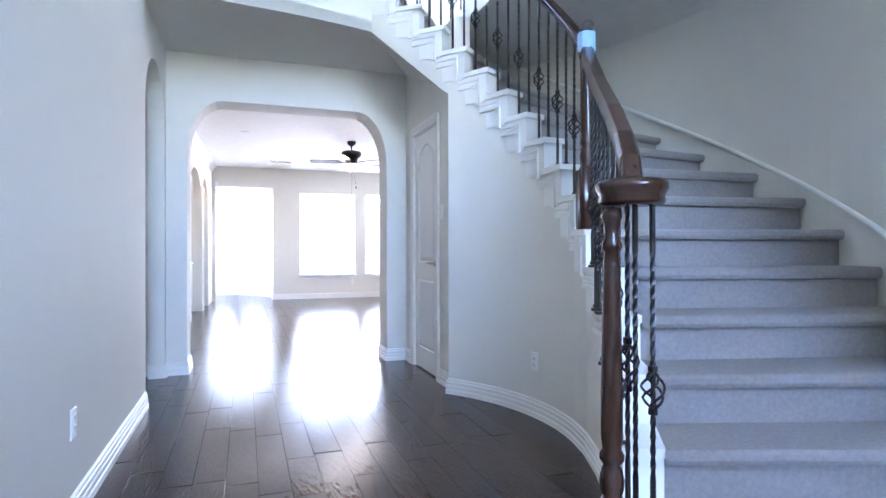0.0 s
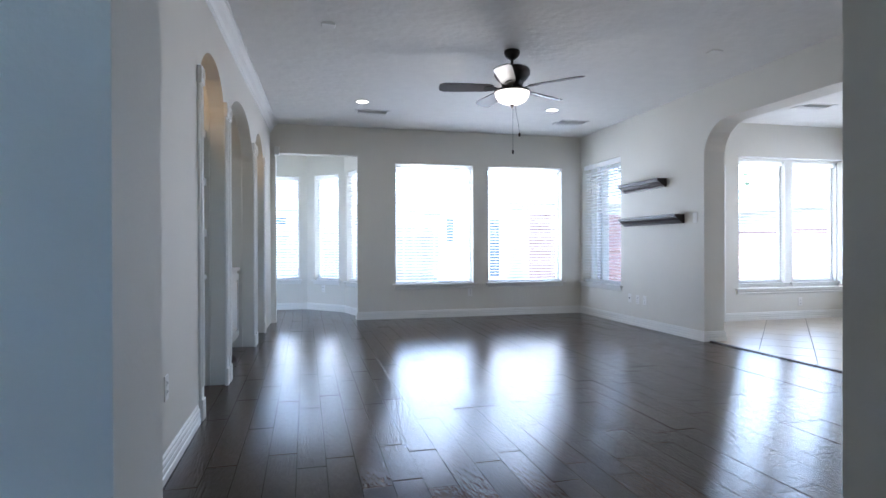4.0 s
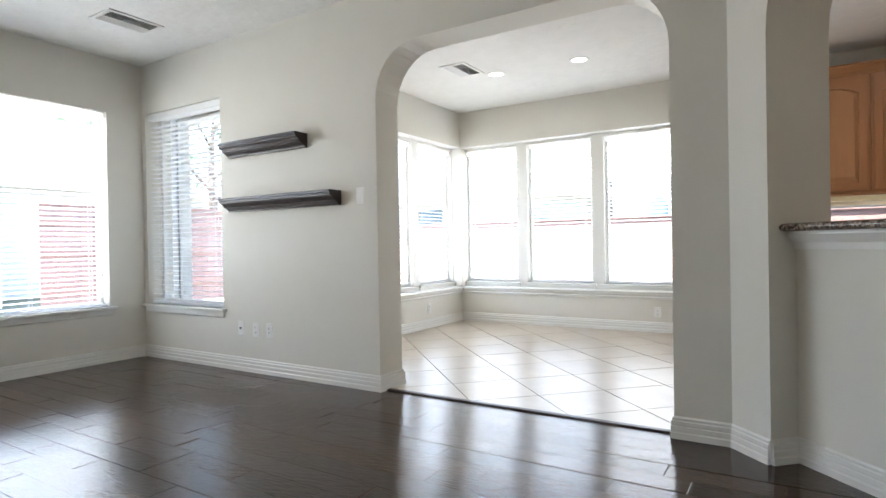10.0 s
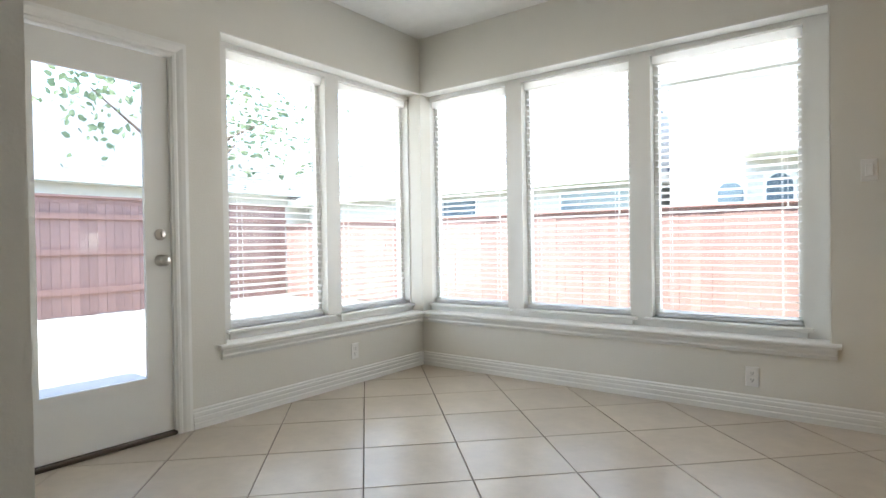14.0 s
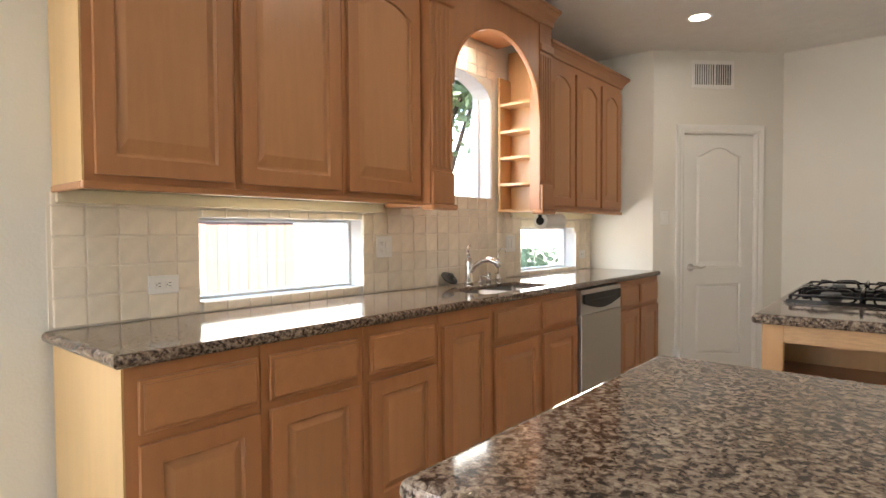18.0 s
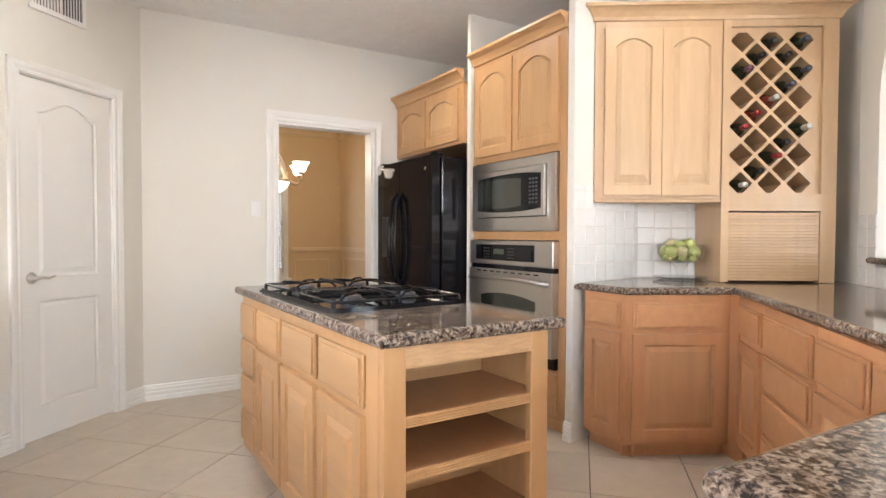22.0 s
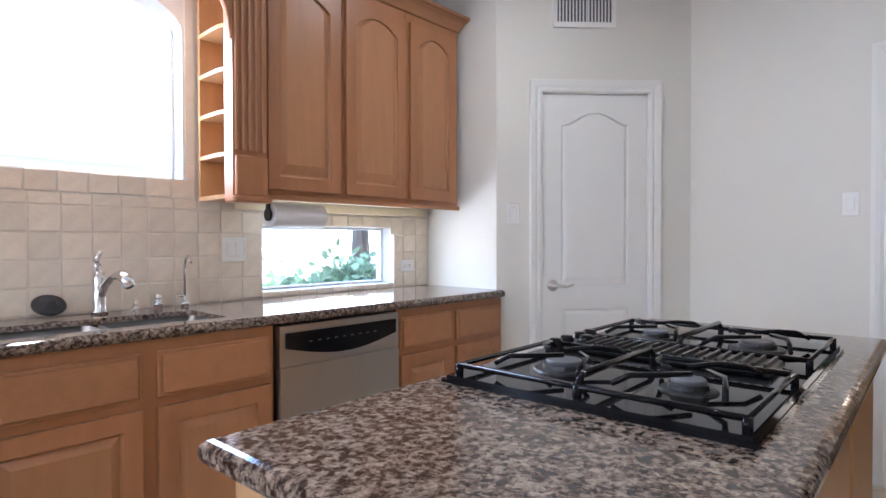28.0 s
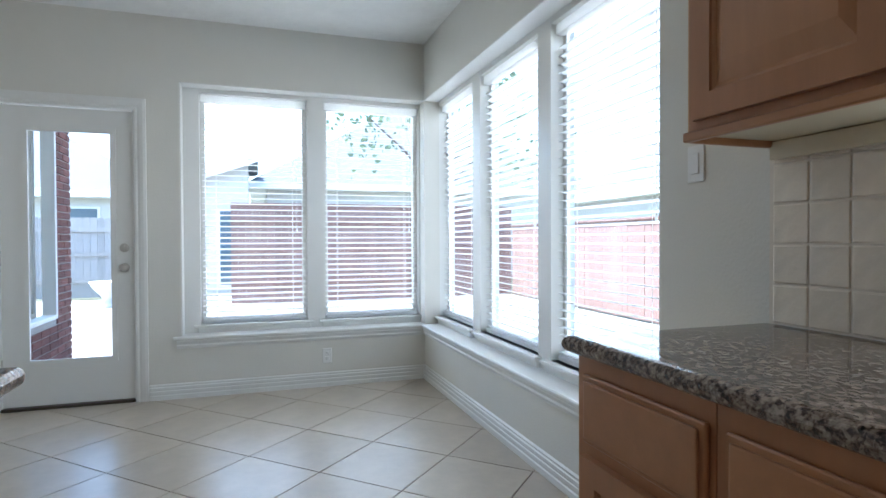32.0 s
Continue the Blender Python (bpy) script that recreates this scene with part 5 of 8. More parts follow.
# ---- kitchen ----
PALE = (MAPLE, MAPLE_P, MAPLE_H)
MAPLE, MAPLE_P, MAPLE_H = RUN_F, RUN_P, RUN_H  # the sink run's shade is put into a darker, redder maple
def door_front(bm, x0, x1, z0, z1, arch=0.0, y=-0.02, st=0.058):
    """Door frame and, apart from it, the raised panel that it holds."""
    hole = segment_arch(x0 + st, x1 - st, z0 + st, z1 - st, arch) if arch else rect(x0 + st, x1 - st, z0 + st, z1 - st)
    frame_with_hole(bm, x0, x1, z0, z1, hole, y, -0.001)
    return bm, panel_relief(bmesh.new(), hole, y + 0.008, 0.009, 0.026)


def drawer_front(bm, x0, x1, z0, z1, y=-0.02):
    box(bm, x0, x1, y + 0.007, -0.001, z0, z1, bevel=0.003)
    return box(bm, x0 + 0.012, x1 - 0.012, y, y + 0.0065, z0 + 0.012, z1 - 0.012, bevel=0.005, seg=2)


def cabinet(label, m, w, d, z0, z1, fronts, toe=0.09, group="kitchen cabinets", name="kitchen_cabinet", body=None):
    """A face-frame cabinet unit: local x along the run, front at y = 0 facing -y. Fronts: (kind, x0, x1, z0, z1, arch)."""
    o = thing(name, label, "cabinet", group=group)
    o.matrix_world = m
    zb = z0 + toe if toe else z0
    if body:
        for b in body:
            part("panel", bx(*b), MAPLE, o)
    else:
        part("body", bx(0.0015, w - 0.0015, 0, d, zb, z1), MAPLE, o)
    if toe:
        part("toe_kick", bx(0.0015, w - 0.0015, 0.05, 0.07, z0, zb), MAPLE, o)
    for f in fronts:
        kind, a, b, c, e = f[:5]
        bm = bmesh.new()
        if kind == "door":
            df, pf = door_front(bm, a, b, c, e, f[5] if len(f) > 5 else 0.0)
            part("panel", pf, MAPLE_P, part("door", df, MAPLE, o))
        else:
            part("drawer", drawer_front(bm, a, b, c, e), MAPLE_H, o)
    return o


XF = 7.60


def run(u_y):
    """Pose on the sink run whose local x runs towards -y, front facing -x."""
    return pose(XF, u_y, 0, 0, 0, -90)


DR, DO = (0.675, 0.83), (0.125, 0.645)
lab = "honey maple base cabinet with raised-panel door and drawer"
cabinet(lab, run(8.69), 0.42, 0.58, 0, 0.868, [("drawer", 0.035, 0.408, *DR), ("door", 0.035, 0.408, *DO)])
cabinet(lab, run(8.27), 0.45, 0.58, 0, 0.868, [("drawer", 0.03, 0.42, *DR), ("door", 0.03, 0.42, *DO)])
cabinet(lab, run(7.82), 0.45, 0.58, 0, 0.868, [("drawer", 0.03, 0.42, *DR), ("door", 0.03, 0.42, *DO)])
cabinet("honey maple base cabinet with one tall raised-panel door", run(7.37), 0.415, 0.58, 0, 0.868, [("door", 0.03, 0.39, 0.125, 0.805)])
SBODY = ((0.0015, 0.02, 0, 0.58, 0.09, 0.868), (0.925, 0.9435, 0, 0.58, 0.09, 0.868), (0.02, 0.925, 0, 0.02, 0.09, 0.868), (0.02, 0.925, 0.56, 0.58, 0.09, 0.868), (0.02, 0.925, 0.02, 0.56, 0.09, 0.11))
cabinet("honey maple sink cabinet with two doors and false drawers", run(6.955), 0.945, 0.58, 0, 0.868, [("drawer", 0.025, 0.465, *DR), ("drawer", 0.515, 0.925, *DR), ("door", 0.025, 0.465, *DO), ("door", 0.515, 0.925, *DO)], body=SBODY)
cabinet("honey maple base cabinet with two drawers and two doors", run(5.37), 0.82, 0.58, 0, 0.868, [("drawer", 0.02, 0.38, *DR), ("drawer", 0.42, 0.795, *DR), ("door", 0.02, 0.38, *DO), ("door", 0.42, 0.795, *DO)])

for ob_, box_ in ((bpy.data.objects["kitchen_cabinet"], (-0.004, 0.001, 0.002, 0.578, 0.0, 0.868)),):
    part("end_panel", bx(*box_), mat("maple_veneer", (0.62, 0.41, 0.20), 0.4, var=0.12, scale=4, stretch=(4, 4, 0.5)), ob_, "pale unstained end panel")

# dishwasher
dw = thing("dishwasher", "stainless steel dishwasher with a black curved control band", "dishwasher")
dw.matrix_world = run(6.005)
part("body", bx(0.004, 0.626, 0.02, 0.57, 0.09, 0.866), BLACK, dw)
part("door", bx(0.006, 0.624, -0.035, 0.02, 0.105, 0.70, bevel=0.006, seg=2), STEEL, dw, "brushed stainless door")
bm = prism(bmesh.new(), [(0.006, 0.862), (0.624, 0.862), (0.624, 0.702), (0.006, 0.702)], -0.03, 0.02, Matrix(((1, 0, 0, 0), (0, 0, 1, 0), (0, 1, 0, 0), (0, 0, 0, 1))))
part("top_panel", bm, STEEL, dw)
pts = [(0.03, 0.835), (0.60, 0.835)] + [(0.60 - 0.57 * k / 16, 0.775 - 0.045 * math.sin(math.pi * k / 16)) for k in range(17)]
part("control_band", prism(bmesh.new(), pts, -0.042, -0.028, Matrix(((1, 0, 0, 0), (0, 0, 1, 0), (0, 1, 0, 0), (0, 0, 0, 1)))), BLACK, dw, "glossy black control band")
bm = bmesh.new()
for k in range(9):
    box(bm, 0.13 + k * 0.042, 0.145 + k * 0.042, -0.0435, -0.042, 0.79, 0.796)
part("buttons", bm, mat("grey_mark", (0.07, 0.07, 0.075), 0.5), dw)
part("toe_kick", bx(0.006, 0.624, 0.03, 0.05, 0.0, 0.10), BLACK, dw)


# granite tops
def counter(name, poly, label, z0=0.87, z1=0.91):
    bm = prism(bmesh.new(), poly, z0, z1)
    bm.normal_update()
    es = [e for e in bm.edges if abs(e.verts[0].co.z - e.verts[1].co.z) < 1e-6]
    bmesh.ops.bevel(bm, geom=es, offset=0.016, segments=3, affect="EDGES", profile=0.5)
    return tagged(finish(name, bm, GRANITE), label, "counter")


cs = thing("granite_counter", "speckled brown granite counter along the sink wall", "counter", (7.6, 6.6, 0.87))
SINK = (7.665, 7.975, 6.16, 6.885)
bm = bmesh.new()
x0, x1, y0, y1 = 7.592, 8.192, 4.545, 8.703
hx0, hx1, hy0, hy1 = SINK
gx, gy = [v - 7.6 for v in (x0, hx0, hx1, x1)], [v - 6.6 for v in (y0, hy0, hy1, y1)]
GV = [[[bm.verts.new((a, b, c)) for c in (0.02, 0.04)] for b in gy] for a in gx]
for i in range(3):
    for j in range(3):
        if (i, j) != (1, 1):
            for c in (0, 1):
                bm.faces.new((GV[i][j][c], GV[i + 1][j][c], GV[i + 1][j + 1][c], GV[i][j + 1][c]))
for ring in ([(0, 0), (1, 0), (2, 0), (3, 0), (3, 1), (3, 2), (3, 3), (2, 3), (1, 3), (0, 3), (0, 2), (0, 1)], [(1, 1), (2, 1), (2, 2), (1, 2)]):
    for (i, j), (k, q) in zip(ring, ring[1:] + ring[:1]):
        bm.faces.new((GV[i][j][0], GV[k][q][0], GV[k][q][1], GV[i][j][1]))
part("slab", bm, GRANITE, cs)
half = [(0.0, 0.0)] + [(0.02 * math.sin(math.pi * k / 8), 0.02 - 0.02 * math.cos(math.pi * k / 8)) for k in range(1, 8)] + [(0.0, 0.04)]
bm = sweep(bmesh.new(), [(8.192 - 7.6, 8.703 - 6.6), (7.592 - 7.6, 8.703 - 6.6), (7.592 - 7.6, 4.545 - 6.6)], [(o, u) for o, u in half])
part("bullnose_edge", bm, GRANITE, cs, smooth=False)

# double sink
sk = thing("kitchen_sink", "double stainless steel undermount sink", "sink", ((SINK[0] + SINK[1]) / 2, (SINK[2] + SINK[3]) / 2, 0.91))
hw, hl = (SINK[1] - SINK[0]) / 2, (SINK[3] - SINK[2]) / 2
for s0, s1 in ((-hl, -0.012), (0.012, hl)):
    bm = bmesh.new()
    lo, up = -0.20, -0.0215
    o_ = [(-hw - 0.008, s0 - (0.008 if s0 < -0.1 else 0)), (hw + 0.008, s0 - (0.008 if s0 < -0.1 else 0)), (hw + 0.008, s1 + (0.008 if s1 > 0.1 else 0)), (-hw - 0.008, s1 + (0.008 if s1 > 0.1 else 0))]
    i_ = [(-hw + 0.02, s0 + 0.02), (hw - 0.02, s0 + 0.02), (hw - 0.02, s1 - 0.02), (-hw + 0.02, s1 - 0.02)]
    A = [bm.verts.new((*p, up)) for p in o_]
    B = [bm.verts.new((*p, lo)) for p in i_]
    bm.faces.new(B)
    for k in range(4):
        bm.faces.new((A[k], A[(k + 1) % 4], B[(k + 1) % 4], B[k]))
    bmesh.ops.bevel(bm, geom=[e for e in bm.edges if len(e.link_faces) == 2], offset=0.02, segments=3, affect="EDGES")
    bmesh.ops.solidify(bm, geom=bm.faces[:], thickness=-0.002)
    part("basin", bm, SINKST, sk, smooth=True)
    part("drain", lathe(bmesh.new(), [(0, -0.2085), (0.03, -0.2085), (0.042, -0.206), (0.043, -0.2095)], 20, Matrix.Translation((0, (s0 + s1) / 2, 0))), CHROME, sk)
part("divider", bx(-hw, hw, -0.011, 0.011, -0.09, -0.035, bevel=0.004), SINKST, sk)

# tap, filter tap, sprayer, soap pump
fa = thing("kitchen_tap", "chrome single-lever pull-out kitchen tap", "tap", (8.115, 6.46, 0.91))
bm = lathe(bmesh.new(), [(0, 0), (0.029, 0), (0.03, 0.012), (0.024, 0.02), (0.022, 0.10), (0.024, 0.14), (0.018, 0.165), (0, 0.17)], 20)
tube(bm, [(0, 0, 0.15), (0, 0.004, 0.19), (0.005, 0.016, 0.215)], [0.014, 0.012, 0.006], 10)
part("body", bm, CHROME, fa, smooth=True)
part("spout", tube(bmesh.new(), [(0, 0, 0.06), (-0.04, -0.008, 0.115), (-0.09, -0.018, 0.15), (-0.14, -0.028, 0.158), (-0.185, -0.036, 0.145), (-0.205, -0.04, 0.115)], [0.015, 0.015, 0.016, 0.018, 0.021, 0.019], 12), CHROME, fa, smooth=True)
part("lever", tube(bmesh.new(), [(0.0, 0.012, 0.208), (0.005, 0.0, 0.235), (0.0, -0.012, 0.245)], [0.012, 0.010, 0.006], 10), CHROME, fa, smooth=True)
ft = thing("filter_tap", "slim chrome gooseneck filter tap", "tap", (8.12, 6.13, 0.91))
bm = lathe(bmesh.new(), [(0, 0), (0.018, 0), (0.018, 0.02), (0.011, 0.03), (0.008, 0.05)], 14)
tube(bm, [(0, 0, 0.04), (0, 0, 0.17), (-0.01, 0, 0.205), (-0.035, 0, 0.22), (-0.06, 0, 0.205), (-0.064, 0, 0.19)], 0.0055, 8)
tube(bm, [(0, 0, 0.045), (0.0, 0.03, 0.05)], 0.005, 6)
part("body", bm, CHROME, ft, smooth=True)
sp_ = thing("soap_dispenser", "short chrome soap pump", "soap pump", (8.12, 6.24, 0.91))
part("body", lathe(bmesh.new(), [(0, 0), (0.018, 0), (0.018, 0.03), (0.012, 0.036), (0.016, 0.045), (0.014, 0.06), (0, 0.064)], 16), CHROME, sp_, smooth=True)
so = thing("side_sprayer", "small chrome lever spout beside the tap", "sprayer", (8.12, 6.33, 0.91))
bm = lathe(bmesh.new(), [(0, 0), (0.017, 0), (0.016, 0.015), (0.009, 0.024), (0.008, 0.04), (0, 0.045)], 14)
tube(bm, [(0, 0, 0.038), (-0.03, 0.01, 0.048), (-0.065, 0.02, 0.042)], 0.006, 8)
part("body", bm, CHROME, so, smooth=True)
st = thing("sink_stopper", "round black rubber sink stopper leaning on the wall", "stopper", (8.155, 6.62, 0.912))
part("disc", lathe(bmesh.new(), [(0, 0.03), (0.02, 0.03), (0.022, 0.012), (0.05, 0.010), (0.056, 0.005), (0.056, 0), (0, 0)], 24, Matrix.Translation((-0.01, 0, 0.042)) @ Matrix.Rotation(radians(-38), 4, "Y")), BLACKM, st, smooth=True)


# upper cabinets
def crown(pts, z, name="trim_crown", parent=None):
    bm = sweep(bmesh.new(), pts, [(0, 0), (0.012, 0.004), (0.016, 0.022), (0.034, 0.05), (0.052, 0.066), (0.066, 0.070), (0.066, 0.088), (0, 0.088)], z=z)
    ob = finish(name, bm, MAPLE_H)
    return tagged(ob, "maple crown moulding on the wall cabinets", "trim", kind="structure")


XU = 7.905


def upper(u_y):
    return pose(XU, u_y, 0, 0, 0, -90)


ZU0, ZU1 = 1.40, 2.45
ul = "honey maple wall cabinet with arched raised-panel doors"
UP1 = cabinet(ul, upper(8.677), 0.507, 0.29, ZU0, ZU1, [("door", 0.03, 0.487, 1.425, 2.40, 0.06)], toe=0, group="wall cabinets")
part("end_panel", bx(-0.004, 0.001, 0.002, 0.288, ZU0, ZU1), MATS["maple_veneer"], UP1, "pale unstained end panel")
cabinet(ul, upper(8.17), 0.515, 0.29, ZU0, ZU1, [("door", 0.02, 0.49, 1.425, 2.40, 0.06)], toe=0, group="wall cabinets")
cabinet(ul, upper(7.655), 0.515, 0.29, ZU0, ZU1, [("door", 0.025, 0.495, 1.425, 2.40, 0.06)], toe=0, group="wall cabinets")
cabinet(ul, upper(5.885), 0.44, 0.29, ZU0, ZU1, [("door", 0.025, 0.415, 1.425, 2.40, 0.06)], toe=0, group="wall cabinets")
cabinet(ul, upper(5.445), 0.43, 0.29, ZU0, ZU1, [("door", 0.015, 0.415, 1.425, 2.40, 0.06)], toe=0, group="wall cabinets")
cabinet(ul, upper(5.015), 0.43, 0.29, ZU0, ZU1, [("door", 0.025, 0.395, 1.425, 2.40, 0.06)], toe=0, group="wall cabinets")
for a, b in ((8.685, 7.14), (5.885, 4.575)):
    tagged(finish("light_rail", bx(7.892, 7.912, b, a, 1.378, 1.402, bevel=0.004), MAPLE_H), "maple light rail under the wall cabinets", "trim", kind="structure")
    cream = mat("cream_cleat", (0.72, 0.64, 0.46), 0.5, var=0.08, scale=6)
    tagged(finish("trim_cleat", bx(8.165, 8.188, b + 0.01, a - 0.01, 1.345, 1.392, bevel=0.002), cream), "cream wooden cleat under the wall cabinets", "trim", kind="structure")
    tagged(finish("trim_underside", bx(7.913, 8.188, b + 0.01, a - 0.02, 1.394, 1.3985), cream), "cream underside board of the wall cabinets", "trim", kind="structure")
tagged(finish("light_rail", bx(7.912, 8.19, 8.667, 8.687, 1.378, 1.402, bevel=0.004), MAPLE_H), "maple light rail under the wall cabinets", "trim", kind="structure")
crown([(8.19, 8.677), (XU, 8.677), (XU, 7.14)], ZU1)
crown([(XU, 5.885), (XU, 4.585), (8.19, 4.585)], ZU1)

# arched valance over the sink with fluted pilasters and open end shelves
va = thing("sink_valance", "maple arched valance with fluted pilasters over the sink window", "valance", (7.85, 6.50, 1.37))
SV = Matrix.Translation((-7.85, -6.50, -1.37))


def vp(name, bm, m=MAPLE, label=""):
    bm.transform(SV)
    return part(name, bm, m, va, label)


for y0, y1 in ((6.95, 7.135), (5.89, 6.045)):
    bm = bx(7.845, 8.18 if y0 > 6.5 else 7.92, y0, y1, 1.375, 2.62)
    vp("pilaster", bm)
    n = 5
    for k in range(n):
        c = y0 + (y1 - y0) * (k + 0.5) / n
        vp("flute", bx(7.836, 7.846, c - 0.009, c + 0.009, 1.57, 2.40, bevel=0.004))
    vp("plinth_block", bx(7.825, 7.846, y0 + 0.006, y1 - 0.006, 1.385, 1.55, bevel=0.004))
    vp("base_moulding", bx(7.815, 7.90, y0 - 0.012, y1 + 0.012, 1.355, 1.384, bevel=0.008))
    vp("cap_block", bx(7.825, 7.846, y0 - 0.006, y1 + 0.006, 2.42, 2.47, bevel=0.006))
mm = frame2d((7.85, 6.95), (7.85, 6.045))
L = 6.95 - 6.045
vp("arch_board", prism(bmesh.new(), [*arch_pts(0, L, 2.42, L / 2 * 0.999, 0.40, 18), (L, 2.62), (0, 2.62)], 0.0, 0.025, mm))
vp("arch_trim", tube(bmesh.new(), [mm @ Vector((a, b, -0.004)) for a, b in arch_pts(0.005, L - 0.005, 2.425, L / 2 * 0.99, 0.40, 18)], 0.008, 6))
vp("soffit_board", bx(7.875, 8.18, 6.045, 6.95, 2.50, 2.52))
# side light on the end shelves and their boards put into a paler maple
vp("side_board", bx(7.92, 8.18, 5.89, 5.905, 1.38, 2.50), PALE[0])
for k, z in enumerate((1.375, 1.555, 1.735, 1.915, 2.10)):
    bm = bmesh.new()
    poly = [(7.925, 5.906), (8.178, 5.906), (8.178, 6.04), (8.10, 6.043), (7.98, 6.043), (7.925, 6.03)]
    prism(bm, poly, z, z + 0.018)
    vp("end_shelf", bm, PALE[2])
vp("back_board", bx(8.16, 8.178, 5.906, 6.04, 1.38, 2.30), PALE[0])
bm = sweep(bmesh.new(), [(7.845, 7.14), (7.845, 5.885)], [(0, 0), (0.012, 0.004), (0.018, 0.03), (0.04, 0.06), (0.06, 0.075), (0.075, 0.08), (0.075, 0.10), (0, 0.10)], z=2.60)
vp("crown", bm, MAPLE_H)
vp("crown_return", bx(7.845, 8.18, 5.885, 7.14, 2.62, 2.70))
can_light(8.02, 6.50, 2.50, True, 0.2)

# kitchen paper on its holder
kp = thing("paper_towel", "white paper towel roll on a holder under the cabinet", "paper towel", (7.98, 5.66, 1.315))
R90 = Matrix.Rotation(radians(90), 4, "X")
part("roll", lathe(bmesh.new(), [(0.02, -0.14), (0.055, -0.14), (0.057, -0.135), (0.057, 0.135), (0.055, 0.14), (0.02, 0.14)], 28, R90), mat("paper", (0.82, 0.81, 0.79), 0.9, var=0.03, scale=30, bump=0.2, bscale=200), kp, smooth=False)
bm = lathe(bmesh.new(), [(0, -0.155), (0.028, -0.155), (0.03, -0.145), (0.018, -0.14), (0.012, 0.15), (0, 0.155)], 16, R90)
box(bm, -0.012, 0.012, 0.142, 0.156, -0.01, 0.085, bevel=0.003)
part("holder", bm, BLACKM, kp)

# backsplash windows
for nm, y1, y0, z0, z1 in (("window_9", 8.17, 7.28, 0.955, 1.303), ("window_10", 6.89, 6.10, 1.47, 2.28), ("window_11", 5.715, 4.845, 0.94, 1.272)):
    window(nm, pose(8.2, y1, z0, 0, 0, -90), y1 - y0, z1 - z0, 0.13, sill=False, label="frameless slot window in the tiled wall")

# cover plates on the tiles
for y, z, k, g in ((8.32, 1.04, "outlet", 1), (7.13, 1.16, "mixed", 2), (5.87, 1.155, "switch", 2), (4.74, 1.04, "outlet", 1)):
    if y in (8.32, 4.74):
        outlet(pose(8.19, y, z, 0, 90, -90), k, g)
    else:
        outlet(pose(8.19, y, z, 0, 0, -90), k, g)

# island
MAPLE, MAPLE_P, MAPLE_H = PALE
IX0, IX1, IY0, IY1 = 5.80, 6.42, 5.16, 6.77
il = thing("kitchen_island", "maple kitchen island with drawers, doors and open end shelves", "island", ((IX0 + IX1) / 2, (IY0 + IY1) / 2, 0))
SI = Matrix.Translation((-(IX0 + IX1) / 2, -(IY0 + IY1) / 2, 0))


def ip(name, bm, m=MAPLE, label=""):
    bm.transform(SI)
    return part(name, bm, m, il, label)


SH = 6.42
ip("body", bx(IX0 + 0.002, IX1 - 0.002, IY0, SH, 0.09, 0.868))
ip("toe_kick", bx(IX0 + 0.06, IX1 - 0.06, IY0 + 0.06, IY1 - 0.04, 0, 0.09))
for x0, x1 in ((IX0, IX0 + 0.075), (IX1 - 0.075, IX1)):
    ip("corner_post", bx(x0, x1, IY1 - 0.03, IY1, 0.0, 0.868, bevel=0.003))
ip("side_panel", bx(IX0, IX0 + 0.02, SH, IY1 - 0.03, 0.0, 0.868))
ip("side_panel", bx(IX1 - 0.02, IX1, SH, IY1 - 0.03, 0.0, 0.868))
ip("top_rail", bx(IX0 + 0.075, IX1 - 0.075, IY1 - 0.028, IY1 - 0.002, 0.80, 0.868), mat("plywood", (0.62, 0.38, 0.19), 0.45, var=0.3, scale=14, stretch=(1, 8, 8)))
# open shelf boards darker and redder than the island's own maple
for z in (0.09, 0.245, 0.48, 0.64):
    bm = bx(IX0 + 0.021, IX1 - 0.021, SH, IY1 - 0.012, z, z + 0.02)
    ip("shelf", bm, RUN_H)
    bm = bmesh.new()
    for q in range(4):
        box(bm, IX0 + 0.075, IX1 - 0.075, IY1 - 0.012, IY1 - 0.001 - 0.0015 * (q % 2), z - 0.012 + 0.0085 * q, z - 0.0035 + 0.0085 * q, bevel=0.002)
    ip("shelf_edge", bm, MAPLE_H, "ribbed shelf edging")
# aisle side fronts: local x runs along +y, front facing +x


def isl_front(name, bm):
    m4 = Matrix(((0, -1, 0, IX1), (1, 0, 0, IY0), (0, 0, 1, 0), (0, 0, 0, 1)))
    bm.transform(m4)
    ip(name, bm, MAPLE if name == "door" else MAPLE_H)


for z0, z1 in ((0.13, 0.29), (0.31, 0.47), (0.49, 0.65), (0.67, 0.83)):
    isl_front("drawer", drawer_front(bmesh.new(), 0.02, 0.30, z0, z1))
for a, b in ((0.33, 0.68), (0.72, 1.10), (1.14, 1.50)):
    isl_front("drawer", drawer_front(bmesh.new(), a, b, 0.67, 0.83))
    df, pf = door_front(bmesh.new(), a, b, 0.125, 0.645)
    isl_front("door", df)
    isl_front("door_panel", pf)
for a, b in ((5.20, 5.70), (5.75, 6.25)):
    ip("back_panel", bx(IX0 - 0.012, IX0 + 0.002, a, b, 0.12, 0.84, bevel=0.004))
TURN = Matrix.Translation((6.44, 6.81, 0)) @ Matrix.Rotation(radians(1.5), 4, "Z") @ Matrix.Translation((-6.45, -6.81, 0))
il.matrix_world = TURN @ Matrix.Translation(((IX0 + IX1) / 2, (IY0 + IY1) / 2, 0))
counter("island_top", [(5.76, 5.12), (6.45, 5.12), (6.45, 6.81), (5.76, 6.81)], "speckled brown granite island top").matrix_world = TURN

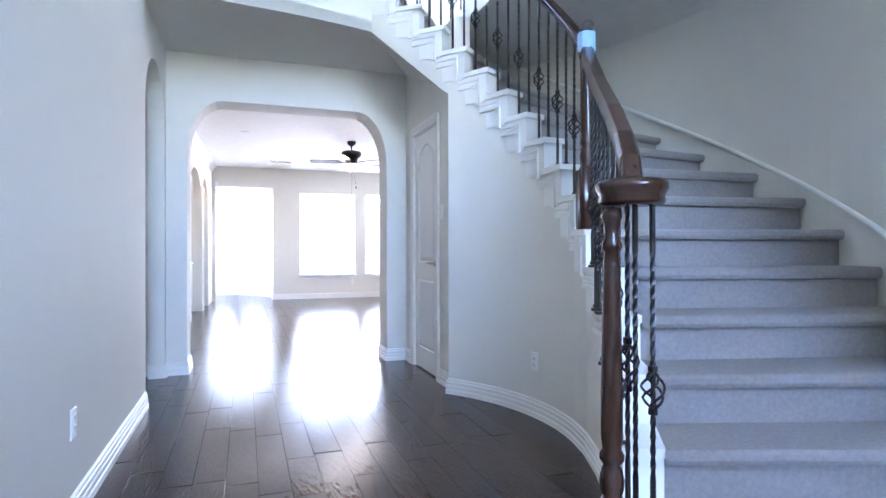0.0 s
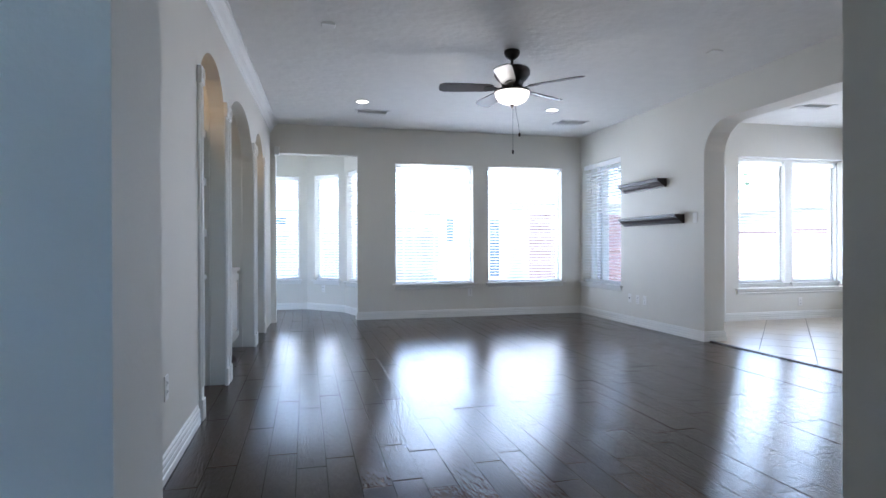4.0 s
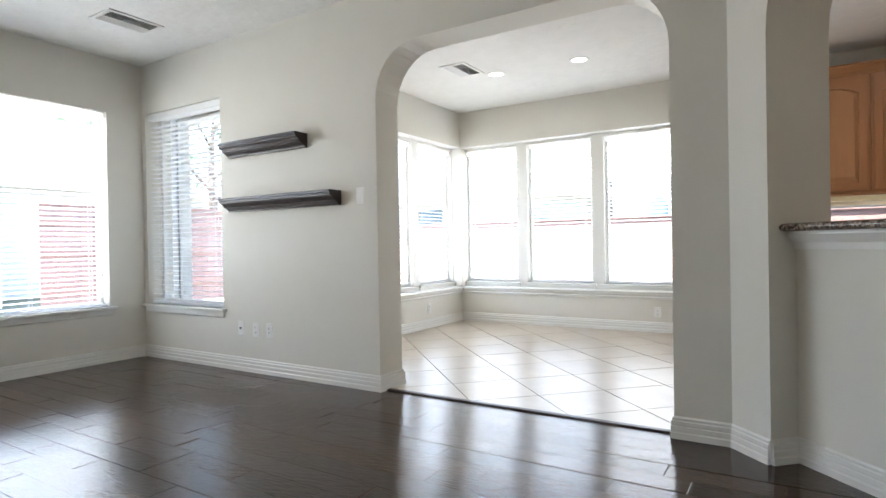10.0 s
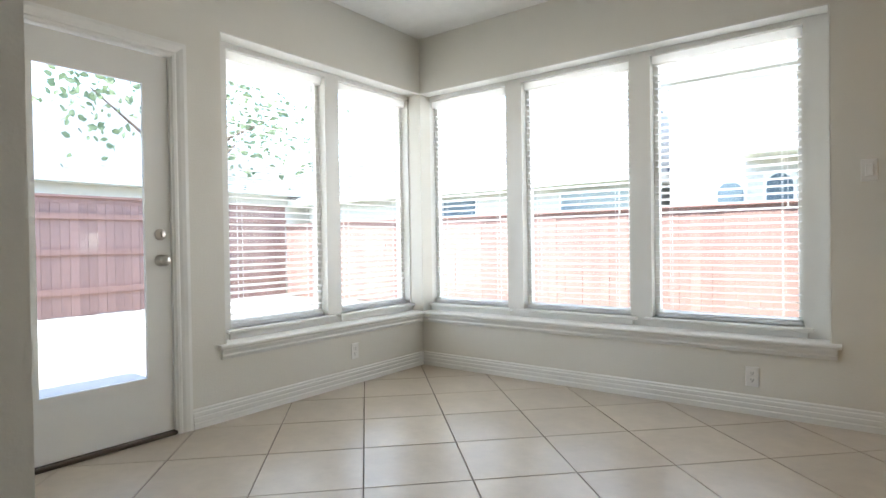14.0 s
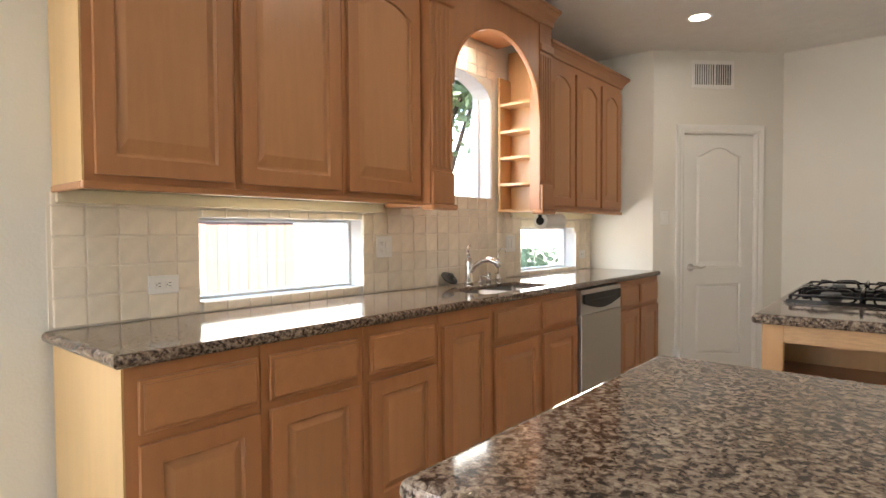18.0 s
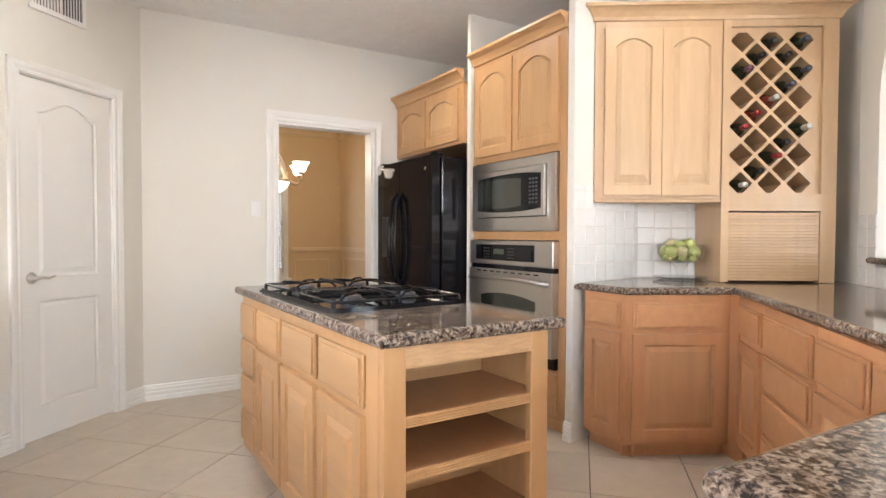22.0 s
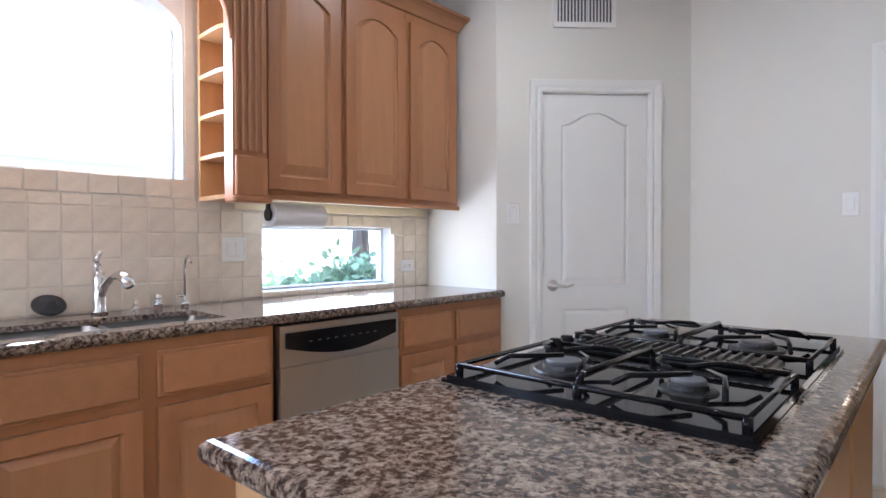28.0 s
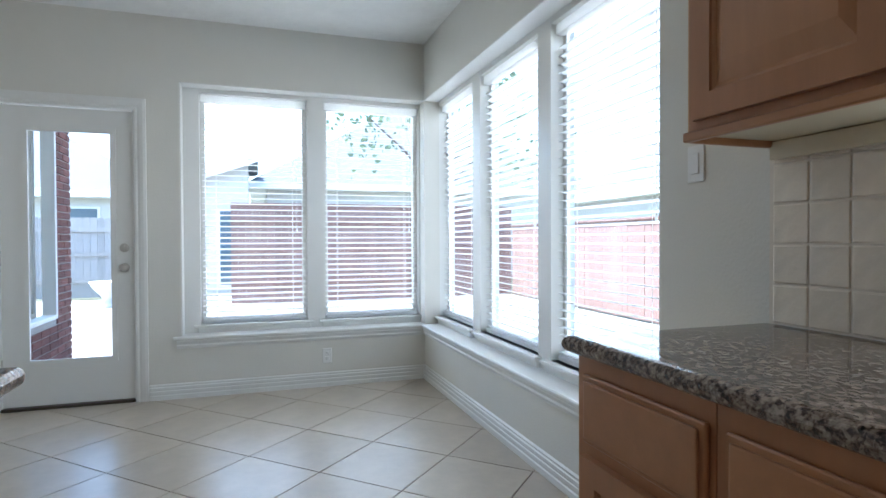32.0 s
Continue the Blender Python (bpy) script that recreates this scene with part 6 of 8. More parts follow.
# cooktop
ck = thing("gas_cooktop", "black gas cooktop with iron grates and centre vent", "cooktop", (6.105, 5.88, 0.911))
ck.matrix_world = TURN @ Matrix.Translation((6.118, 5.88, 0.911))
CW, CL = 0.285, 0.455
bm = prism(bmesh.new(), [(-CW, -CL), (CW, -CL), (CW, CL), (-CW, CL)], 0.0, 0.014)
bmesh.ops.bevel(bm, geom=[e for e in bm.edges if e.verts[0].co.z > 0.01 and e.verts[1].co.z > 0.01], offset=0.008, segments=2, affect="EDGES")
part("plate", bm, BLACK, ck, "black enamelled plate")
part("centre_vent", bx(-CW + 0.06, CW - 0.03, -0.065, 0.065, 0.014, 0.030, bevel=0.006), BLACKM, ck)
v0 = None
for k in range(19):
    if v0 is None:
        v0 = part("vent_bar", bx(-0.003, 0.003, -0.055, 0.055, 0.0, 0.010, bevel=0.001), BLACKM, ck)
        s = v0
    else:
        s = bpy.data.objects.new("vent_bar", v0.data)
        scene.collection.objects.link(s)
        s.parent = ck
    s.matrix_local = Matrix.Translation((-CW + 0.075 + 0.0225 * k, 0, 0.029))


def burner(x, y, r):
    bm = lathe(bmesh.new(), [(0, 0.014), (r * 1.5, 0.014), (r * 1.45, 0.018), (r * 1.05, 0.019), (r * 1.0, 0.028), (0, 0.028)], 24, Matrix.Translation((x, y, 0)))
    part("burner_base", bm, BLACKM, ck)
    bm = lathe(bmesh.new(), [(0, 0.036), (r * 0.85, 0.036), (r * 0.9, 0.033), (r * 0.88, 0.028), (0, 0.028)], 24, Matrix.Translation((x, y, 0)))
    part("burner_cap", bm, mat("grey_enamel", (0.10, 0.10, 0.11), 0.35), ck)


for sx in (-1, 1):
    for sy in (-1, 1):
        burner(sx * 0.125 - 0.005, sy * 0.255, 0.042 if sx * sy > 0 else 0.034)


def bar(bm, pts, r=0.0052):
    return tube(bm, pts, r, 6)


for sy in (-1, 1):
    y0, y1 = (0.08, 0.425) if sy > 0 else (-0.425, -0.08)
    zt = 0.050
    bm = bmesh.new()
    bar(bm, [(-0.265, y0, 0.032), (-0.265, y1, 0.032), (0.262, y1, 0.032), (0.262, y0, 0.032)], 0.0058)
    bar(bm, [(-0.265, y0, 0.032), (0.262, y0, 0.032)], 0.0058)
    for px, py in ((-0.265, y0), (-0.265, y1), (0.262, y0), (0.262, y1), (0, y0), (0, y1)):
        bar(bm, [(px, py, 0.013), (px, py, 0.034)], 0.008)
    yc = (y0 + y1) / 2
    bar(bm, [(0.0, y0, 0.034), (0.0, y0 + 0.02, zt), (0.0, y1 - 0.02, zt), (0.0, y1, 0.034)], 0.007)
    for cx in (-0.13, 0.12):
        for a in range(4):
            ang = radians(45 + 90 * a)
            ex, ey = cx + 0.13 * math.cos(ang) * 1.0, yc + 0.17 * math.sin(ang)
            mx, my = cx + 0.075 * math.cos(ang + 0.4), yc + 0.09 * math.sin(ang + 0.4)
            bar(bm, [(ex, max(y0, min(y1, ey)), 0.034), (ex * 0.6 + mx * 0.4, ey * 0.6 + my * 0.4, zt), (mx, my, zt + 0.002), (cx + 0.03 * math.cos(ang + 1.2), yc + 0.03 * math.sin(ang + 1.2), zt)])
    part("grate", bm, BLACK, ck, "black enamelled iron grate", True)
for k, (kx, ky) in enumerate(((0.235, -0.035), (0.235, 0.035), (0.20, 0.0), (0.235, -0.09), (0.235, 0.09))):
    part("knob", lathe(bmesh.new(), [(0, 0.045), (0.014, 0.045), (0.017, 0.038), (0.018, 0.016), (0.021, 0.014)], 16, Matrix.Translation((kx, ky, 0))), BLACK, ck, smooth=True)

# peninsula and corner counter
counter("granite_counter", [(4.79, 5.845), (4.75, 5.852), (4.75, 6.185), (4.235, 6.45), (5.52, 7.79), (6.47, 7.78), (6.47, 8.765), (5.004, 8.765), (5.004, 8.278), (3.03, 6.306), (4.05, 5.664)][::-1], "speckled brown granite counter of the bar and wine corner")
cabinet("white painted back of the breakfast bar", pose(6.44, 8.60, 0, 0, 0, 180), 1.43, 0.02, 0, 0.868, [], toe=0, name="breakfast_bar_back", group="bar panels")
bpy.data.objects["breakfast_bar_back"].children[0].data.materials[0] = PAINT
cabinet("maple cabinet under the breakfast bar", pose(5.60, 7.83, 0, 0, 0, 0), 0.84, 0.74, 0, 0.868, [("drawer", 0.03, 0.40, *DR), ("door", 0.03, 0.40, *DO), ("drawer", 0.44, 0.81, *DR), ("door", 0.44, 0.81, *DO)])
MAPLE = mat("maple_honey", (0.57, 0.290, 0.138), 0.34, var=0.16, scale=4, stretch=(4, 4, 0.5), bump=0.03, bscale=60, rand=0.08)
MAPLE_P = mat("maple_honey_panel", (0.60, 0.325, 0.156), 0.34, var=0.16, scale=4, stretch=(4, 4, 0.5), bump=0.03, bscale=60, rand=0.08)
MAPLE_H = mat("maple_honey_flat", (0.58, 0.300, 0.142), 0.34, var=0.16, scale=4, stretch=(5, 0.6, 5), bump=0.03, bscale=60, rand=0.08)
cabinet("narrow maple base cabinet with drawer and door", pose(4.725, 5.865, 0, 0, 0, 90), 0.30, 0.30, 0, 0.868, [("drawer", 0.02, 0.265, 0.69, 0.83), ("door", 0.02, 0.265, 0.10, 0.665)], toe=0.075)
a, b = Vector((4.725, 6.165)), Vector((4.225, 6.425))
dd = (b - a).normalized()
W2 = (b - a).length
cabinet("maple base cabinet with wide drawer and door", pose(a.x, a.y, 0, 0, 0, math.degrees(math.atan2(dd.y, dd.x))), W2, 0.33, 0, 0.868, [("drawer", 0.035, W2 - 0.04, 0.69, 0.83), ("door", 0.03, W2 - 0.035, 0.10, 0.665)], toe=0.075)
DGX, DGY = 4.25, 6.495
fl = thing("corner_filler", "maple filler post between the base cabinets", "cabinet", group="kitchen cabinets")
part("post", prism(bmesh.new(), [(4.229, 6.424), (4.256, 6.492), (3.98, 6.70), (3.90, 6.58)], 0.075, 0.868), MAPLE, fl)
part("toe_kick", prism(bmesh.new(), [(4.20, 6.38), (4.27, 6.53), (3.98, 6.68), (3.90, 6.58)], 0.0, 0.075), MAPLE, fl)
r2 = math.sqrt(0.5)
at_ = 0.0
for w, fr_ in ((0.40, [("drawer", 0.03, 0.385, *DR), ("door", 0.03, 0.385, *DO)]), (0.58, [("drawer", 0.02, 0.555, *DR), ("drawer", 0.02, 0.555, 0.50, 0.655), ("drawer", 0.02, 0.555, 0.315, 0.48), ("drawer", 0.02, 0.555, 0.125, 0.295)]), (0.80, [("drawer", 0.025, 0.385, *DR), ("door", 0.025, 0.385, *DO), ("drawer", 0.415, 0.775, *DR), ("door", 0.415, 0.775, *DO)])):
    cabinet("maple base cabinet of the diagonal bar run", pose(DGX + r2 * at_, DGY + r2 * at_, 0, 0, 0, 45), w, 0.55, 0, 0.868, fr_)
    at_ += w

MAPLE, MAPLE_P, MAPLE_H = PALE
# half wall of the bar with its raised granite ledge
NB = Vector((r2, -r2))
J0 = Vector((4.745, 8.50)) + Vector((-r2, -r2)) * 0.235
J1 = Vector((4.745, 8.50)) + Vector((-r2, -r2)) * 2.05


def bar_pt(p, o):
    q = p + NB * o
    return (q.x, q.y)


slab("wall_bar_half", [bar_pt(J0, 0.15), bar_pt(J1, 0.15), bar_pt(J1, 0.34), bar_pt(J0, 0.34)], 0, 1.02, PAINT, "beige half wall under the bar ledge", "wall")
counter("bar_ledge", [bar_pt(J0 + Vector((-0.004, -0.004)), 0.05), bar_pt(J1, 0.05), bar_pt(J1, 0.39), bar_pt(J0 + Vector((-0.004, -0.004)), 0.39)], "raised granite bar ledge in the archway", 1.035, 1.07)
bm = sweep(bmesh.new(), [bar_pt(J0, 0.15), bar_pt(J1, 0.15)], [(0, 0), (0.014, 0), (0.018, 0.03), (0.034, 0.045), (0.05, 0.065), (0.05, 0.08), (0, 0.08)], z=0.955)
tagged(finish("trim_bar", bm, TRIM), "white moulding under the bar ledge", "trim", kind="structure")
baseboard([(4.579, 8.334), bar_pt(J0, 0.15), bar_pt(J1, 0.15)])

# ---- oven tower, fridge and their cabinets ----
TW = pose(4.79, 4.835, 0, 0, 0, 90)
TWB = ((0.0015, 0.945, 0, 0.30, 0.09, 0.39), (0.0015, 0.945, 0, 0.30, 1.675, 2.37), (0.0405, 0.8845, 0, 0.30, 1.15, 1.205), (0.0015, 0.04, 0, 0.30, 0.39, 1.675), (0.885, 0.945, 0, 0.30, 0.39, 1.675))
cabinet("tall maple oven cabinet with arched upper doors", TW, 0.9465, 0.30, 0, 2.37, [("door", 0.035, 0.455, 1.72, 2.33, 0.06), ("door", 0.465, 0.885, 1.72, 2.33, 0.06), ("drawer", 0.035, 0.885, 0.12, 0.36)], name="oven_cabinet", body=TWB)
crown([(4.79, 4.835), (4.79, 5.782)], 2.365)


def loc_y(bm, pts, y0, y1):
    """A polygon (x, z) made solid from y0 to y1."""
    return prism(bm, pts, y0, y1, Matrix(((1, 0, 0, 0), (0, 0, 1, 0), (0, 1, 0, 0), (0, 0, 0, 1))))


def bowed(x0, x1, z0, z1, bow, n=14):
    """A rectangle whose top and bottom edges bulge outwards."""
    pts = [(x0 + (x1 - x0) * k / n, z0 - bow * 4 * (k / n) * (1 - k / n)) for k in range(n + 1)]
    return pts + [(x1 + (x0 - x1) * k / n, z1 + bow * 4 * (k / n) * (1 - k / n)) for k in range(n + 1)]


SMOKE = mat("smoked_glass", (0.022, 0.026, 0.02), 0.06, spec=0.7)
mw = thing("microwave", "built-in stainless steel microwave with black glass door", "microwave")
mw.matrix_world = TW
part("trim_frame", frame_with_hole(bmesh.new(), 0.025, 0.88, 1.208, 1.665, rect(0.079, 0.806, 1.294, 1.606), -0.025, 0.02), STEEL, mw, "brushed stainless trim")
part("body", bx(0.045, 0.88, 0.02, 0.28, 1.21, 1.66), BLACK, mw)
part("door", frame_with_hole(bmesh.new(), 0.085, 0.80, 1.30, 1.60, bowed(0.11, 0.775, 1.345, 1.555, 0.018), -0.045, 0.01), STEEL, mw, "stainless door frame")
part("glass", loc_y(bmesh.new(), bowed(0.11, 0.775, 1.345, 1.555, 0.018), -0.041, 0.0), BLACK, mw, "black glass front")
part("window", loc_y(bmesh.new(), bowed(0.13, 0.585, 1.365, 1.535, 0.012), -0.043, -0.041), SMOKE, mw)
bm = bmesh.new()
for r in range(7):
    for c in range(3):
        box(bm, 0.66 + c * 0.03, 0.678 + c * 0.03, -0.0425, -0.041, 1.375 + r * 0.024, 1.387 + r * 0.024)
part("keypad", bm, mat("grey_mark", (0.07, 0.07, 0.075), 0.5), mw)
part("open_button", bx(0.68, 0.755, -0.049, -0.045, 1.312, 1.332, bevel=0.002), STEEL, mw)

ov = thing("wall_oven", "built-in stainless steel single wall oven", "oven")
ov.matrix_world = TW
part("body", bx(0.045, 0.88, 0.02, 0.28, 0.43, 1.148), BLACK, ov)
part("control_panel", bx(0.025, 0.883, -0.045, 0.02, 0.985, 1.145, bevel=0.006), STEEL, ov)
part("display", bx(0.10, 0.72, -0.048, -0.044, 1.015, 1.118, bevel=0.002), BLACK, ov, "black control display")
for c0_ in (0.20, 0.46):
    bm = bmesh.new()
    for r in range(4):
        for c in range(3):
            box(bm, c0_ + 0.025 * c, c0_ + 0.025 * c + 0.012, -0.0495, -0.048, 1.03 + 0.02 * r, 1.036 + 0.02 * r)
    part("keypad", bm, mat("grey_mark", (0.07, 0.07, 0.075), 0.5), ov)
part("clock", bx(0.31, 0.42, -0.0495, -0.048, 1.055, 1.09), mat("lcd", (0.06, 0.08, 0.05), 0.3), ov)
part("vent_slot", bx(0.03, 0.878, -0.03, 0.0, 0.955, 0.985), BLACK, ov)
part("door", frame_with_hole(bmesh.new(), 0.025, 0.883, 0.455, 0.955, bowed(0.16, 0.735, 0.56, 0.775, 0.028), -0.05, 0.01), STEEL, ov, "brushed stainless oven door")
part("window", loc_y(bmesh.new(), bowed(0.155, 0.74, 0.555, 0.78, 0.028), -0.044, 0.0), SMOKE, ov, "dark oven window")
for k in range(9):
    part("vent_hole", bx(0.12 + k * 0.075, 0.165 + k * 0.075, -0.052, -0.049, 0.935, 0.943), BLACK, ov)
bm = tube(bmesh.new(), [(0.06, -0.05, 0.885), (0.075, -0.085, 0.893), (0.25, -0.098, 0.903), (0.45, -0.10, 0.906), (0.65, -0.098, 0.903), (0.835, -0.085, 0.893), (0.85, -0.05, 0.885)], 0.013, 12)
part("handle", bm, STEEL, ov, "brushed steel bar handle", True)
part("kick_trim", bx(0.025, 0.883, -0.03, 0.01, 0.385, 0.452, bevel=0.004), BLACK, ov)
# white partitions either side of the tower
for y0, y1 in ((4.795, 4.832),):
    slab("wall_partition", [(4.06, y0), (4.82, y0), (4.82, y1), (4.06, y1)], 0, ZC, PAINT, "thin painted partition beside the fridge", "wall")
slab("wall_partition", [(4.79, 5.785), (4.79, 5.838), (4.1035, 5.7115), (4.08, 5.67), (4.48, 5.742)], 0, ZC, PAINT, "painted partition beside the oven cabinet", "wall")
baseboard([(4.795, 5.84), (4.795, 5.785)][::-1])

fg = thing("refrigerator", "glossy black side-by-side refrigerator", "refrigerator")
fg.matrix_world = pose(5.03, 3.865, 0, 0, 0, 90)
part("body", bx(0, 0.90, 0.02, 0.80, 0.03, 1.735, bevel=0.006), BLACK, fg)
def fridge_door(x0, x1):
    n = 10
    pts = [(x0, 0.0)] + [(x0 + (x1 - x0) * k / n, -0.055 - 0.012 * math.sin(math.pi * (0.25 + 0.5 * (x0 + (x1 - x0) * k / n) / 0.9))) for k in range(n + 1)] + [(x1, 0.0)]
    return prism(bmesh.new(), pts, 0.09, 1.745)
part("door", fridge_door(0.002, 0.395), BLACK, fg, "black freezer door")
part("door", fridge_door(0.403, 0.898), BLACK, fg, "black fridge door")
for x, s in ((0.352, 1), (0.448, -1)):
    part("handle", tube(bmesh.new(), [(x, -0.055, 0.78), (x, -0.105, 0.84), (x, -0.128, 1.0), (x, -0.132, 1.14), (x, -0.128, 1.28), (x, -0.105, 1.44), (x, -0.055, 1.50)], 0.018, 10), BLACK, fg, "curved black handle", True)
part("grille", bx(0.01, 0.89, -0.03, 0.02, 0.012, 0.085, bevel=0.004), BLACKM, fg)
for x in (0.03, 0.87):
    part("hinge_cover", bx(x - 0.028, x + 0.028, -0.05, 0.04, 1.745, 1.765, bevel=0.006), BLACK, fg)
part("badge", lathe(bmesh.new(), [(0, 0.002), (0.013, 0.002), (0.015, 0.0)], 18, Matrix.Translation((0.80, -0.064, 1.655)) @ Matrix.Rotation(radians(90), 4, "X")), CHROME, fg, "small round silver badge")
part("dispenser", bx(0.09, 0.27, -0.0685, -0.06, 1.0, 1.32, bevel=0.004), BLACKM, fg)
cabinet("maple cabinet with two arched doors above the refrigerator", pose(4.85, 3.735, 0, 0, 0, 90), 1.055, 0.78, 1.84, 2.28, [("door", 0.06, 0.52, 1.865, 2.24, 0.05), ("door", 0.54, 1.00, 1.865, 2.24, 0.05)], toe=0, group="wall cabinets")
crown([(4.85, 3.735), (4.85, 4.793)], 2.275)

# ---- wine corner ----
AX, AY = 4.61, 5.815
wd = Vector((-0.831, 0.556)).normalized()
WM = pose(AX, AY, 0, 0, 0, math.degrees(math.atan2(wd.y, wd.x)))
MAPLE = mat("maple_natural", (0.54, 0.365, 0.205), 0.36, var=0.14, scale=4, stretch=(4, 4, 0.5), bump=0.03, bscale=60, rand=0.06)
MAPLE_P = mat("maple_natural_panel", (0.56, 0.385, 0.220), 0.36, var=0.14, scale=4, stretch=(4, 4, 0.5), bump=0.03, bscale=60, rand=0.06)
MAPLE_H = mat("maple_natural_flat", (0.53, 0.35, 0.190), 0.36, var=0.14, scale=4, stretch=(5, 0.6, 5), bump=0.04, bscale=60, rand=0.06)
cabinet("pale maple wall cabinet with two tall arched doors", WM, 0.725, 0.36, 1.395, 2.42, [("door", 0.055, 0.380, 1.415, 2.375, 0.05), ("door", 0.384, 0.709, 1.415, 2.375, 0.05)], toe=0, group="wall cabinets")
wl = thing("light_rail", "maple light rail under the wine corner cabinet", "trim")
wl.matrix_world = WM
part("rail", bx(0.0, 0.725, -0.008, 0.02, 1.372, 1.394, bevel=0.004), MAPLE_H, wl)
part("rail", bx(0.0, 0.725, 0.02, 0.36, 1.384, 1.394), MAPLE_H, wl)
wr = thing("wine_rack_cabinet", "pale maple cabinet with diamond wine lattice and tambour garage", "wine rack")
wr.matrix_world = WM
W0, W1 = 0.728, 1.372
for nm, b_ in (("side_panel", (W0, W0 + 0.043, -0.006, 0.362, 0.912, 2.42)), ("side_panel", (W1 - 0.085, W1, -0.006, 0.362, 0.912, 2.42)), ("back_panel", (W0 + 0.043, W1 - 0.085, 0.272, 0.362, 0.912, 2.42)), ("rail", (W0 + 0.043, W1 - 0.085, -0.006, 0.27, 1.325, 1.425)), ("rail", (W0 + 0.043, W1 - 0.085, -0.006, 0.27, 2.38, 2.42))):
    part(nm, bx(*b_), MAPLE, wr)
LX0, LX1, LZ0, LZ1 = W0 + 0.043, W1 - 0.085, 1.425, 2.38
PITCH, HALF = 0.1645, 0.070


def diamond(c, r):
    """A diamond hole of the rack with eased corners; c and r count columns and rows from the lower corner."""
    x, z, e = LX0 + 0.0725 + PITCH * c, LZ0 + 0.060 + PITCH * r, 0.004
    pts = [(x - HALF + e, z - e), (x - e, z - HALF + e), (x + e, z - HALF + e), (x + HALF - e, z - e), (x + HALF - e, z + e), (x + e, z + HALF - e), (x - e, z + HALF - e), (x - HALF + e, z + e)]
    if r == 0:
        pts[1], pts[2] = (x - HALF + 0.055, z - 0.055), (x + HALF - 0.055, z - 0.055)
    if r == 5:
        pts[5], pts[6] = (x + HALF - 0.046, z + 0.046), (x - HALF + 0.046, z + 0.046)
    return pts


HOLES_W = [diamond(c, r) for r in range(6) for c in range(3)] + [diamond(c + 0.5, r + 0.5) for r in range(5) for c in range(2)]


def holed_board(y0, y1):
    """The lattice board: one sheet with all its diamond holes cut through."""
    bm = bmesh.new()
    loops = [[(LX0, LZ0), (LX1, LZ0), (LX1, LZ1), (LX0, LZ1)], *HOLES_W]
    tris = geometry.tessellate_polygon([[Vector((x, z, 0)) for x, z in lp] for lp in loops])
    flat = [p for lp in loops for p in lp]
    front, back = ([bm.verts.new((x, y, z)) for x, z in flat] for y in (y0, y1))
    for t3 in tris:
        bm.faces.new([front[q] for q in t3])
        bm.faces.new([back[q] for q in reversed(t3)])
    at = 0
    for lp in loops:
        for q in range(len(lp)):
            a_, b_ = at + q, at + (q + 1) % len(lp)
            bm.faces.new((front[a_], front[b_], back[b_], back[a_]))
        at += len(lp)
    bmesh.ops.recalc_face_normals(bm, faces=bm.faces)
    return bm


part("lattice_board", holed_board(0.016, 0.030), MAPLE, wr, "pale maple board with diamond holes")
for sg in (1, -1):  # crossed slats that part the pockets behind the board
    for k in range(-6, 10):
        cross = LX0 + 0.0725 + sg * (LZ0 + 0.060) + PITCH * (k + 0.5)  # x + sg * z along the slat
        xa, xb = sorted((cross - sg * (LZ0 + 0.002), cross - sg * (LZ1 - 0.002)))
        xa, xb = max(xa, LX0 + 0.002), min(xb, LX1 - 0.002)
        if xb - xa < 0.05:
            continue
        za, zb = (cross - xa) * sg, (cross - xb) * sg
        poly = [(xa, za - 0.009), (xb, zb - 0.009), (xb, zb + 0.009), (xa, za + 0.009)]
        part("divider_slat", loc_y(bmesh.new(), poly, 0.0305, 0.268 - 0.003 * sg), MAPLE_H, wr)
sl0 = None
for k in range(22):
    z = 0.93 + 0.018 * k
    if sl0 is None:
        sl0 = part("tambour_slat", bx(W0 + 0.045, W1 - 0.087, 0.0, 0.012, -0.0085, 0.0085, bevel=0.0018), MAPLE_H, wr)
        s = sl0
    else:
        s = bpy.data.objects.new("tambour_slat", sl0.data)
        scene.collection.objects.link(s)
        s.parent = wr
    s.matrix_local = Matrix.Translation((0, 0, z))
crown([tuple((WM @ Vector((x, y, 0))).xy) for x, y in ((0.0, 0.36), (0.0, 0.0), (1.372, 0.0), (1.372, 0.36))], 2.418)

GREENB = mat("green_bottle", (0.012, 0.018, 0.010), 0.08, spec=0.7)
REDB = mat("rose_bottle", (0.17, 0.035, 0.022), 0.08, spec=0.7)
FOILS = [mat("foil_white", (0.6, 0.58, 0.52), 0.35, 0.3), mat("foil_red", (0.30, 0.03, 0.03), 0.35, 0.3), mat("foil_black", (0.02, 0.02, 0.02), 0.35, 0.3), mat("foil_plum", (0.12, 0.05, 0.09), 0.35, 0.3), mat("foil_slate", (0.07, 0.08, 0.11), 0.35, 0.3)]
BOT = [(0, 0.0), (0.032, 0.002), (0.041, 0.012), (0.041, 0.17), (0.034, 0.20), (0.018, 0.228), (0.0140, 0.24), (0.0135, 0.29), (0.0155, 0.292), (0.0155, 0.302), (0, 0.303)]
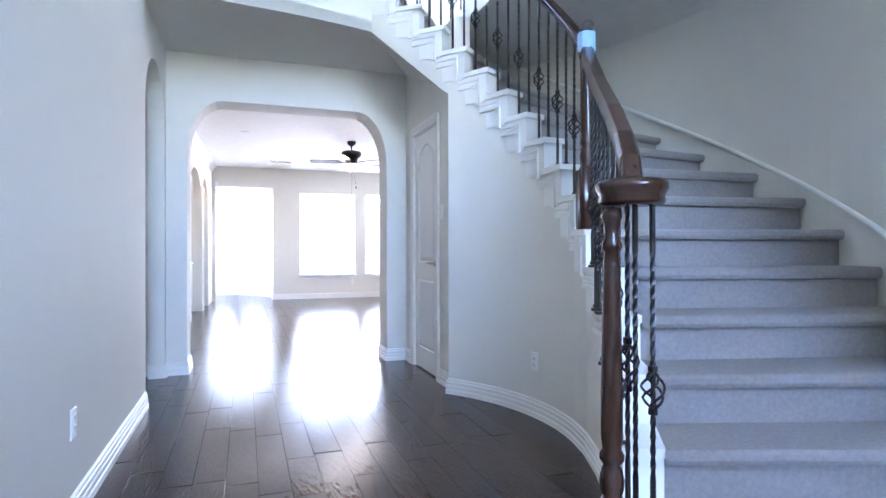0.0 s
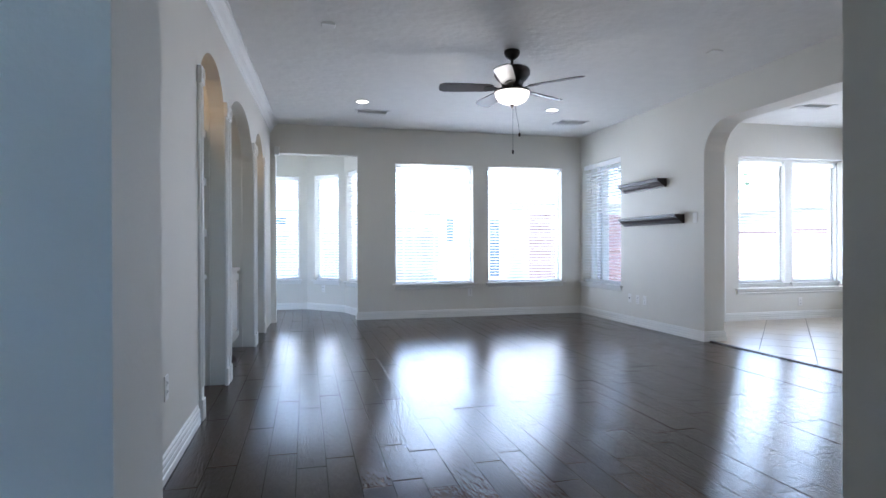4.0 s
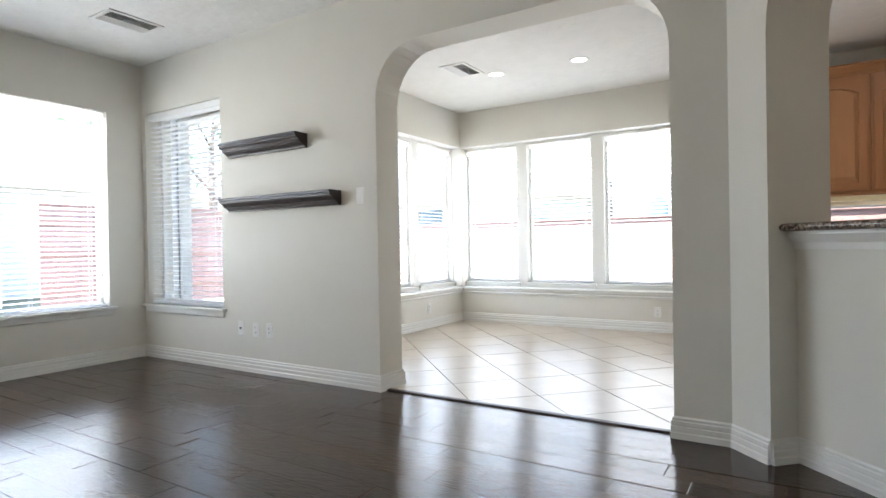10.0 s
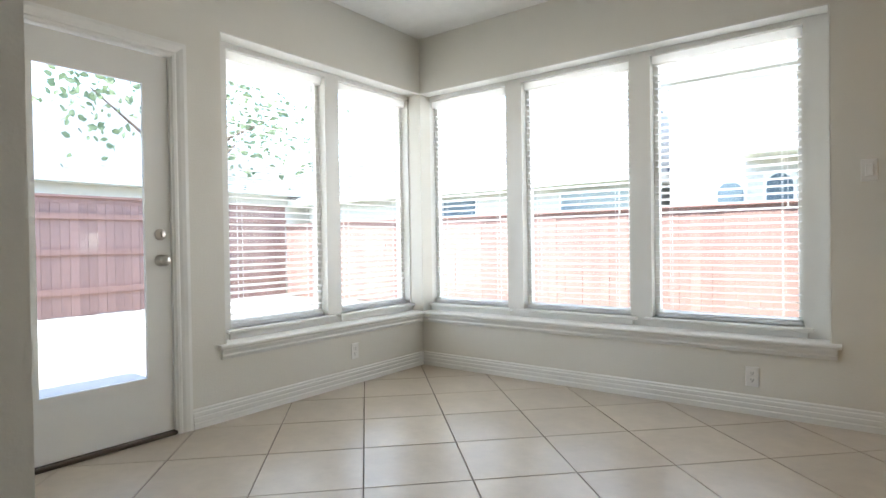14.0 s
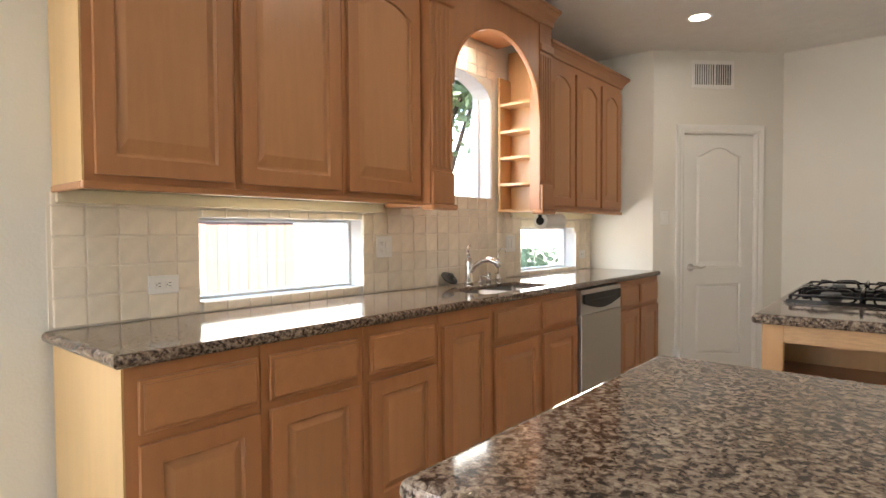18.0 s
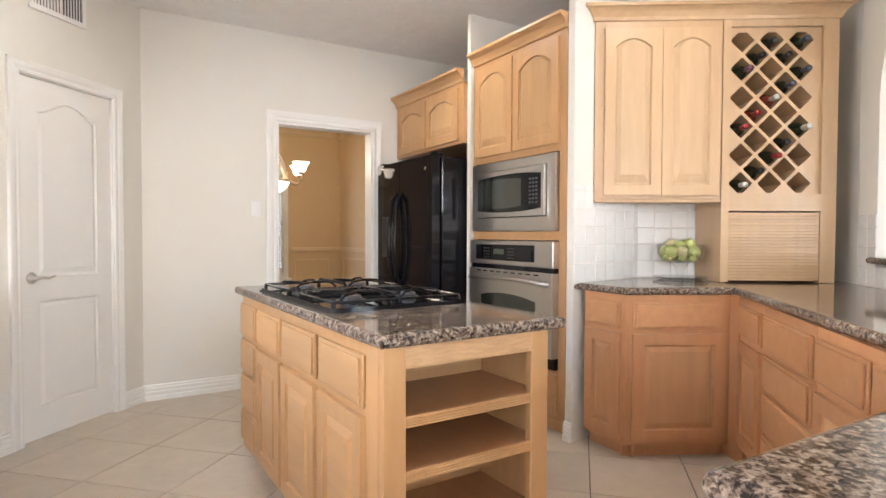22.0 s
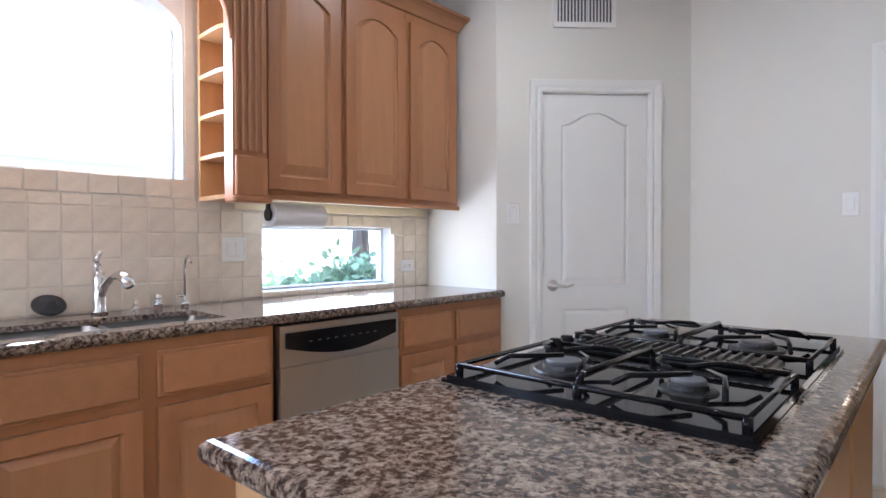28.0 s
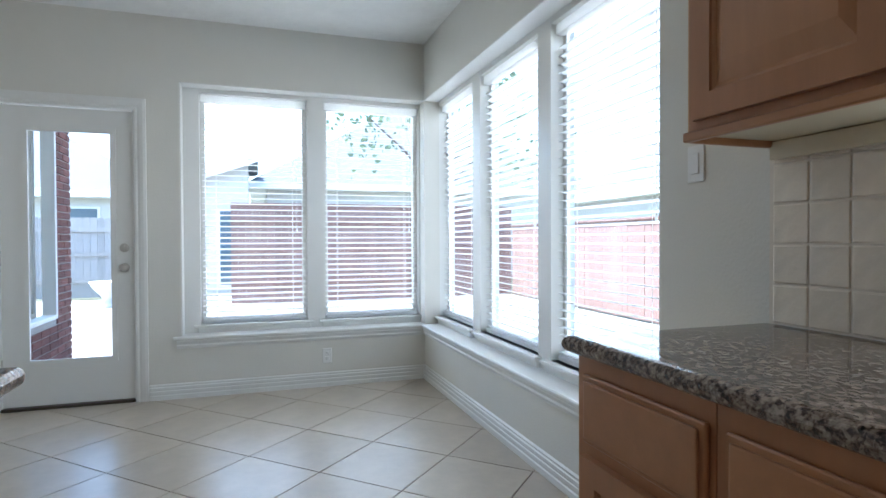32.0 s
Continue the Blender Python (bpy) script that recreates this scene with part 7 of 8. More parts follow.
for n_, (cx, rz, red, foil, deep) in enumerate(((0, 0, 0, 0, 0), (1, 1, 0, 1, 0), (0, 2, 0, 1, 0), (2, 2, 0, 0, 0), (1, 3, 1, 0, 0), (0, 4, 0, 3, 0), (2, 5, 0, 4, 0), (2, 4, 0, 4, 0.05), (1, 5, 0, 2, 0.10), (0.5, 4.5, 0, 2, 0.10), (1.5, 4.5, 0, 2, 0.09), (1.5, 3.5, 0, 4, 0.08), (1.5, 1.5, 0, 2, 0.10), (0.5, 0.5, 0, 2, 0.10), (0.5, 2.5, 1, 1, 0.10))):
    x, z = LX0 + 0.0725 + PITCH * cx, LZ0 + 0.060 + PITCH * rz - 0.008
    o = thing("wine_bottle", "dark glass wine bottle lying in the lattice rack" if not red else "rose wine bottle lying in the lattice rack", "bottle", group="wine bottles")
    o.matrix_world = WM @ pose(x, 0.235 + 0.3 * deep, z, 91, 0, 2 if n_ % 2 else -2)
    part("glass", lathe(bmesh.new(), BOT, 16), REDB if red else GREENB, o, smooth=True)
    part("foil", lathe(bmesh.new(), [(0.0142, 0.24), (0.0142, 0.29), (0.0162, 0.292), (0.0162, 0.303), (0, 0.3045)], 14), FOILS[foil], o, smooth=True)

# fruit bowl
bo = thing("glass_compote", "clear glass pedestal bowl full of fruit on a glass plate", "bowl", (4.05, 5.99, 0.911))
CG = thin_glass("clear_glass", (0.965, 0.972, 0.970), 1.4)
part("plate", lathe(bmesh.new(), [(0, 0.0), (0.115, 0.0), (0.156, 0.013), (0.160, 0.020), (0.156, 0.022), (0.115, 0.009), (0, 0.009)], 40), CG, bo, smooth=True)
part("stem", lathe(bmesh.new(), [(0, 0.0095), (0.030, 0.0095), (0.031, 0.018), (0.026, 0.024), (0.024, 0.045), (0.029, 0.070), (0.044, 0.092), (0.054, 0.100), (0.054, 0.105), (0, 0.105)], 12), CG, bo)
part("bowl", lathe(bmesh.new(), [(0, 0.1055), (0.055, 0.106), (0.098, 0.115), (0.120, 0.132), (0.131, 0.160), (0.137, 0.217), (0.133, 0.217), (0.127, 0.161), (0.116, 0.136), (0.095, 0.120), (0, 0.111)], 40), CG, bo, smooth=True)
GA = [mat("green_apple", (0.47, 0.52, 0.17), 0.35, var=0.3, scale=9, rand=0.12), mat("pale_apple", (0.64, 0.58, 0.30), 0.38, var=0.25, scale=9, rand=0.1)]
rnd = random.Random(4)
FRUIT = [(9, 0.086, 0.135, 0.021), (3, 0.035, 0.138, 0.024), (6, 0.084, 0.172, 0.038), (1, 0.0, 0.180, 0.040), (4, 0.052, 0.213, 0.036)]
k = 0
for count_, ring_, z_, size_ in FRUIT:
    for q in range(count_):
        a_ = (q + 0.37 * k / 6) * math.pi * 2 / count_
        fr_ = size_ * rnd.uniform(0.9, 1.05)
        o = thing("apple" if size_ > 0.03 else "lime", "pale yellow-green lime at the bottom of the glass bowl" if size_ < 0.03 else "green apple piled in the glass bowl" if k % 3 else "pale yellow-green apple piled in the glass bowl", "fruit", (4.05 + ring_ * math.cos(a_), 5.99 + ring_ * math.sin(a_), 0.911 + z_ + rnd.uniform(-0.004, 0.004)), group="fruit in the bowl")
        o.rotation_euler = (rnd.uniform(-0.7, 0.7), rnd.uniform(-0.7, 0.7), 0)
        part("skin", lathe(bmesh.new(), [(0, -fr_ * 0.8), (fr_ * 0.5, -fr_ * 0.9), (fr_ * 0.92, -fr_ * 0.4), (fr_, 0.1 * fr_), (fr_ * 0.85, fr_ * 0.65), (fr_ * 0.4, fr_ * 0.88), (0, fr_ * 0.7)], 16), GA[k % 3 == 0], o, smooth=True)
        part("stalk", tube(bmesh.new(), [(0, 0, fr_ * 0.7), (0.003, 0, fr_ * 1.2)], 0.0015, 5), DARKWOOD, o)
        k += 1


# ---- dining room seen through the doorway ----
for x1, w in ((6.71, 0.80), (5.66, 0.80)):
    o = thing("window_dining", "arched white window with plantation shutters", "window", kind="structure")
    o.matrix_world = pose(x1, 0.2, 0.62, 0, 0, 180)
    H, R = 1.42, w / 2
    bm = frame_with_hole(bmesh.new(), -0.05, w + 0.05, -0.06, H + 0.02, rect(0.02, w - 0.02, 0.0, H - 0.03), -0.02, 0.03)
    part("shutter_frame", bm, TRIM, o)
    bm = bmesh.new()
    for x in (0.02, w / 2 - 0.03, w / 2 + 0.002, w - 0.055):
        box(bm, x, x + 0.03, -0.015, 0.02, 0.0, H - 0.03)
    for z in (0.0, H * 0.48, H - 0.09):
        box(bm, 0.02, w - 0.02, -0.015, 0.02, z, z + 0.05)
    part("stile", bm, TRIM, o)
    for hx0, hx1 in ((0.05, w / 2 - 0.03), (w / 2 + 0.032, w - 0.055)):
        first_ = part("louvre", bx(hx0, hx1, -0.028, 0.028, -0.003, 0.003, bevel=0.002), TRIM, o)
        zs = [0.075 + 0.052 * k for k in range(24) if not (H * 0.48 - 0.02 < 0.075 + 0.052 * k < H * 0.48 + 0.07)]
        for k, z in enumerate(zs):
            s = first_ if k == 0 else bpy.data.objects.new("louvre", first_.data)
            if k:
                scene.collection.objects.link(s)
                s.parent = o
            s.matrix_local = Matrix.Translation((0, 0.0, z)) @ Matrix.Rotation(radians(24), 4, "X")
    bm = tube(bmesh.new(), [(R + R * math.cos(math.pi * k / 20), 0.0, H + 0.0 + R * math.sin(math.pi * k / 20)) for k in range(21)], 0.028, 8)
    part("arch_trim", bm, TRIM, o)
    part("pane", bx(0.0, w, 0.09, 0.095, 0.0, H + R), PANE_M, o).visible_shadow = False
    part("window_sill", bx(-0.09, w + 0.09, -0.06, 0.03, -0.09, -0.06, bevel=0.006), TRIM, o)
    part("apron", bx(-0.06, w + 0.06, -0.02, 0.0, -0.15, -0.09, bevel=0.004), TRIM, o)
TANT = mat("tan_trim", (0.70, 0.55, 0.36), 0.5, var=0.03, scale=5)
for y in (0.2,):
    for x0, x1 in ((4.03, 4.77), (5.75, 5.82), (6.80, 7.8)):
        tagged(finish("trim_chair_rail", bx(x0, x1, y, y + 0.025, 0.93, 0.99, bevel=0.008), TANT), "tan chair rail moulding in the dining room", "trim", kind="structure")
tagged(finish("trim_chair_rail", bx(4.03, 4.055, 0.226, 3.59, 0.93, 0.99, bevel=0.008), TANT), "tan chair rail moulding in the dining room", "trim", kind="structure")
for y0, y1 in ((0.35, 1.25), (1.45, 2.35)):
    tagged(finish("trim_panel", bx(4.03, 4.045, y0, y1, 0.3, 0.32), TANT), "tan panel moulding on the dining wall", "trim", kind="structure")
    tagged(finish("trim_panel", bx(4.03, 4.045, y0, y1, 0.82, 0.84), TANT), "tan panel moulding on the dining wall", "trim", kind="structure")
    tagged(finish("trim_panel", bx(4.03, 4.045, y0, y0 + 0.02, 0.32, 0.82), TANT), "tan panel moulding on the dining wall", "trim", kind="structure")
    tagged(finish("trim_panel", bx(4.03, 4.045, y1 - 0.02, y1, 0.32, 0.82), TANT), "tan panel moulding on the dining wall", "trim", kind="structure")
for x0, x1, z0, z1 in ((4.21, 4.72, 0.35, 0.368), (4.21, 4.72, 0.80, 0.818), (4.21, 4.228, 0.3685, 0.7995), (4.702, 4.72, 0.3685, 0.7995)):
    tagged(finish("trim_panel", bx(x0, x1, 0.2, 0.214, z0, z1, bevel=0.004), TANT), "tan panel moulding on the dining wall", "trim", kind="structure")
bm = sweep(bmesh.new(), [(7.8, 0.2), (4.03, 0.2), (4.03, 3.6)], [(0, -0.30), (0.02, -0.29), (0.02, -0.265), (0.006, -0.26), (0.006, -0.14), (0.03, -0.11), (0.07, -0.05), (0.10, -0.03), (0.10, -0.005), (0, -0.005)], z=2.88)
tagged(finish("trim_crown_dining", bm, TANT), "tan crown moulding in the dining room", "trim", kind="structure")
baseboard([(4.03, 0.2), (4.03, 3.59)], "white baseboard in the dining room")

# chandelier
BRASS = mat("aged_brass", (0.40, 0.33, 0.22), 0.3, 1.0, var=0.2, scale=20)
SHADE = glow("shade_glow", (1.0, 0.86, 0.68), 0.16)
ch = thing("chandelier", "brass chandelier with six upturned glass shades and a centre bowl", "chandelier", (5.57, 2.18, 2.88))
part("canopy", lathe(bmesh.new(), [(0, 0), (0.06, 0), (0.055, -0.02), (0.015, -0.04), (0, -0.04)], 20), BRASS, ch, smooth=True)
for k in range(24):
    bm = tube(bmesh.new(), [(0.008 * math.cos(2 * math.pi * j / 10), 0, -0.045 - 0.022 * k + 0.014 * math.sin(2 * math.pi * j / 10)) for j in range(10)], 0.002, 5, True)
    if k % 2:
        bm.transform(Matrix.Rotation(radians(90), 4, "Z"))
    part("chain_link", bm, BRASS, ch)
part("stem", lathe(bmesh.new(), [(0, -0.57), (0.02, -0.58), (0.035, -0.60), (0.015, -0.63), (0.02, -0.70), (0.012, -0.76), (0.012, -1.08), (0.03, -1.10), (0, -1.11)], 16), BRASS, ch, smooth=True)
part("centre_bowl", lathe(bmesh.new(), [(0.21, -1.14), (0.20, -1.18), (0.15, -1.24), (0.08, -1.275), (0, -1.285)], 32), SHADE, ch, "glowing glass centre bowl", True)
part("bowl_rim", lathe(bmesh.new(), [(0.205, -1.125), (0.225, -1.13), (0.225, -1.15), (0.205, -1.155)], 32), BRASS, ch, smooth=True)
part("finial", lathe(bmesh.new(), [(0.012, -1.28), (0.016, -1.30), (0.006, -1.32), (0, -1.33)], 12), BRASS, ch, smooth=True)
for k in range(6):
    a_ = math.pi * 2 * (k + 0.3) / 6
    c_, s_ = math.cos(a_), math.sin(a_)
    part("arm", tube(bmesh.new(), [(r_ * c_, r_ * s_, z_) for r_, z_ in ((0.20, -1.13), (0.26, -1.15), (0.33, -1.17), (0.38, -1.14), (0.39, -1.09), (0.36, -1.06))], 0.008, 8), BRASS, ch, smooth=True)
    part("stay", tube(bmesh.new(), [(0.02 * c_, 0.02 * s_, -0.62), (0.10 * c_, 0.10 * s_, -0.85), (0.20 * c_, 0.20 * s_, -1.13)], 0.005, 6), BRASS, ch)
    bm = lathe(bmesh.new(), [(0.03, -1.06), (0.045, -1.04), (0.055, -1.0), (0.085, -0.955), (0.088, -0.955), (0.058, -1.0), (0.048, -1.042), (0, -1.058)], 20, Matrix.Translation((0.36 * c_, 0.36 * s_, 0)))
    part("glass_shade", bm, SHADE, ch, "glowing frosted glass shade", True)
    part("shade_holder", lathe(bmesh.new(), [(0, -1.085), (0.022, -1.08), (0.034, -1.058), (0.03, -1.055)], 14, Matrix.Translation((0.36 * c_, 0.36 * s_, 0))), BRASS, ch, smooth=True)
lamp = new("chandelier_lamp", bpy.data.lights.new("chandelier_lamp", "POINT"))
lamp.data.energy, lamp.data.color, lamp.data.shadow_soft_size = 1.25, (1.0, 0.82, 0.6), 0.06
lamp.location = (5.57, 2.18, 2.06)

# passage beside the hall: roof it over
slab("ceiling_passage", [(-1.3, 4.3), (-0.03, 4.3), (-0.03, 6.5), (-1.3, 6.5)], 2.6, 2.7, CEIL, "white ceiling of the side passage", "ceiling")
wall("wall_passage_south", (-1.3, 4.6), (-0.02, 4.6), -0.1, 0, 2.6)

# ---- outside ----
CONC = mat("pale_concrete", (0.38, 0.365, 0.34), 0.85, var=0.15, scale=2.5, bump=0.1, bscale=60)
slab("pavement", [(-8, 12.3), (12.5, 12.3), (12.5, 21.5), (-8, 21.5)], -0.16, -0.13, CONC, "pale concrete patio", "pavement")
slab("pavement", [(8.5, 2), (13.5, 2), (13.5, 12.3), (8.5, 12.3)], -0.16, -0.14, CONC, "pale concrete path beside the house", "pavement")
CEDAR = mat("cedar_picket", (0.26, 0.162, 0.137), 0.8, var=0.2, scale=5, stretch=(4, 4, 0.6), bump=0.15, bscale=30, rand=0.14)
CEDARD = mat("cedar_rail", (0.235, 0.14, 0.117), 0.8, var=0.2, scale=5, bump=0.15, bscale=30)
pk = bmesh.new()
prism(pk, [(-0.068, 0.0), (0.068, 0.0), (0.068, 1.76), (0.045, 1.80), (-0.045, 1.80), (-0.068, 1.76)], -0.009, 0.009, Matrix(((1, 0, 0, 0), (0, 0, 1, 0), (0, 1, 0, 0), (0, 0, 0, 1))))
pme = bpy.data.meshes.new("picket")
bmesh.ops.recalc_face_normals(pk, faces=pk.faces)
pk.to_mesh(pme)
pk.free()
pme.materials.append(CEDAR)
GREYW = mat("weathered_picket", (0.30, 0.29, 0.28), 0.85, var=0.25, scale=5, stretch=(4, 4, 0.6), bump=0.15, bscale=30, rand=0.14)
pmg = pme.copy()
pmg.materials[0] = GREYW


def fence(p0, p1, me, rail_m, label, cap=True, rails_in=True, tall=1.0):
    d = (Vector(p1) - Vector(p0))
    n = int(d.length / 0.14)
    d.normalize()
    a_ = math.degrees(math.atan2(d.y, d.x))
    o = thing("fence", label, "fence")
    o.matrix_world = pose(p0[0], p0[1], -0.14, 0, 0, a_) @ Matrix.Diagonal((1, 1, tall, 1))
    ry0, ry1 = (-0.05, -0.01) if rails_in else (0.01, 0.05)
    for k in range(n):
        s = bpy.data.objects.new("picket", me)
        scene.collection.objects.link(s)
        s.parent = o
        s.location = (0.07 + 0.14 * k, random.uniform(-0.004, 0.004), 0.02 + random.uniform(-0.008, 0.008))
    L_ = n * 0.14
    for z in (0.35, 0.95, 1.5):
        part("rail", bx(0, L_, ry0, ry1, z, z + 0.09), rail_m, o)
    if cap:
        part("cap", bx(0, L_, -0.06, 0.05, 1.83, 1.865), rail_m, o)
        part("top_trim", bx(0, L_, -0.02, 0.012, 1.74, 1.83), rail_m, o)
    return o


fence((12.6, 19.6), (12.6, 4.6), pme, CEDARD, "red-stained cedar picket fence along the side yard", rails_in=False, tall=0.87)
fence((6.4, 19.6), (12.6, 19.6), pme, CEDARD, "red-stained cedar picket fence behind the patio", tall=1.10)
fence((-7.0, 22.0), (4.5, 22.0), pmg, GREYW, "weathered grey picket fence at the back", cap=False)

STUCCO = mat("pale_brick", (0.64, 0.61, 0.57), 0.85, var=0.12, scale=10, bump=0.15, bscale=60)
SHING = mat("grey_shingle", (0.17, 0.185, 0.205), 0.9, var=0.35, scale=12, stretch=(1, 1, 6), bump=0.3, bscale=40)
WGLASS = mat("far_window", (0.10, 0.14, 0.17), 0.1, spec=0.8)


def gable_house(x0, x1, y0, y1, h, rise, axis, label, over=0.5, hip=None):
    """A neighbour's house: walls, hipped roof with shingle courses, fascia."""
    o = thing("neighbour_house", label, "house", ((x0 + x1) / 2, (y0 + y1) / 2, -0.15))
    cx, cy = (x0 + x1) / 2, (y0 + y1) / 2
    hx, hy = (x1 - x0) / 2, (y1 - y0) / 2
    part("wall", bx(-hx, hx, -hy, hy, 0, h), STUCCO, o)
    ex, ey = hx + over, hy + over
    part("fascia", bx(-ex, ex, -ey, ey, h, h + 0.2), TRIM, o)
    bm = bmesh.new()
    k = hip or min(ex, ey)
    A = [bm.verts.new(p) for p in ((-ex, -ey, h + 0.2), (ex, -ey, h + 0.2), (ex, ey, h + 0.2), (-ex, ey, h + 0.2))]
    if ex > ey:
        r0, r1 = bm.verts.new((-ex + k, 0, h + 0.2 + rise)), bm.verts.new((ex - k, 0, h + 0.2 + rise))
        bm.faces.new((A[0], A[1], r1, r0))
        bm.faces.new((A[2], A[3], r0, r1))
        bm.faces.new((A[1], A[2], r1))
        bm.faces.new((A[3], A[0], r0))
    else:
        r0, r1 = bm.verts.new((0, -ey + k, h + 0.2 + rise)), bm.verts.new((0, ey - k, h + 0.2 + rise))
        bm.faces.new((A[1], A[2], r1, r0))
        bm.faces.new((A[3], A[0], r0, r1))
        bm.faces.new((A[0], A[1], r0))
        bm.faces.new((A[2], A[3], r1))
    part("roof", bm, SHING, o)
    return o


def far_window(o, x, y, z, w, h, face, arch=False):
    """A window on a neighbour's wall: face x- or y-."""
    f = part("window", bx(-0.03, 0.03, -w / 2 - 0.06, w / 2 + 0.06, -0.06, h + 0.06), TRIM, o)
    bm = bmesh.new()
    if arch:
        prism(bm, [(-w / 2, 0), (w / 2, 0), *[(w / 2 * math.cos(math.pi * k / 10), h - w / 2 + w / 2 * math.sin(math.pi * k / 10)) for k in range(11)]], -0.05, 0.02, Matrix(((0, 0, 1, 0), (1, 0, 0, 0), (0, 1, 0, 0), (0, 0, 0, 1))))
    else:
        box(bm, -0.05, 0.02, -w / 2, w / 2, 0, h)
    g = part("pane", bm, WGLASS, f)
    m_ = Matrix.Translation((x, y, z)) @ (Matrix.Identity(4) if face == "x" else Matrix.Rotation(radians(90), 4, "Z"))
    f.matrix_local = m_
    return f


h1 = gable_house(16.9, 25, 13.2, 24.0, 2.45, 2.4, "y", "pale neighbouring house with a grey shingle roof", hip=1.1)
far_window(h1, -4.08, -4.6, 1.35, 1.6, 0.92, "x")
far_window(h1, -4.08, -0.6, 1.35, 1.5, 0.92, "x")
h2 = gable_house(17.5, 26, -2.0, 12.5, 4.6, 1.9, "y", "tall pale neighbouring house with arched windows", over=0.2)
for yy, ww, ht in ((11.29, 0.50, 2.20), (10.40, 0.46, 2.30), (9.69, 0.60, 2.32), (9.00, 0.60, 2.32), (7.6, 0.75, 2.2), (6.4, 0.75, 2.2), (5.2, 0.75, 2.2)):
    far_window(h2, -4.27, yy - 5.25, 1.25, ww, ht - 1.10, "x", yy > 8.5)
bm = bmesh.new()
PR = [bm.verts.new(p) for p in ((-5.0, -6.0, 2.92), (-4.25, -6.0, 2.92), (-4.25, 5.75, 2.92), (-5.0, 5.75, 2.92), (-4.25, -5.0, 3.45), (-4.25, 4.3, 3.45))]
for f_ in ((3, 2, 1, 0), (0, 4, 5, 3), (0, 1, 4), (3, 5, 2), (1, 2, 5, 4)):
    bm.faces.new([PR[q] for q in f_])
part("porch_roof", bm, SHING, h2, "low grey shingle roof over the arched windows")
part("porch_fascia", bx(-5.02, -4.26, -6.02, 5.77, 2.80, 2.92), TRIM, h2)
h3 = gable_house(-3.5, 4.2, 25.5, 36, 2.5, 2.4, "y", "pale neighbouring house beyond the back fence")
far_window(h3, -0.9, -5.28, 1.0, 0.9, 1.2, "y")
far_window(h3, 1.9, -5.28, 1.0, 0.9, 1.2, "y")
gable_house(7.2, 18, 24.5, 34, 2.75, 3.4, "x", "pale neighbouring house with a wide shingle roof")
gable_house(-17, -6, 27, 38, 2.7, 3.2, "x", "pale neighbouring house with a blue-grey roof")
# white wing beside the back fence, its roof rising to one side
wg = thing("garden_house", "white garden house with a lean-to roof behind the patio", "house", (5.6, 23.0, -0.15))
part("wall", prism(bmesh.new(), [(-1.05, 0.0), (1.1, 0.0), (1.1, 3.15), (-1.05, 2.35)], -1.0, 2.0, Matrix(((1, 0, 0, 0), (0, 0, 1, 0), (0, 1, 0, 0), (0, 0, 0, 1)))), STUCCO, wg)
part("roof", prism(bmesh.new(), [(-1.30, 2.26), (1.35, 3.245), (1.35, 3.325), (-1.30, 2.34)], -1.3, 2.2, Matrix(((1, 0, 0, 0), (0, 0, 1, 0), (0, 1, 0, 0), (0, 0, 0, 1)))), SHING, wg)
part("fascia", prism(bmesh.new(), [(-1.32, 2.20), (1.37, 3.19), (1.37, 3.31), (-1.32, 2.32)], -1.33, -1.305, Matrix(((1, 0, 0, 0), (0, 0, 1, 0), (0, 1, 0, 0), (0, 0, 0, 1)))), TRIM, wg)
far_window(wg, -0.80, -1.02, 1.35, 0.22, 0.72, "y")
far_window(wg, 0.62, -1.02, 0.25, 0.30, 1.75, "y")


# ---- trees and shrubs ----
LEAF = thin(mat("leaf", (0.28, 0.36, 0.20), 0.6, var=0.4, scale=3, rand=0.3), 0.45)
BARK = mat("bark", (0.14, 0.10, 0.075), 0.9, var=0.4, scale=12, stretch=(3, 3, 0.6), bump=0.6, bscale=30)


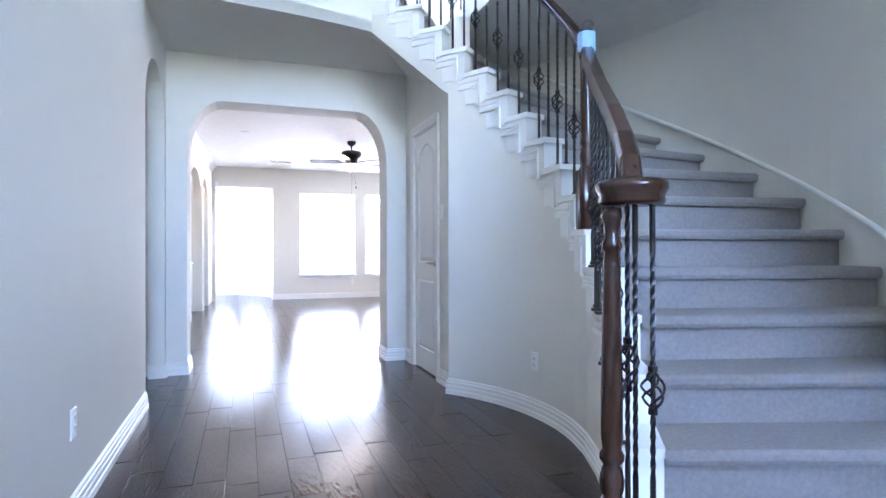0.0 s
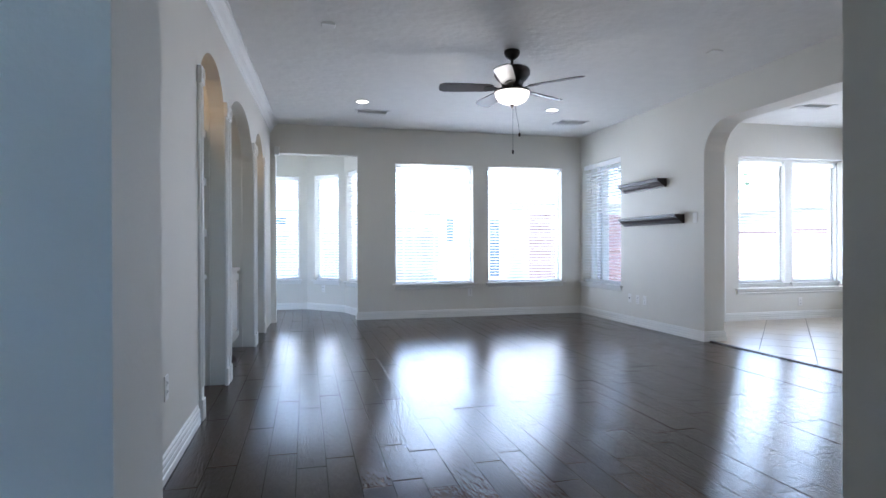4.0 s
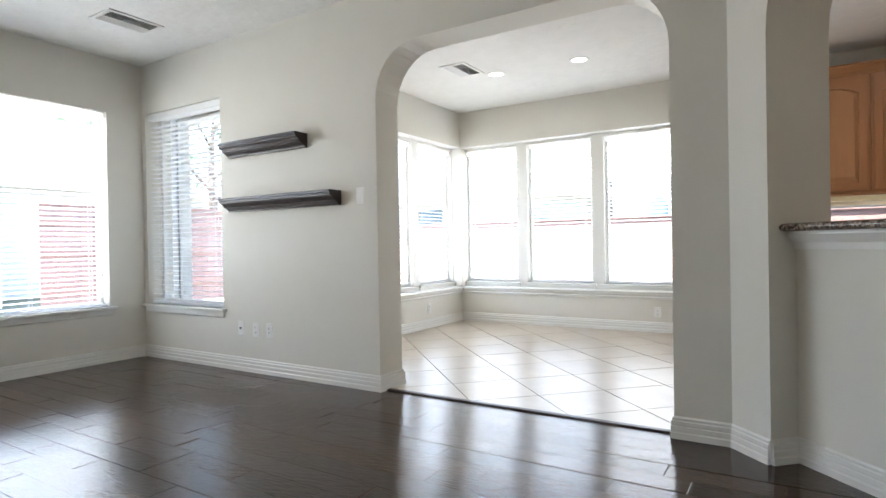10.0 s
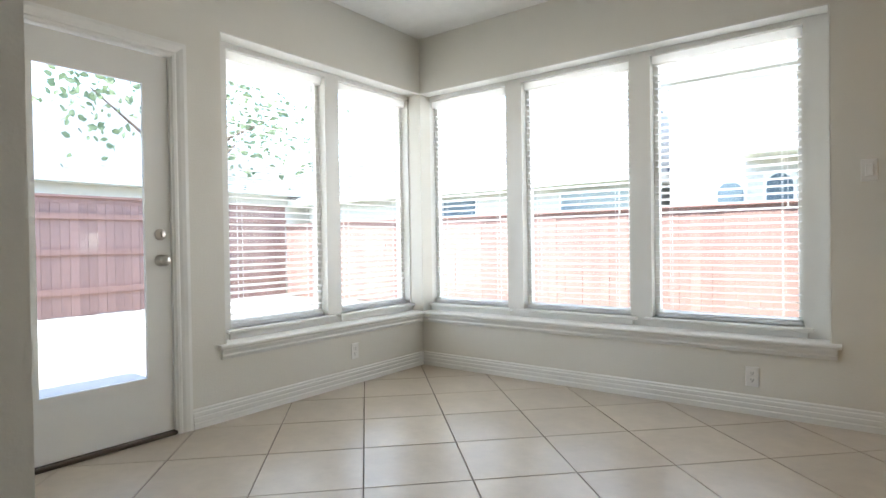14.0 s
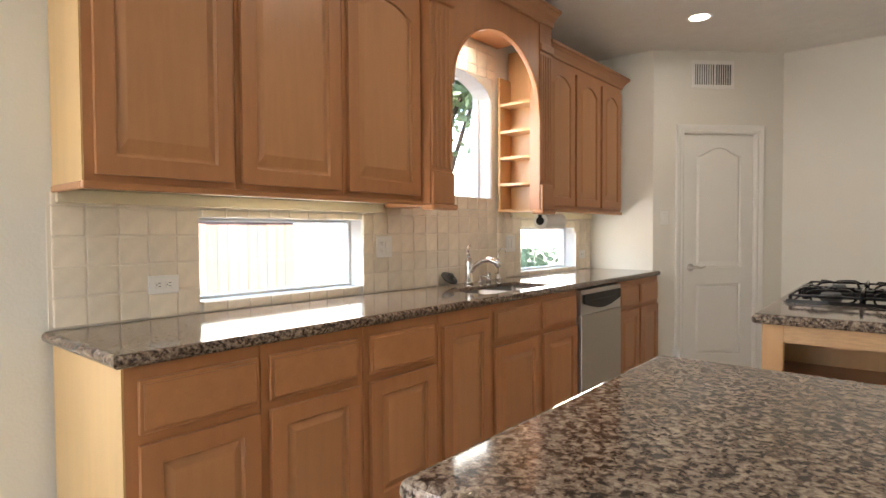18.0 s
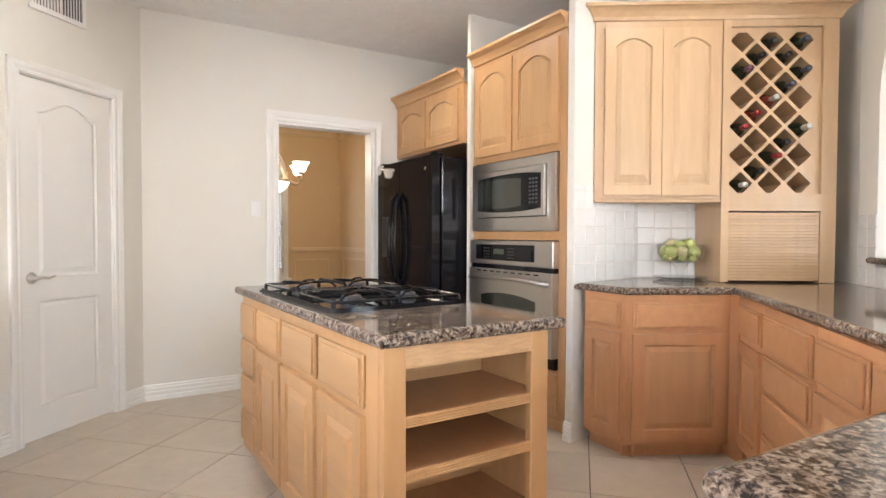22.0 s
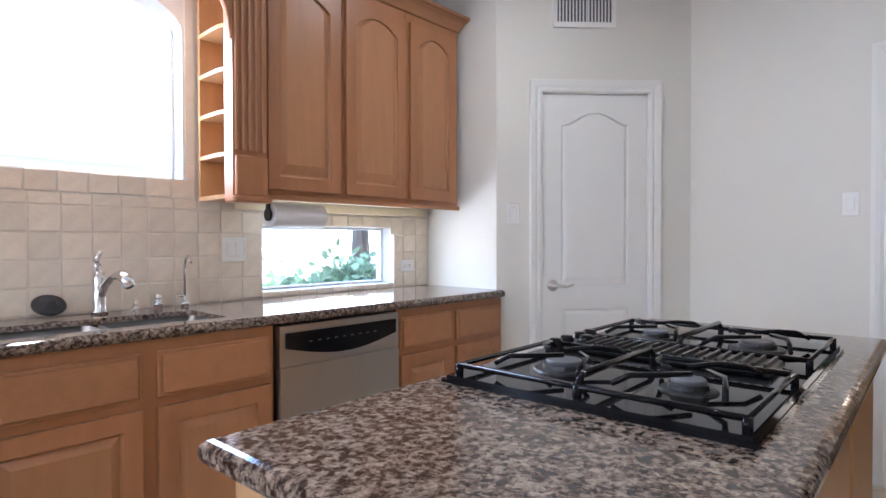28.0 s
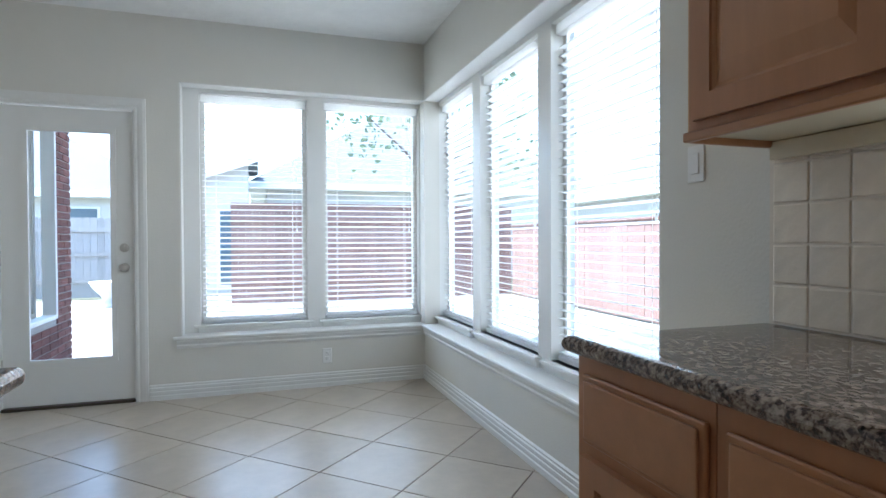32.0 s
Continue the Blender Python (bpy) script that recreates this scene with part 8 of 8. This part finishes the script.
def tree(x, y, h, r, label, seed, shrub=False, n=900):
    rn = random.Random(seed)
    o = thing("shrub" if shrub else "tree", label, "shrub" if shrub else "tree", (x, y, -0.15))
    bm = bmesh.new()
    tips = []
    if not shrub:
        tube(bm, [(0, 0, 0), (0.05, 0.02, h * 0.25), (0.0, 0.05, h * 0.5), (0.08, 0, h * 0.8)], [0.17, 0.13, 0.09, 0.03], 10)
    for k in range(9):
        a_ = k * 2.4 + rn.random()
        z0 = h * (0.35 + 0.06 * k) if not shrub else 0.05
        tip = (r * 0.8 * math.cos(a_), r * 0.8 * math.sin(a_), min(h, z0 + h * rn.uniform(0.15, 0.4)))
        tube(bm, [(0, 0, z0), (tip[0] * 0.5, tip[1] * 0.5, (z0 + tip[2]) / 2 + 0.1), tip], [0.05, 0.035, 0.012] if not shrub else [0.02, 0.014, 0.006], 6)
        tips.append(tip)
    part("trunk", bm, BARK, o)
    vs, fs = [], []
    for k in range(n):
        t_ = tips[rn.randrange(len(tips))]
        q = rn.random() ** 0.5
        c = Vector((t_[0], t_[1], t_[2])) * 1.0 + Vector((rn.gauss(0, r * 0.28), rn.gauss(0, r * 0.28), rn.gauss(0, h * 0.10)))
        if c.z < 0.05:
            c.z = rn.uniform(0.05, 0.4)
        s = rn.uniform(0.05, 0.11) if not shrub else rn.uniform(0.035, 0.07)
        e = Euler((rn.uniform(0, 6.3), rn.uniform(0, 6.3), rn.uniform(0, 6.3))).to_matrix()
        base = len(vs)
        for px, py, pz in ((-0.4, -1, 0), (0.4, -1, 0), (0.75, 0, 0.15), (0, 1.1, 0), (-0.75, 0, 0.15)):
            vs.append(tuple(c + e @ Vector((px * s, py * s, pz * s))))
        fs.append((base, base + 1, base + 2, base + 3, base + 4))
    me = bpy.data.meshes.new("crown")
    me.from_pydata(vs, [], fs)
    me.materials.append(LEAF)
    c_ = new("crown", me)
    c_.parent = o
    return o


tree(11.4, 21.6, 6.5, 2.4, "leafy green tree behind the fence", 3, n=1600)
tree(12.1, 1.9, 5.2, 1.1, "tall leafy green tree beside the neighbour's house", 5, n=9000)
for k, (x, y) in enumerate(((10.6, 3.1), (11.6, 1.4), (10.9, 2.2), (11.8, 3.0))):
    tree(x, y, 1.75, 0.8, "rounded green garden shrub", 10 + k, True, n=2600)
tree(6.6, -3.5, 5.5, 2.2, "green tree outside the dining room", 21, n=1500)
tree(4.2, -4.2, 5.0, 2.0, "green tree outside the dining room", 22, n=1200)

# red brick corner of the house and its window, seen through the patio door
BRICK = mat("red_brick", (0.20, 0.075, 0.055), 0.85, var=0.35, scale=9, bump=0.25, bscale=60, rand=0.25)
MORT = mat("mortar", (0.42, 0.38, 0.34), 0.95, var=0.1, scale=30)
bw = thing("wall_brick", "red brick outer corner of the living room", "wall", (4.985, 13.6, -0.15), kind="structure")
for b_ in ((-1.42, -1.36, 0, 2.9), (-0.17, 0.225, 0, 2.9), (-1.36, -0.17, 0, 0.6), (-1.36, -0.17, 2.43, 2.9)):
    part("mortar_core", bx(0.08, 0.185, b_[0], b_[1], b_[2], b_[3]), MORT, bw)
for b_ in ((-0.215, -0.172, 0.6, 2.43), (-1.36, -1.32, 0.6, 2.43), (-1.32, -0.215, 0.6, 0.64), (-1.32, -0.215, 2.39, 2.43)):
    part("window_frame", bx(0.09, 0.20, b_[0], b_[1], b_[2], b_[3], bevel=0.004), TRIM, bw)
bk = bmesh.new()
box(bk, -0.0475, 0.0475, -0.098, 0.098, -0.029, 0.029, bevel=0.004)
bme = bpy.data.meshes.new("brick")
bk.to_mesh(bme)
bk.free()
bme.materials.append(BRICK)
for r_ in range(42):
    z = 0.035 + r_ * 0.068
    odd = r_ % 2
    course = [(-0.1285, 0.48), (0.026, 1.0), (0.1805, 0.48)] if odd else [(-0.077, 1.0), (0.129, 1.0)]
    if z < 0.57 or z > 2.46:
        course += [(-0.283 - 0.206 * k, 1.0) for k in range(5)]
    for yy, f in course:
        s = bpy.data.objects.new("brick", bme)
        scene.collection.objects.link(s)
        s.parent = bw
        s.location = (0.15 + random.uniform(-0.002, 0.002), yy, z)
        s.scale = (1, f, 1)
pt = thing("garden_urn", "pale stone garden urn on the patio", "planter", (4.15, 19.9, -0.13))
part("bowl", lathe(bmesh.new(), [(0, 0), (0.16, 0), (0.14, 0.05), (0.08, 0.10), (0.10, 0.20), (0.24, 0.36), (0.30, 0.46), (0.32, 0.50), (0.26, 0.50), (0, 0.44)], 24), STUCCO, pt, smooth=True)
# patio roof edge over the door
tagged(finish("patio_roof", bx(5.05, 8.6, 12.2, 13.9, 2.62, 2.75), TRIM), "white soffit over the patio door", "roof", kind="structure")
tagged(finish("roof_eave", bx(8.33, 8.95, 3.0, 12.75, 2.80, 2.95), TRIM), "white eave of the house", "roof", kind="structure")
tagged(finish("roof_eave", bx(-1.5, 5.3, 13.65, 14.2, 2.9, 3.05), TRIM), "white eave of the house", "roof", kind="structure")
# unseen upper deck, added so that no sky falls into the rooms
slab("roof_deck", [(-1.6, 6.4), (8.7, 6.4), (8.7, 13.9), (-1.6, 13.9)], 2.98, 3.2, SHING, "unseen grey deck added to keep sky light out of the rooms", "roof")
slab("roof_deck", [(2.2, -0.8), (9.6, -0.8), (9.6, 6.4), (6.5, 6.4), (6.5, 3.8), (2.2, 3.8)], 3.07, 3.12, SHING, "unseen grey deck added to keep sky light out of the rooms", "roof")


# ---- floor pieces, wall tiles: last ----
def clip_poly(poly, a, b, c):
    """The part of a polygon where a*x + b*y >= c."""
    out = []
    for p, q in zip(poly, poly[1:] + poly[:1]):
        dp, dq = a * p[0] + b * p[1] - c, a * q[0] + b * q[1] - c
        if dp >= 0:
            out.append(p)
        if dp * dq < 0:
            f = dp / (dp - dq)
            out.append((p[0] + (q[0] - p[0]) * f, p[1] + (q[1] - p[1]) * f))
    return out


def clip_all(poly, planes):
    for pl in planes:
        if len(poly) < 3:
            return []
        poly = clip_poly(poly, *pl)
    return poly if len(poly) >= 3 else []


def piece_mesh(poly, z0, z1, bev, cx, cy, drop=None):
    """A flat piece with eased upper edges, as plain data round (cx, cy)."""
    n = len(poly)
    mx, my = sum(p[0] for p in poly) / n, sum(p[1] for p in poly) / n
    vs, fs = [], []
    for z, k in ((z0, 0.0), (z1 - (drop or bev), 0.0), (z1, 1.0)):
        for x, y in poly:
            d = Vector((mx - x, my - y))
            if k and d.length > 1e-6:
                d = d.normalized() * bev * 1.3
            else:
                d = Vector((0, 0))
            vs.append((x + d.x - cx, y + d.y - cy, z))
    for r_ in range(2):
        for i in range(n):
            fs.append((r_ * n + i, r_ * n + (i + 1) % n, (r_ + 1) * n + (i + 1) % n, (r_ + 1) * n + i))
    fs.append(tuple(range(2 * n, 3 * n)))
    return vs, fs


floor_wood = bpy.data.objects["floor_wood"]
rn = random.Random(8)
PW_ = 0.138
rest_v, rest_f = [], []
count = 0
JT = 0.0006
regions = [  # plan rectangles of plank floor: x0, x1, y0, y1
    (0.105, 2.6, -0.5, 6.33), (-0.2, 4.80, 6.33, 13.48), (-0.75, 1.40, 13.48, 15.12), (-1.2, 0.104, 4.6, 6.329), (4.03, 7.8, 0.2, 3.62)]
for ri, (x0, x1, y0, y1) in enumerate(regions):
    k0, k1 = int((x0 - 0.36) / PW_) - 1, int((x1 - 0.36) / PW_) + 1
    for k in range(k0, k1 + 1):
        a_, b_ = max(x0, 0.36 + k * PW_ + JT), min(x1, 0.36 + (k + 1) * PW_ - JT)
        if b_ - a_ < 0.01:
            continue
        y = y0 - rn.uniform(0, 0.9)
        while y < y1:
            ln = rn.choice((0.45, 0.6, 0.8, 1.0, 1.2))
            c_, d_ = max(y0, y + JT), min(y1, y + ln - JT)
            y += ln
            if d_ - c_ < 0.02:
                continue
            poly = [(a_, c_), (b_, c_), (b_, d_), (a_, d_)]
            if ri == 1:
                poly = clip_all(poly, [(-1, 1, 3.26)] if poly[0][1] < 8.6 else [])
                if not poly:
                    continue
            near = ri in (0, 1) and ((poly[0][0] - 1.2) ** 2 / 3.2 + (poly[0][1] - 8.0) ** 2 / 24 < 1.0 or ((poly[0][0] - 3.0) ** 2 + (poly[0][1] - 9.6) ** 2) < 2.6)
            cx, cy = poly[0]
            dz = rn.uniform(-0.0006, 0.0006)
            vs, fs = piece_mesh(poly, -0.012, 0.0 + dz, 0.0036, cx, cy, 0.0009)
            tx, ty = rn.gauss(0, 0.006), rn.gauss(0, 0.0009)
            vs = [(p, q, z_ + ((p - 0.069) * tx + (q - 0.4) * ty if z_ > -0.006 else 0)) for p, q, z_ in vs]
            if near and count < 300:
                me = bpy.data.meshes.new("plank")
                me.from_pydata(vs, [], fs)
                me.materials.append(WOODF)
                o = bpy.data.objects.new("plank", me)
                scene.collection.objects.link(o)
                o.parent = floor_wood
                o.location = (cx, cy, 0)
                count += 1
            else:
                b0 = len(rest_v)
                rest_v += [(x_ + cx, y_ + cy, z_) for x_, y_, z_ in vs]
                rest_f += [tuple(b0 + i for i in f) for f in fs]
WOODI = WOODF.copy()
WOODI.name = "dark_floorboard_joined"
nt_ = WOODI.node_tree
geo = nt_.nodes.new("ShaderNodeNewGeometry")
for lk in list(nt_.links):
    if lk.from_node.type == "OBJECT_INFO":
        to = lk.to_socket
        nt_.links.remove(lk)
        nt_.links.new(geo.outputs["Random Per Island"], to)
me = bpy.data.meshes.new("planks")
me.from_pydata(rest_v, [], rest_f)
me.materials.append(WOODI)
o = bpy.data.objects.new("planks", me)
scene.collection.objects.link(o)
o.parent = floor_wood
tagged(o, "dark hand-scraped wood planks", kind="stuff")

# diagonal floor tiles
floor_tiled = bpy.data.objects["floor_tiled"]
TS = 0.470
ox, oy = 7.165, 11.005
u1, u2 = Vector((r2, r2)), Vector((r2, -r2))
g = 0.0028
for i in range(-26, 26):
    for j in range(-26, 26):
        c0 = Vector((ox, oy)) + u1 * (TS * i) + u2 * (TS * j)
        poly = [c0 + u1 * g + u2 * g, c0 + u1 * (TS - g) + u2 * g, c0 + u1 * (TS - g) + u2 * (TS - g), c0 + u1 * g + u2 * (TS - g)]
        poly = [(p.x, p.y) for p in poly]
        pl = [(1, 0, 4.835), (-1, 0, -8.2), (0, -1, -12.0), (0, 1, 3.64), (1, -1, -3.26 if c0.y < 8.25 else -9)]
        full = clip_all(poly, [(1, 0, 3.4), *pl[1:]]) if c0.y < 8.25 else clip_all(poly, pl)
        if c0.y < 5.6 and full:
            full = clip_all(full, [(1, 0, 4.06)])
        if not full:
            continue
        ar = abs(sum(p[0] * q[1] - q[0] * p[1] for p, q in zip(full, full[1:] + full[:1]))) / 2
        if ar < 0.0008:
            continue
        vs, fs = piece_mesh(full, -0.006, rn.uniform(-0.0004, 0.0004), 0.0015, c0.x, c0.y)
        me = bpy.data.meshes.new("tile")
        me.from_pydata(vs, [], fs)
        me.materials.append(TILEF)
        o = bpy.data.objects.new("tile", me)
        scene.collection.objects.link(o)
        o.parent = floor_tiled
        o.location = (c0.x, c0.y, 0)

# tumbled backsplash tiles
TT = 0.106
tm = []
for q in range(4):
    bm = bmesh.new()
    rr = random.Random(q)
    box(bm, -0.008, 0.0, -0.0505, 0.0505, -0.0505, 0.0505, bevel=0.004, seg=2)
    for v in bm.verts:
        v.co += Vector((rr.uniform(-0.0006, 0.0006), rr.uniform(-0.0012, 0.0012), rr.uniform(-0.0012, 0.0012)))
    me = bpy.data.meshes.new("tile")
    bm.to_mesh(me)
    bm.free()
    me.materials.append(BEIGE_TILE)
    tm.append(me)
bs = tagged(new("backsplash"), "beige tumbled stone tile backsplash behind the sink", "backsplash", kind="structure")
bs.location = (8.2, 6.6, 0.91)
HOLES = ((7.28, 8.17, 0.955, 1.303), (6.10, 6.89, 1.47, 2.28), (4.845, 5.715, 0.94, 1.272))


def tile_at(y, z, w, h, me_list, parent, m):
    s = bpy.data.objects.new("tile", me_list[rn.randrange(len(me_list))])
    scene.collection.objects.link(s)
    s.parent = parent
    s.matrix_local = m @ Matrix.Translation((0, y, z)) @ Matrix.Diagonal((1, w / 0.102, h / 0.102, 1))


def spans(a0, a1, cuts):
    out = [(a0, a1)]
    for c0_, c1_ in cuts:
        nx = []
        for s0, s1 in out:
            if c1_ <= s0 or c0_ >= s1:
                nx.append((s0, s1))
                continue
            if s0 < c0_:
                nx.append((s0, c0_))
            if s1 > c1_:
                nx.append((c1_, s1))
        out = nx
    return out


zrow = 0.912
row = 0
while zrow < 2.46:
    zt = min(zrow + TT, 1.385) if zrow < 1.38 else min(zrow + TT, 2.48)
    if zt - zrow > 0.02:
        ya, yb = (4.555, 8.70) if zrow < 1.38 else (6.05, 6.945)
        yy = ya
        while yy < yb - 0.01:
            y2 = min(yy + TT, yb)
            cuts_z = [(h0, h1) for c0_, c1_, h0, h1 in HOLES if c0_ - 1e-6 < (yy + y2) / 2 < c1_ + 1e-6]
            parts_z = spans(zrow, zt, cuts_z)
            for s0, s1 in parts_z:
                cuts_y = [(c0_, c1_) for c0_, c1_, h0, h1 in HOLES if h0 - 1e-6 < (s0 + s1) / 2 < h1 + 1e-6]
                for t0, t1 in spans(yy, y2, cuts_y):
                    if t1 - t0 > 0.012 and s1 - s0 > 0.012:
                        tile_at((t0 + t1) / 2 - 6.6, (s0 + s1) / 2 - 0.91, t1 - t0 - 0.004, s1 - s0 - 0.004, tm, bs, Matrix.Identity(4))
            yy = y2
    zrow = zt if zt > zrow + 1e-6 else zrow + TT
    row += 1
part("grout", bx(-0.004, -0.001, 4.55 - 6.6, 4.84 - 6.6, 0.0, 0.47), TGROUT, bs)
part("grout", bx(-0.004, -0.001, 5.72 - 6.6, 7.275 - 6.6, 0.0, 0.47), TGROUT, bs)
part("grout", bx(-0.004, -0.001, 8.175 - 6.6, 8.70 - 6.6, 0.0, 0.47), TGROUT, bs)
part("grout", bx(-0.004, -0.001, 6.9 - 6.6, 6.945 - 6.6, 0.47, 1.56), TGROUT, bs)
part("grout", bx(-0.004, -0.001, 6.05 - 6.6, 6.09 - 6.6, 0.47, 1.56), TGROUT, bs)

# white tiles in the wine corner
tw = []
for me in tm[:2]:
    q = me.copy()
    q.materials[0] = WHITE_TILE
    tw.append(q)
for p0, p1, z1 in (((4.785, 5.8406), (4.1029, 5.7150), 1.47), ((4.1060, 5.7125), (3.7950, 5.9206), 1.38), (bar_pt(J1 + Vector((-r2, -r2)) * 0.2, 0.345), bar_pt(J1, 0.345), 1.30), (bar_pt(J1, 0.345), bar_pt(J0, 0.345), 1.0335)):
    d = (Vector(p1) - Vector(p0))
    n = int(d.length / TT)
    a_ = math.degrees(math.atan2(d.y, d.x))
    o = tagged(new("backsplash"), "white square tile backsplash in the wine corner", "backsplash", kind="structure")
    o.matrix_world = pose(p0[0], p0[1], 0.912, 0, 0, a_ + 90)
    for k in range(n + 1):
        z = 0.0
        while z < z1 - 0.912 - 0.02:
            h = min(TT, z1 - 0.912 - z)
            wv = min(TT, d.length - k * TT)
            if wv > 0.015:
                s = bpy.data.objects.new("tile", tw[rn.randrange(2)])
                scene.collection.objects.link(s)
                s.parent = o
                s.matrix_local = Matrix.Translation((0.0, -(k * TT + wv / 2), z + h / 2)) @ Matrix.Rotation(radians(180), 4, "Z") @ Matrix.Diagonal((1, (wv - 0.004) / 0.102, (h - 0.004) / 0.102, 1))
            z += h
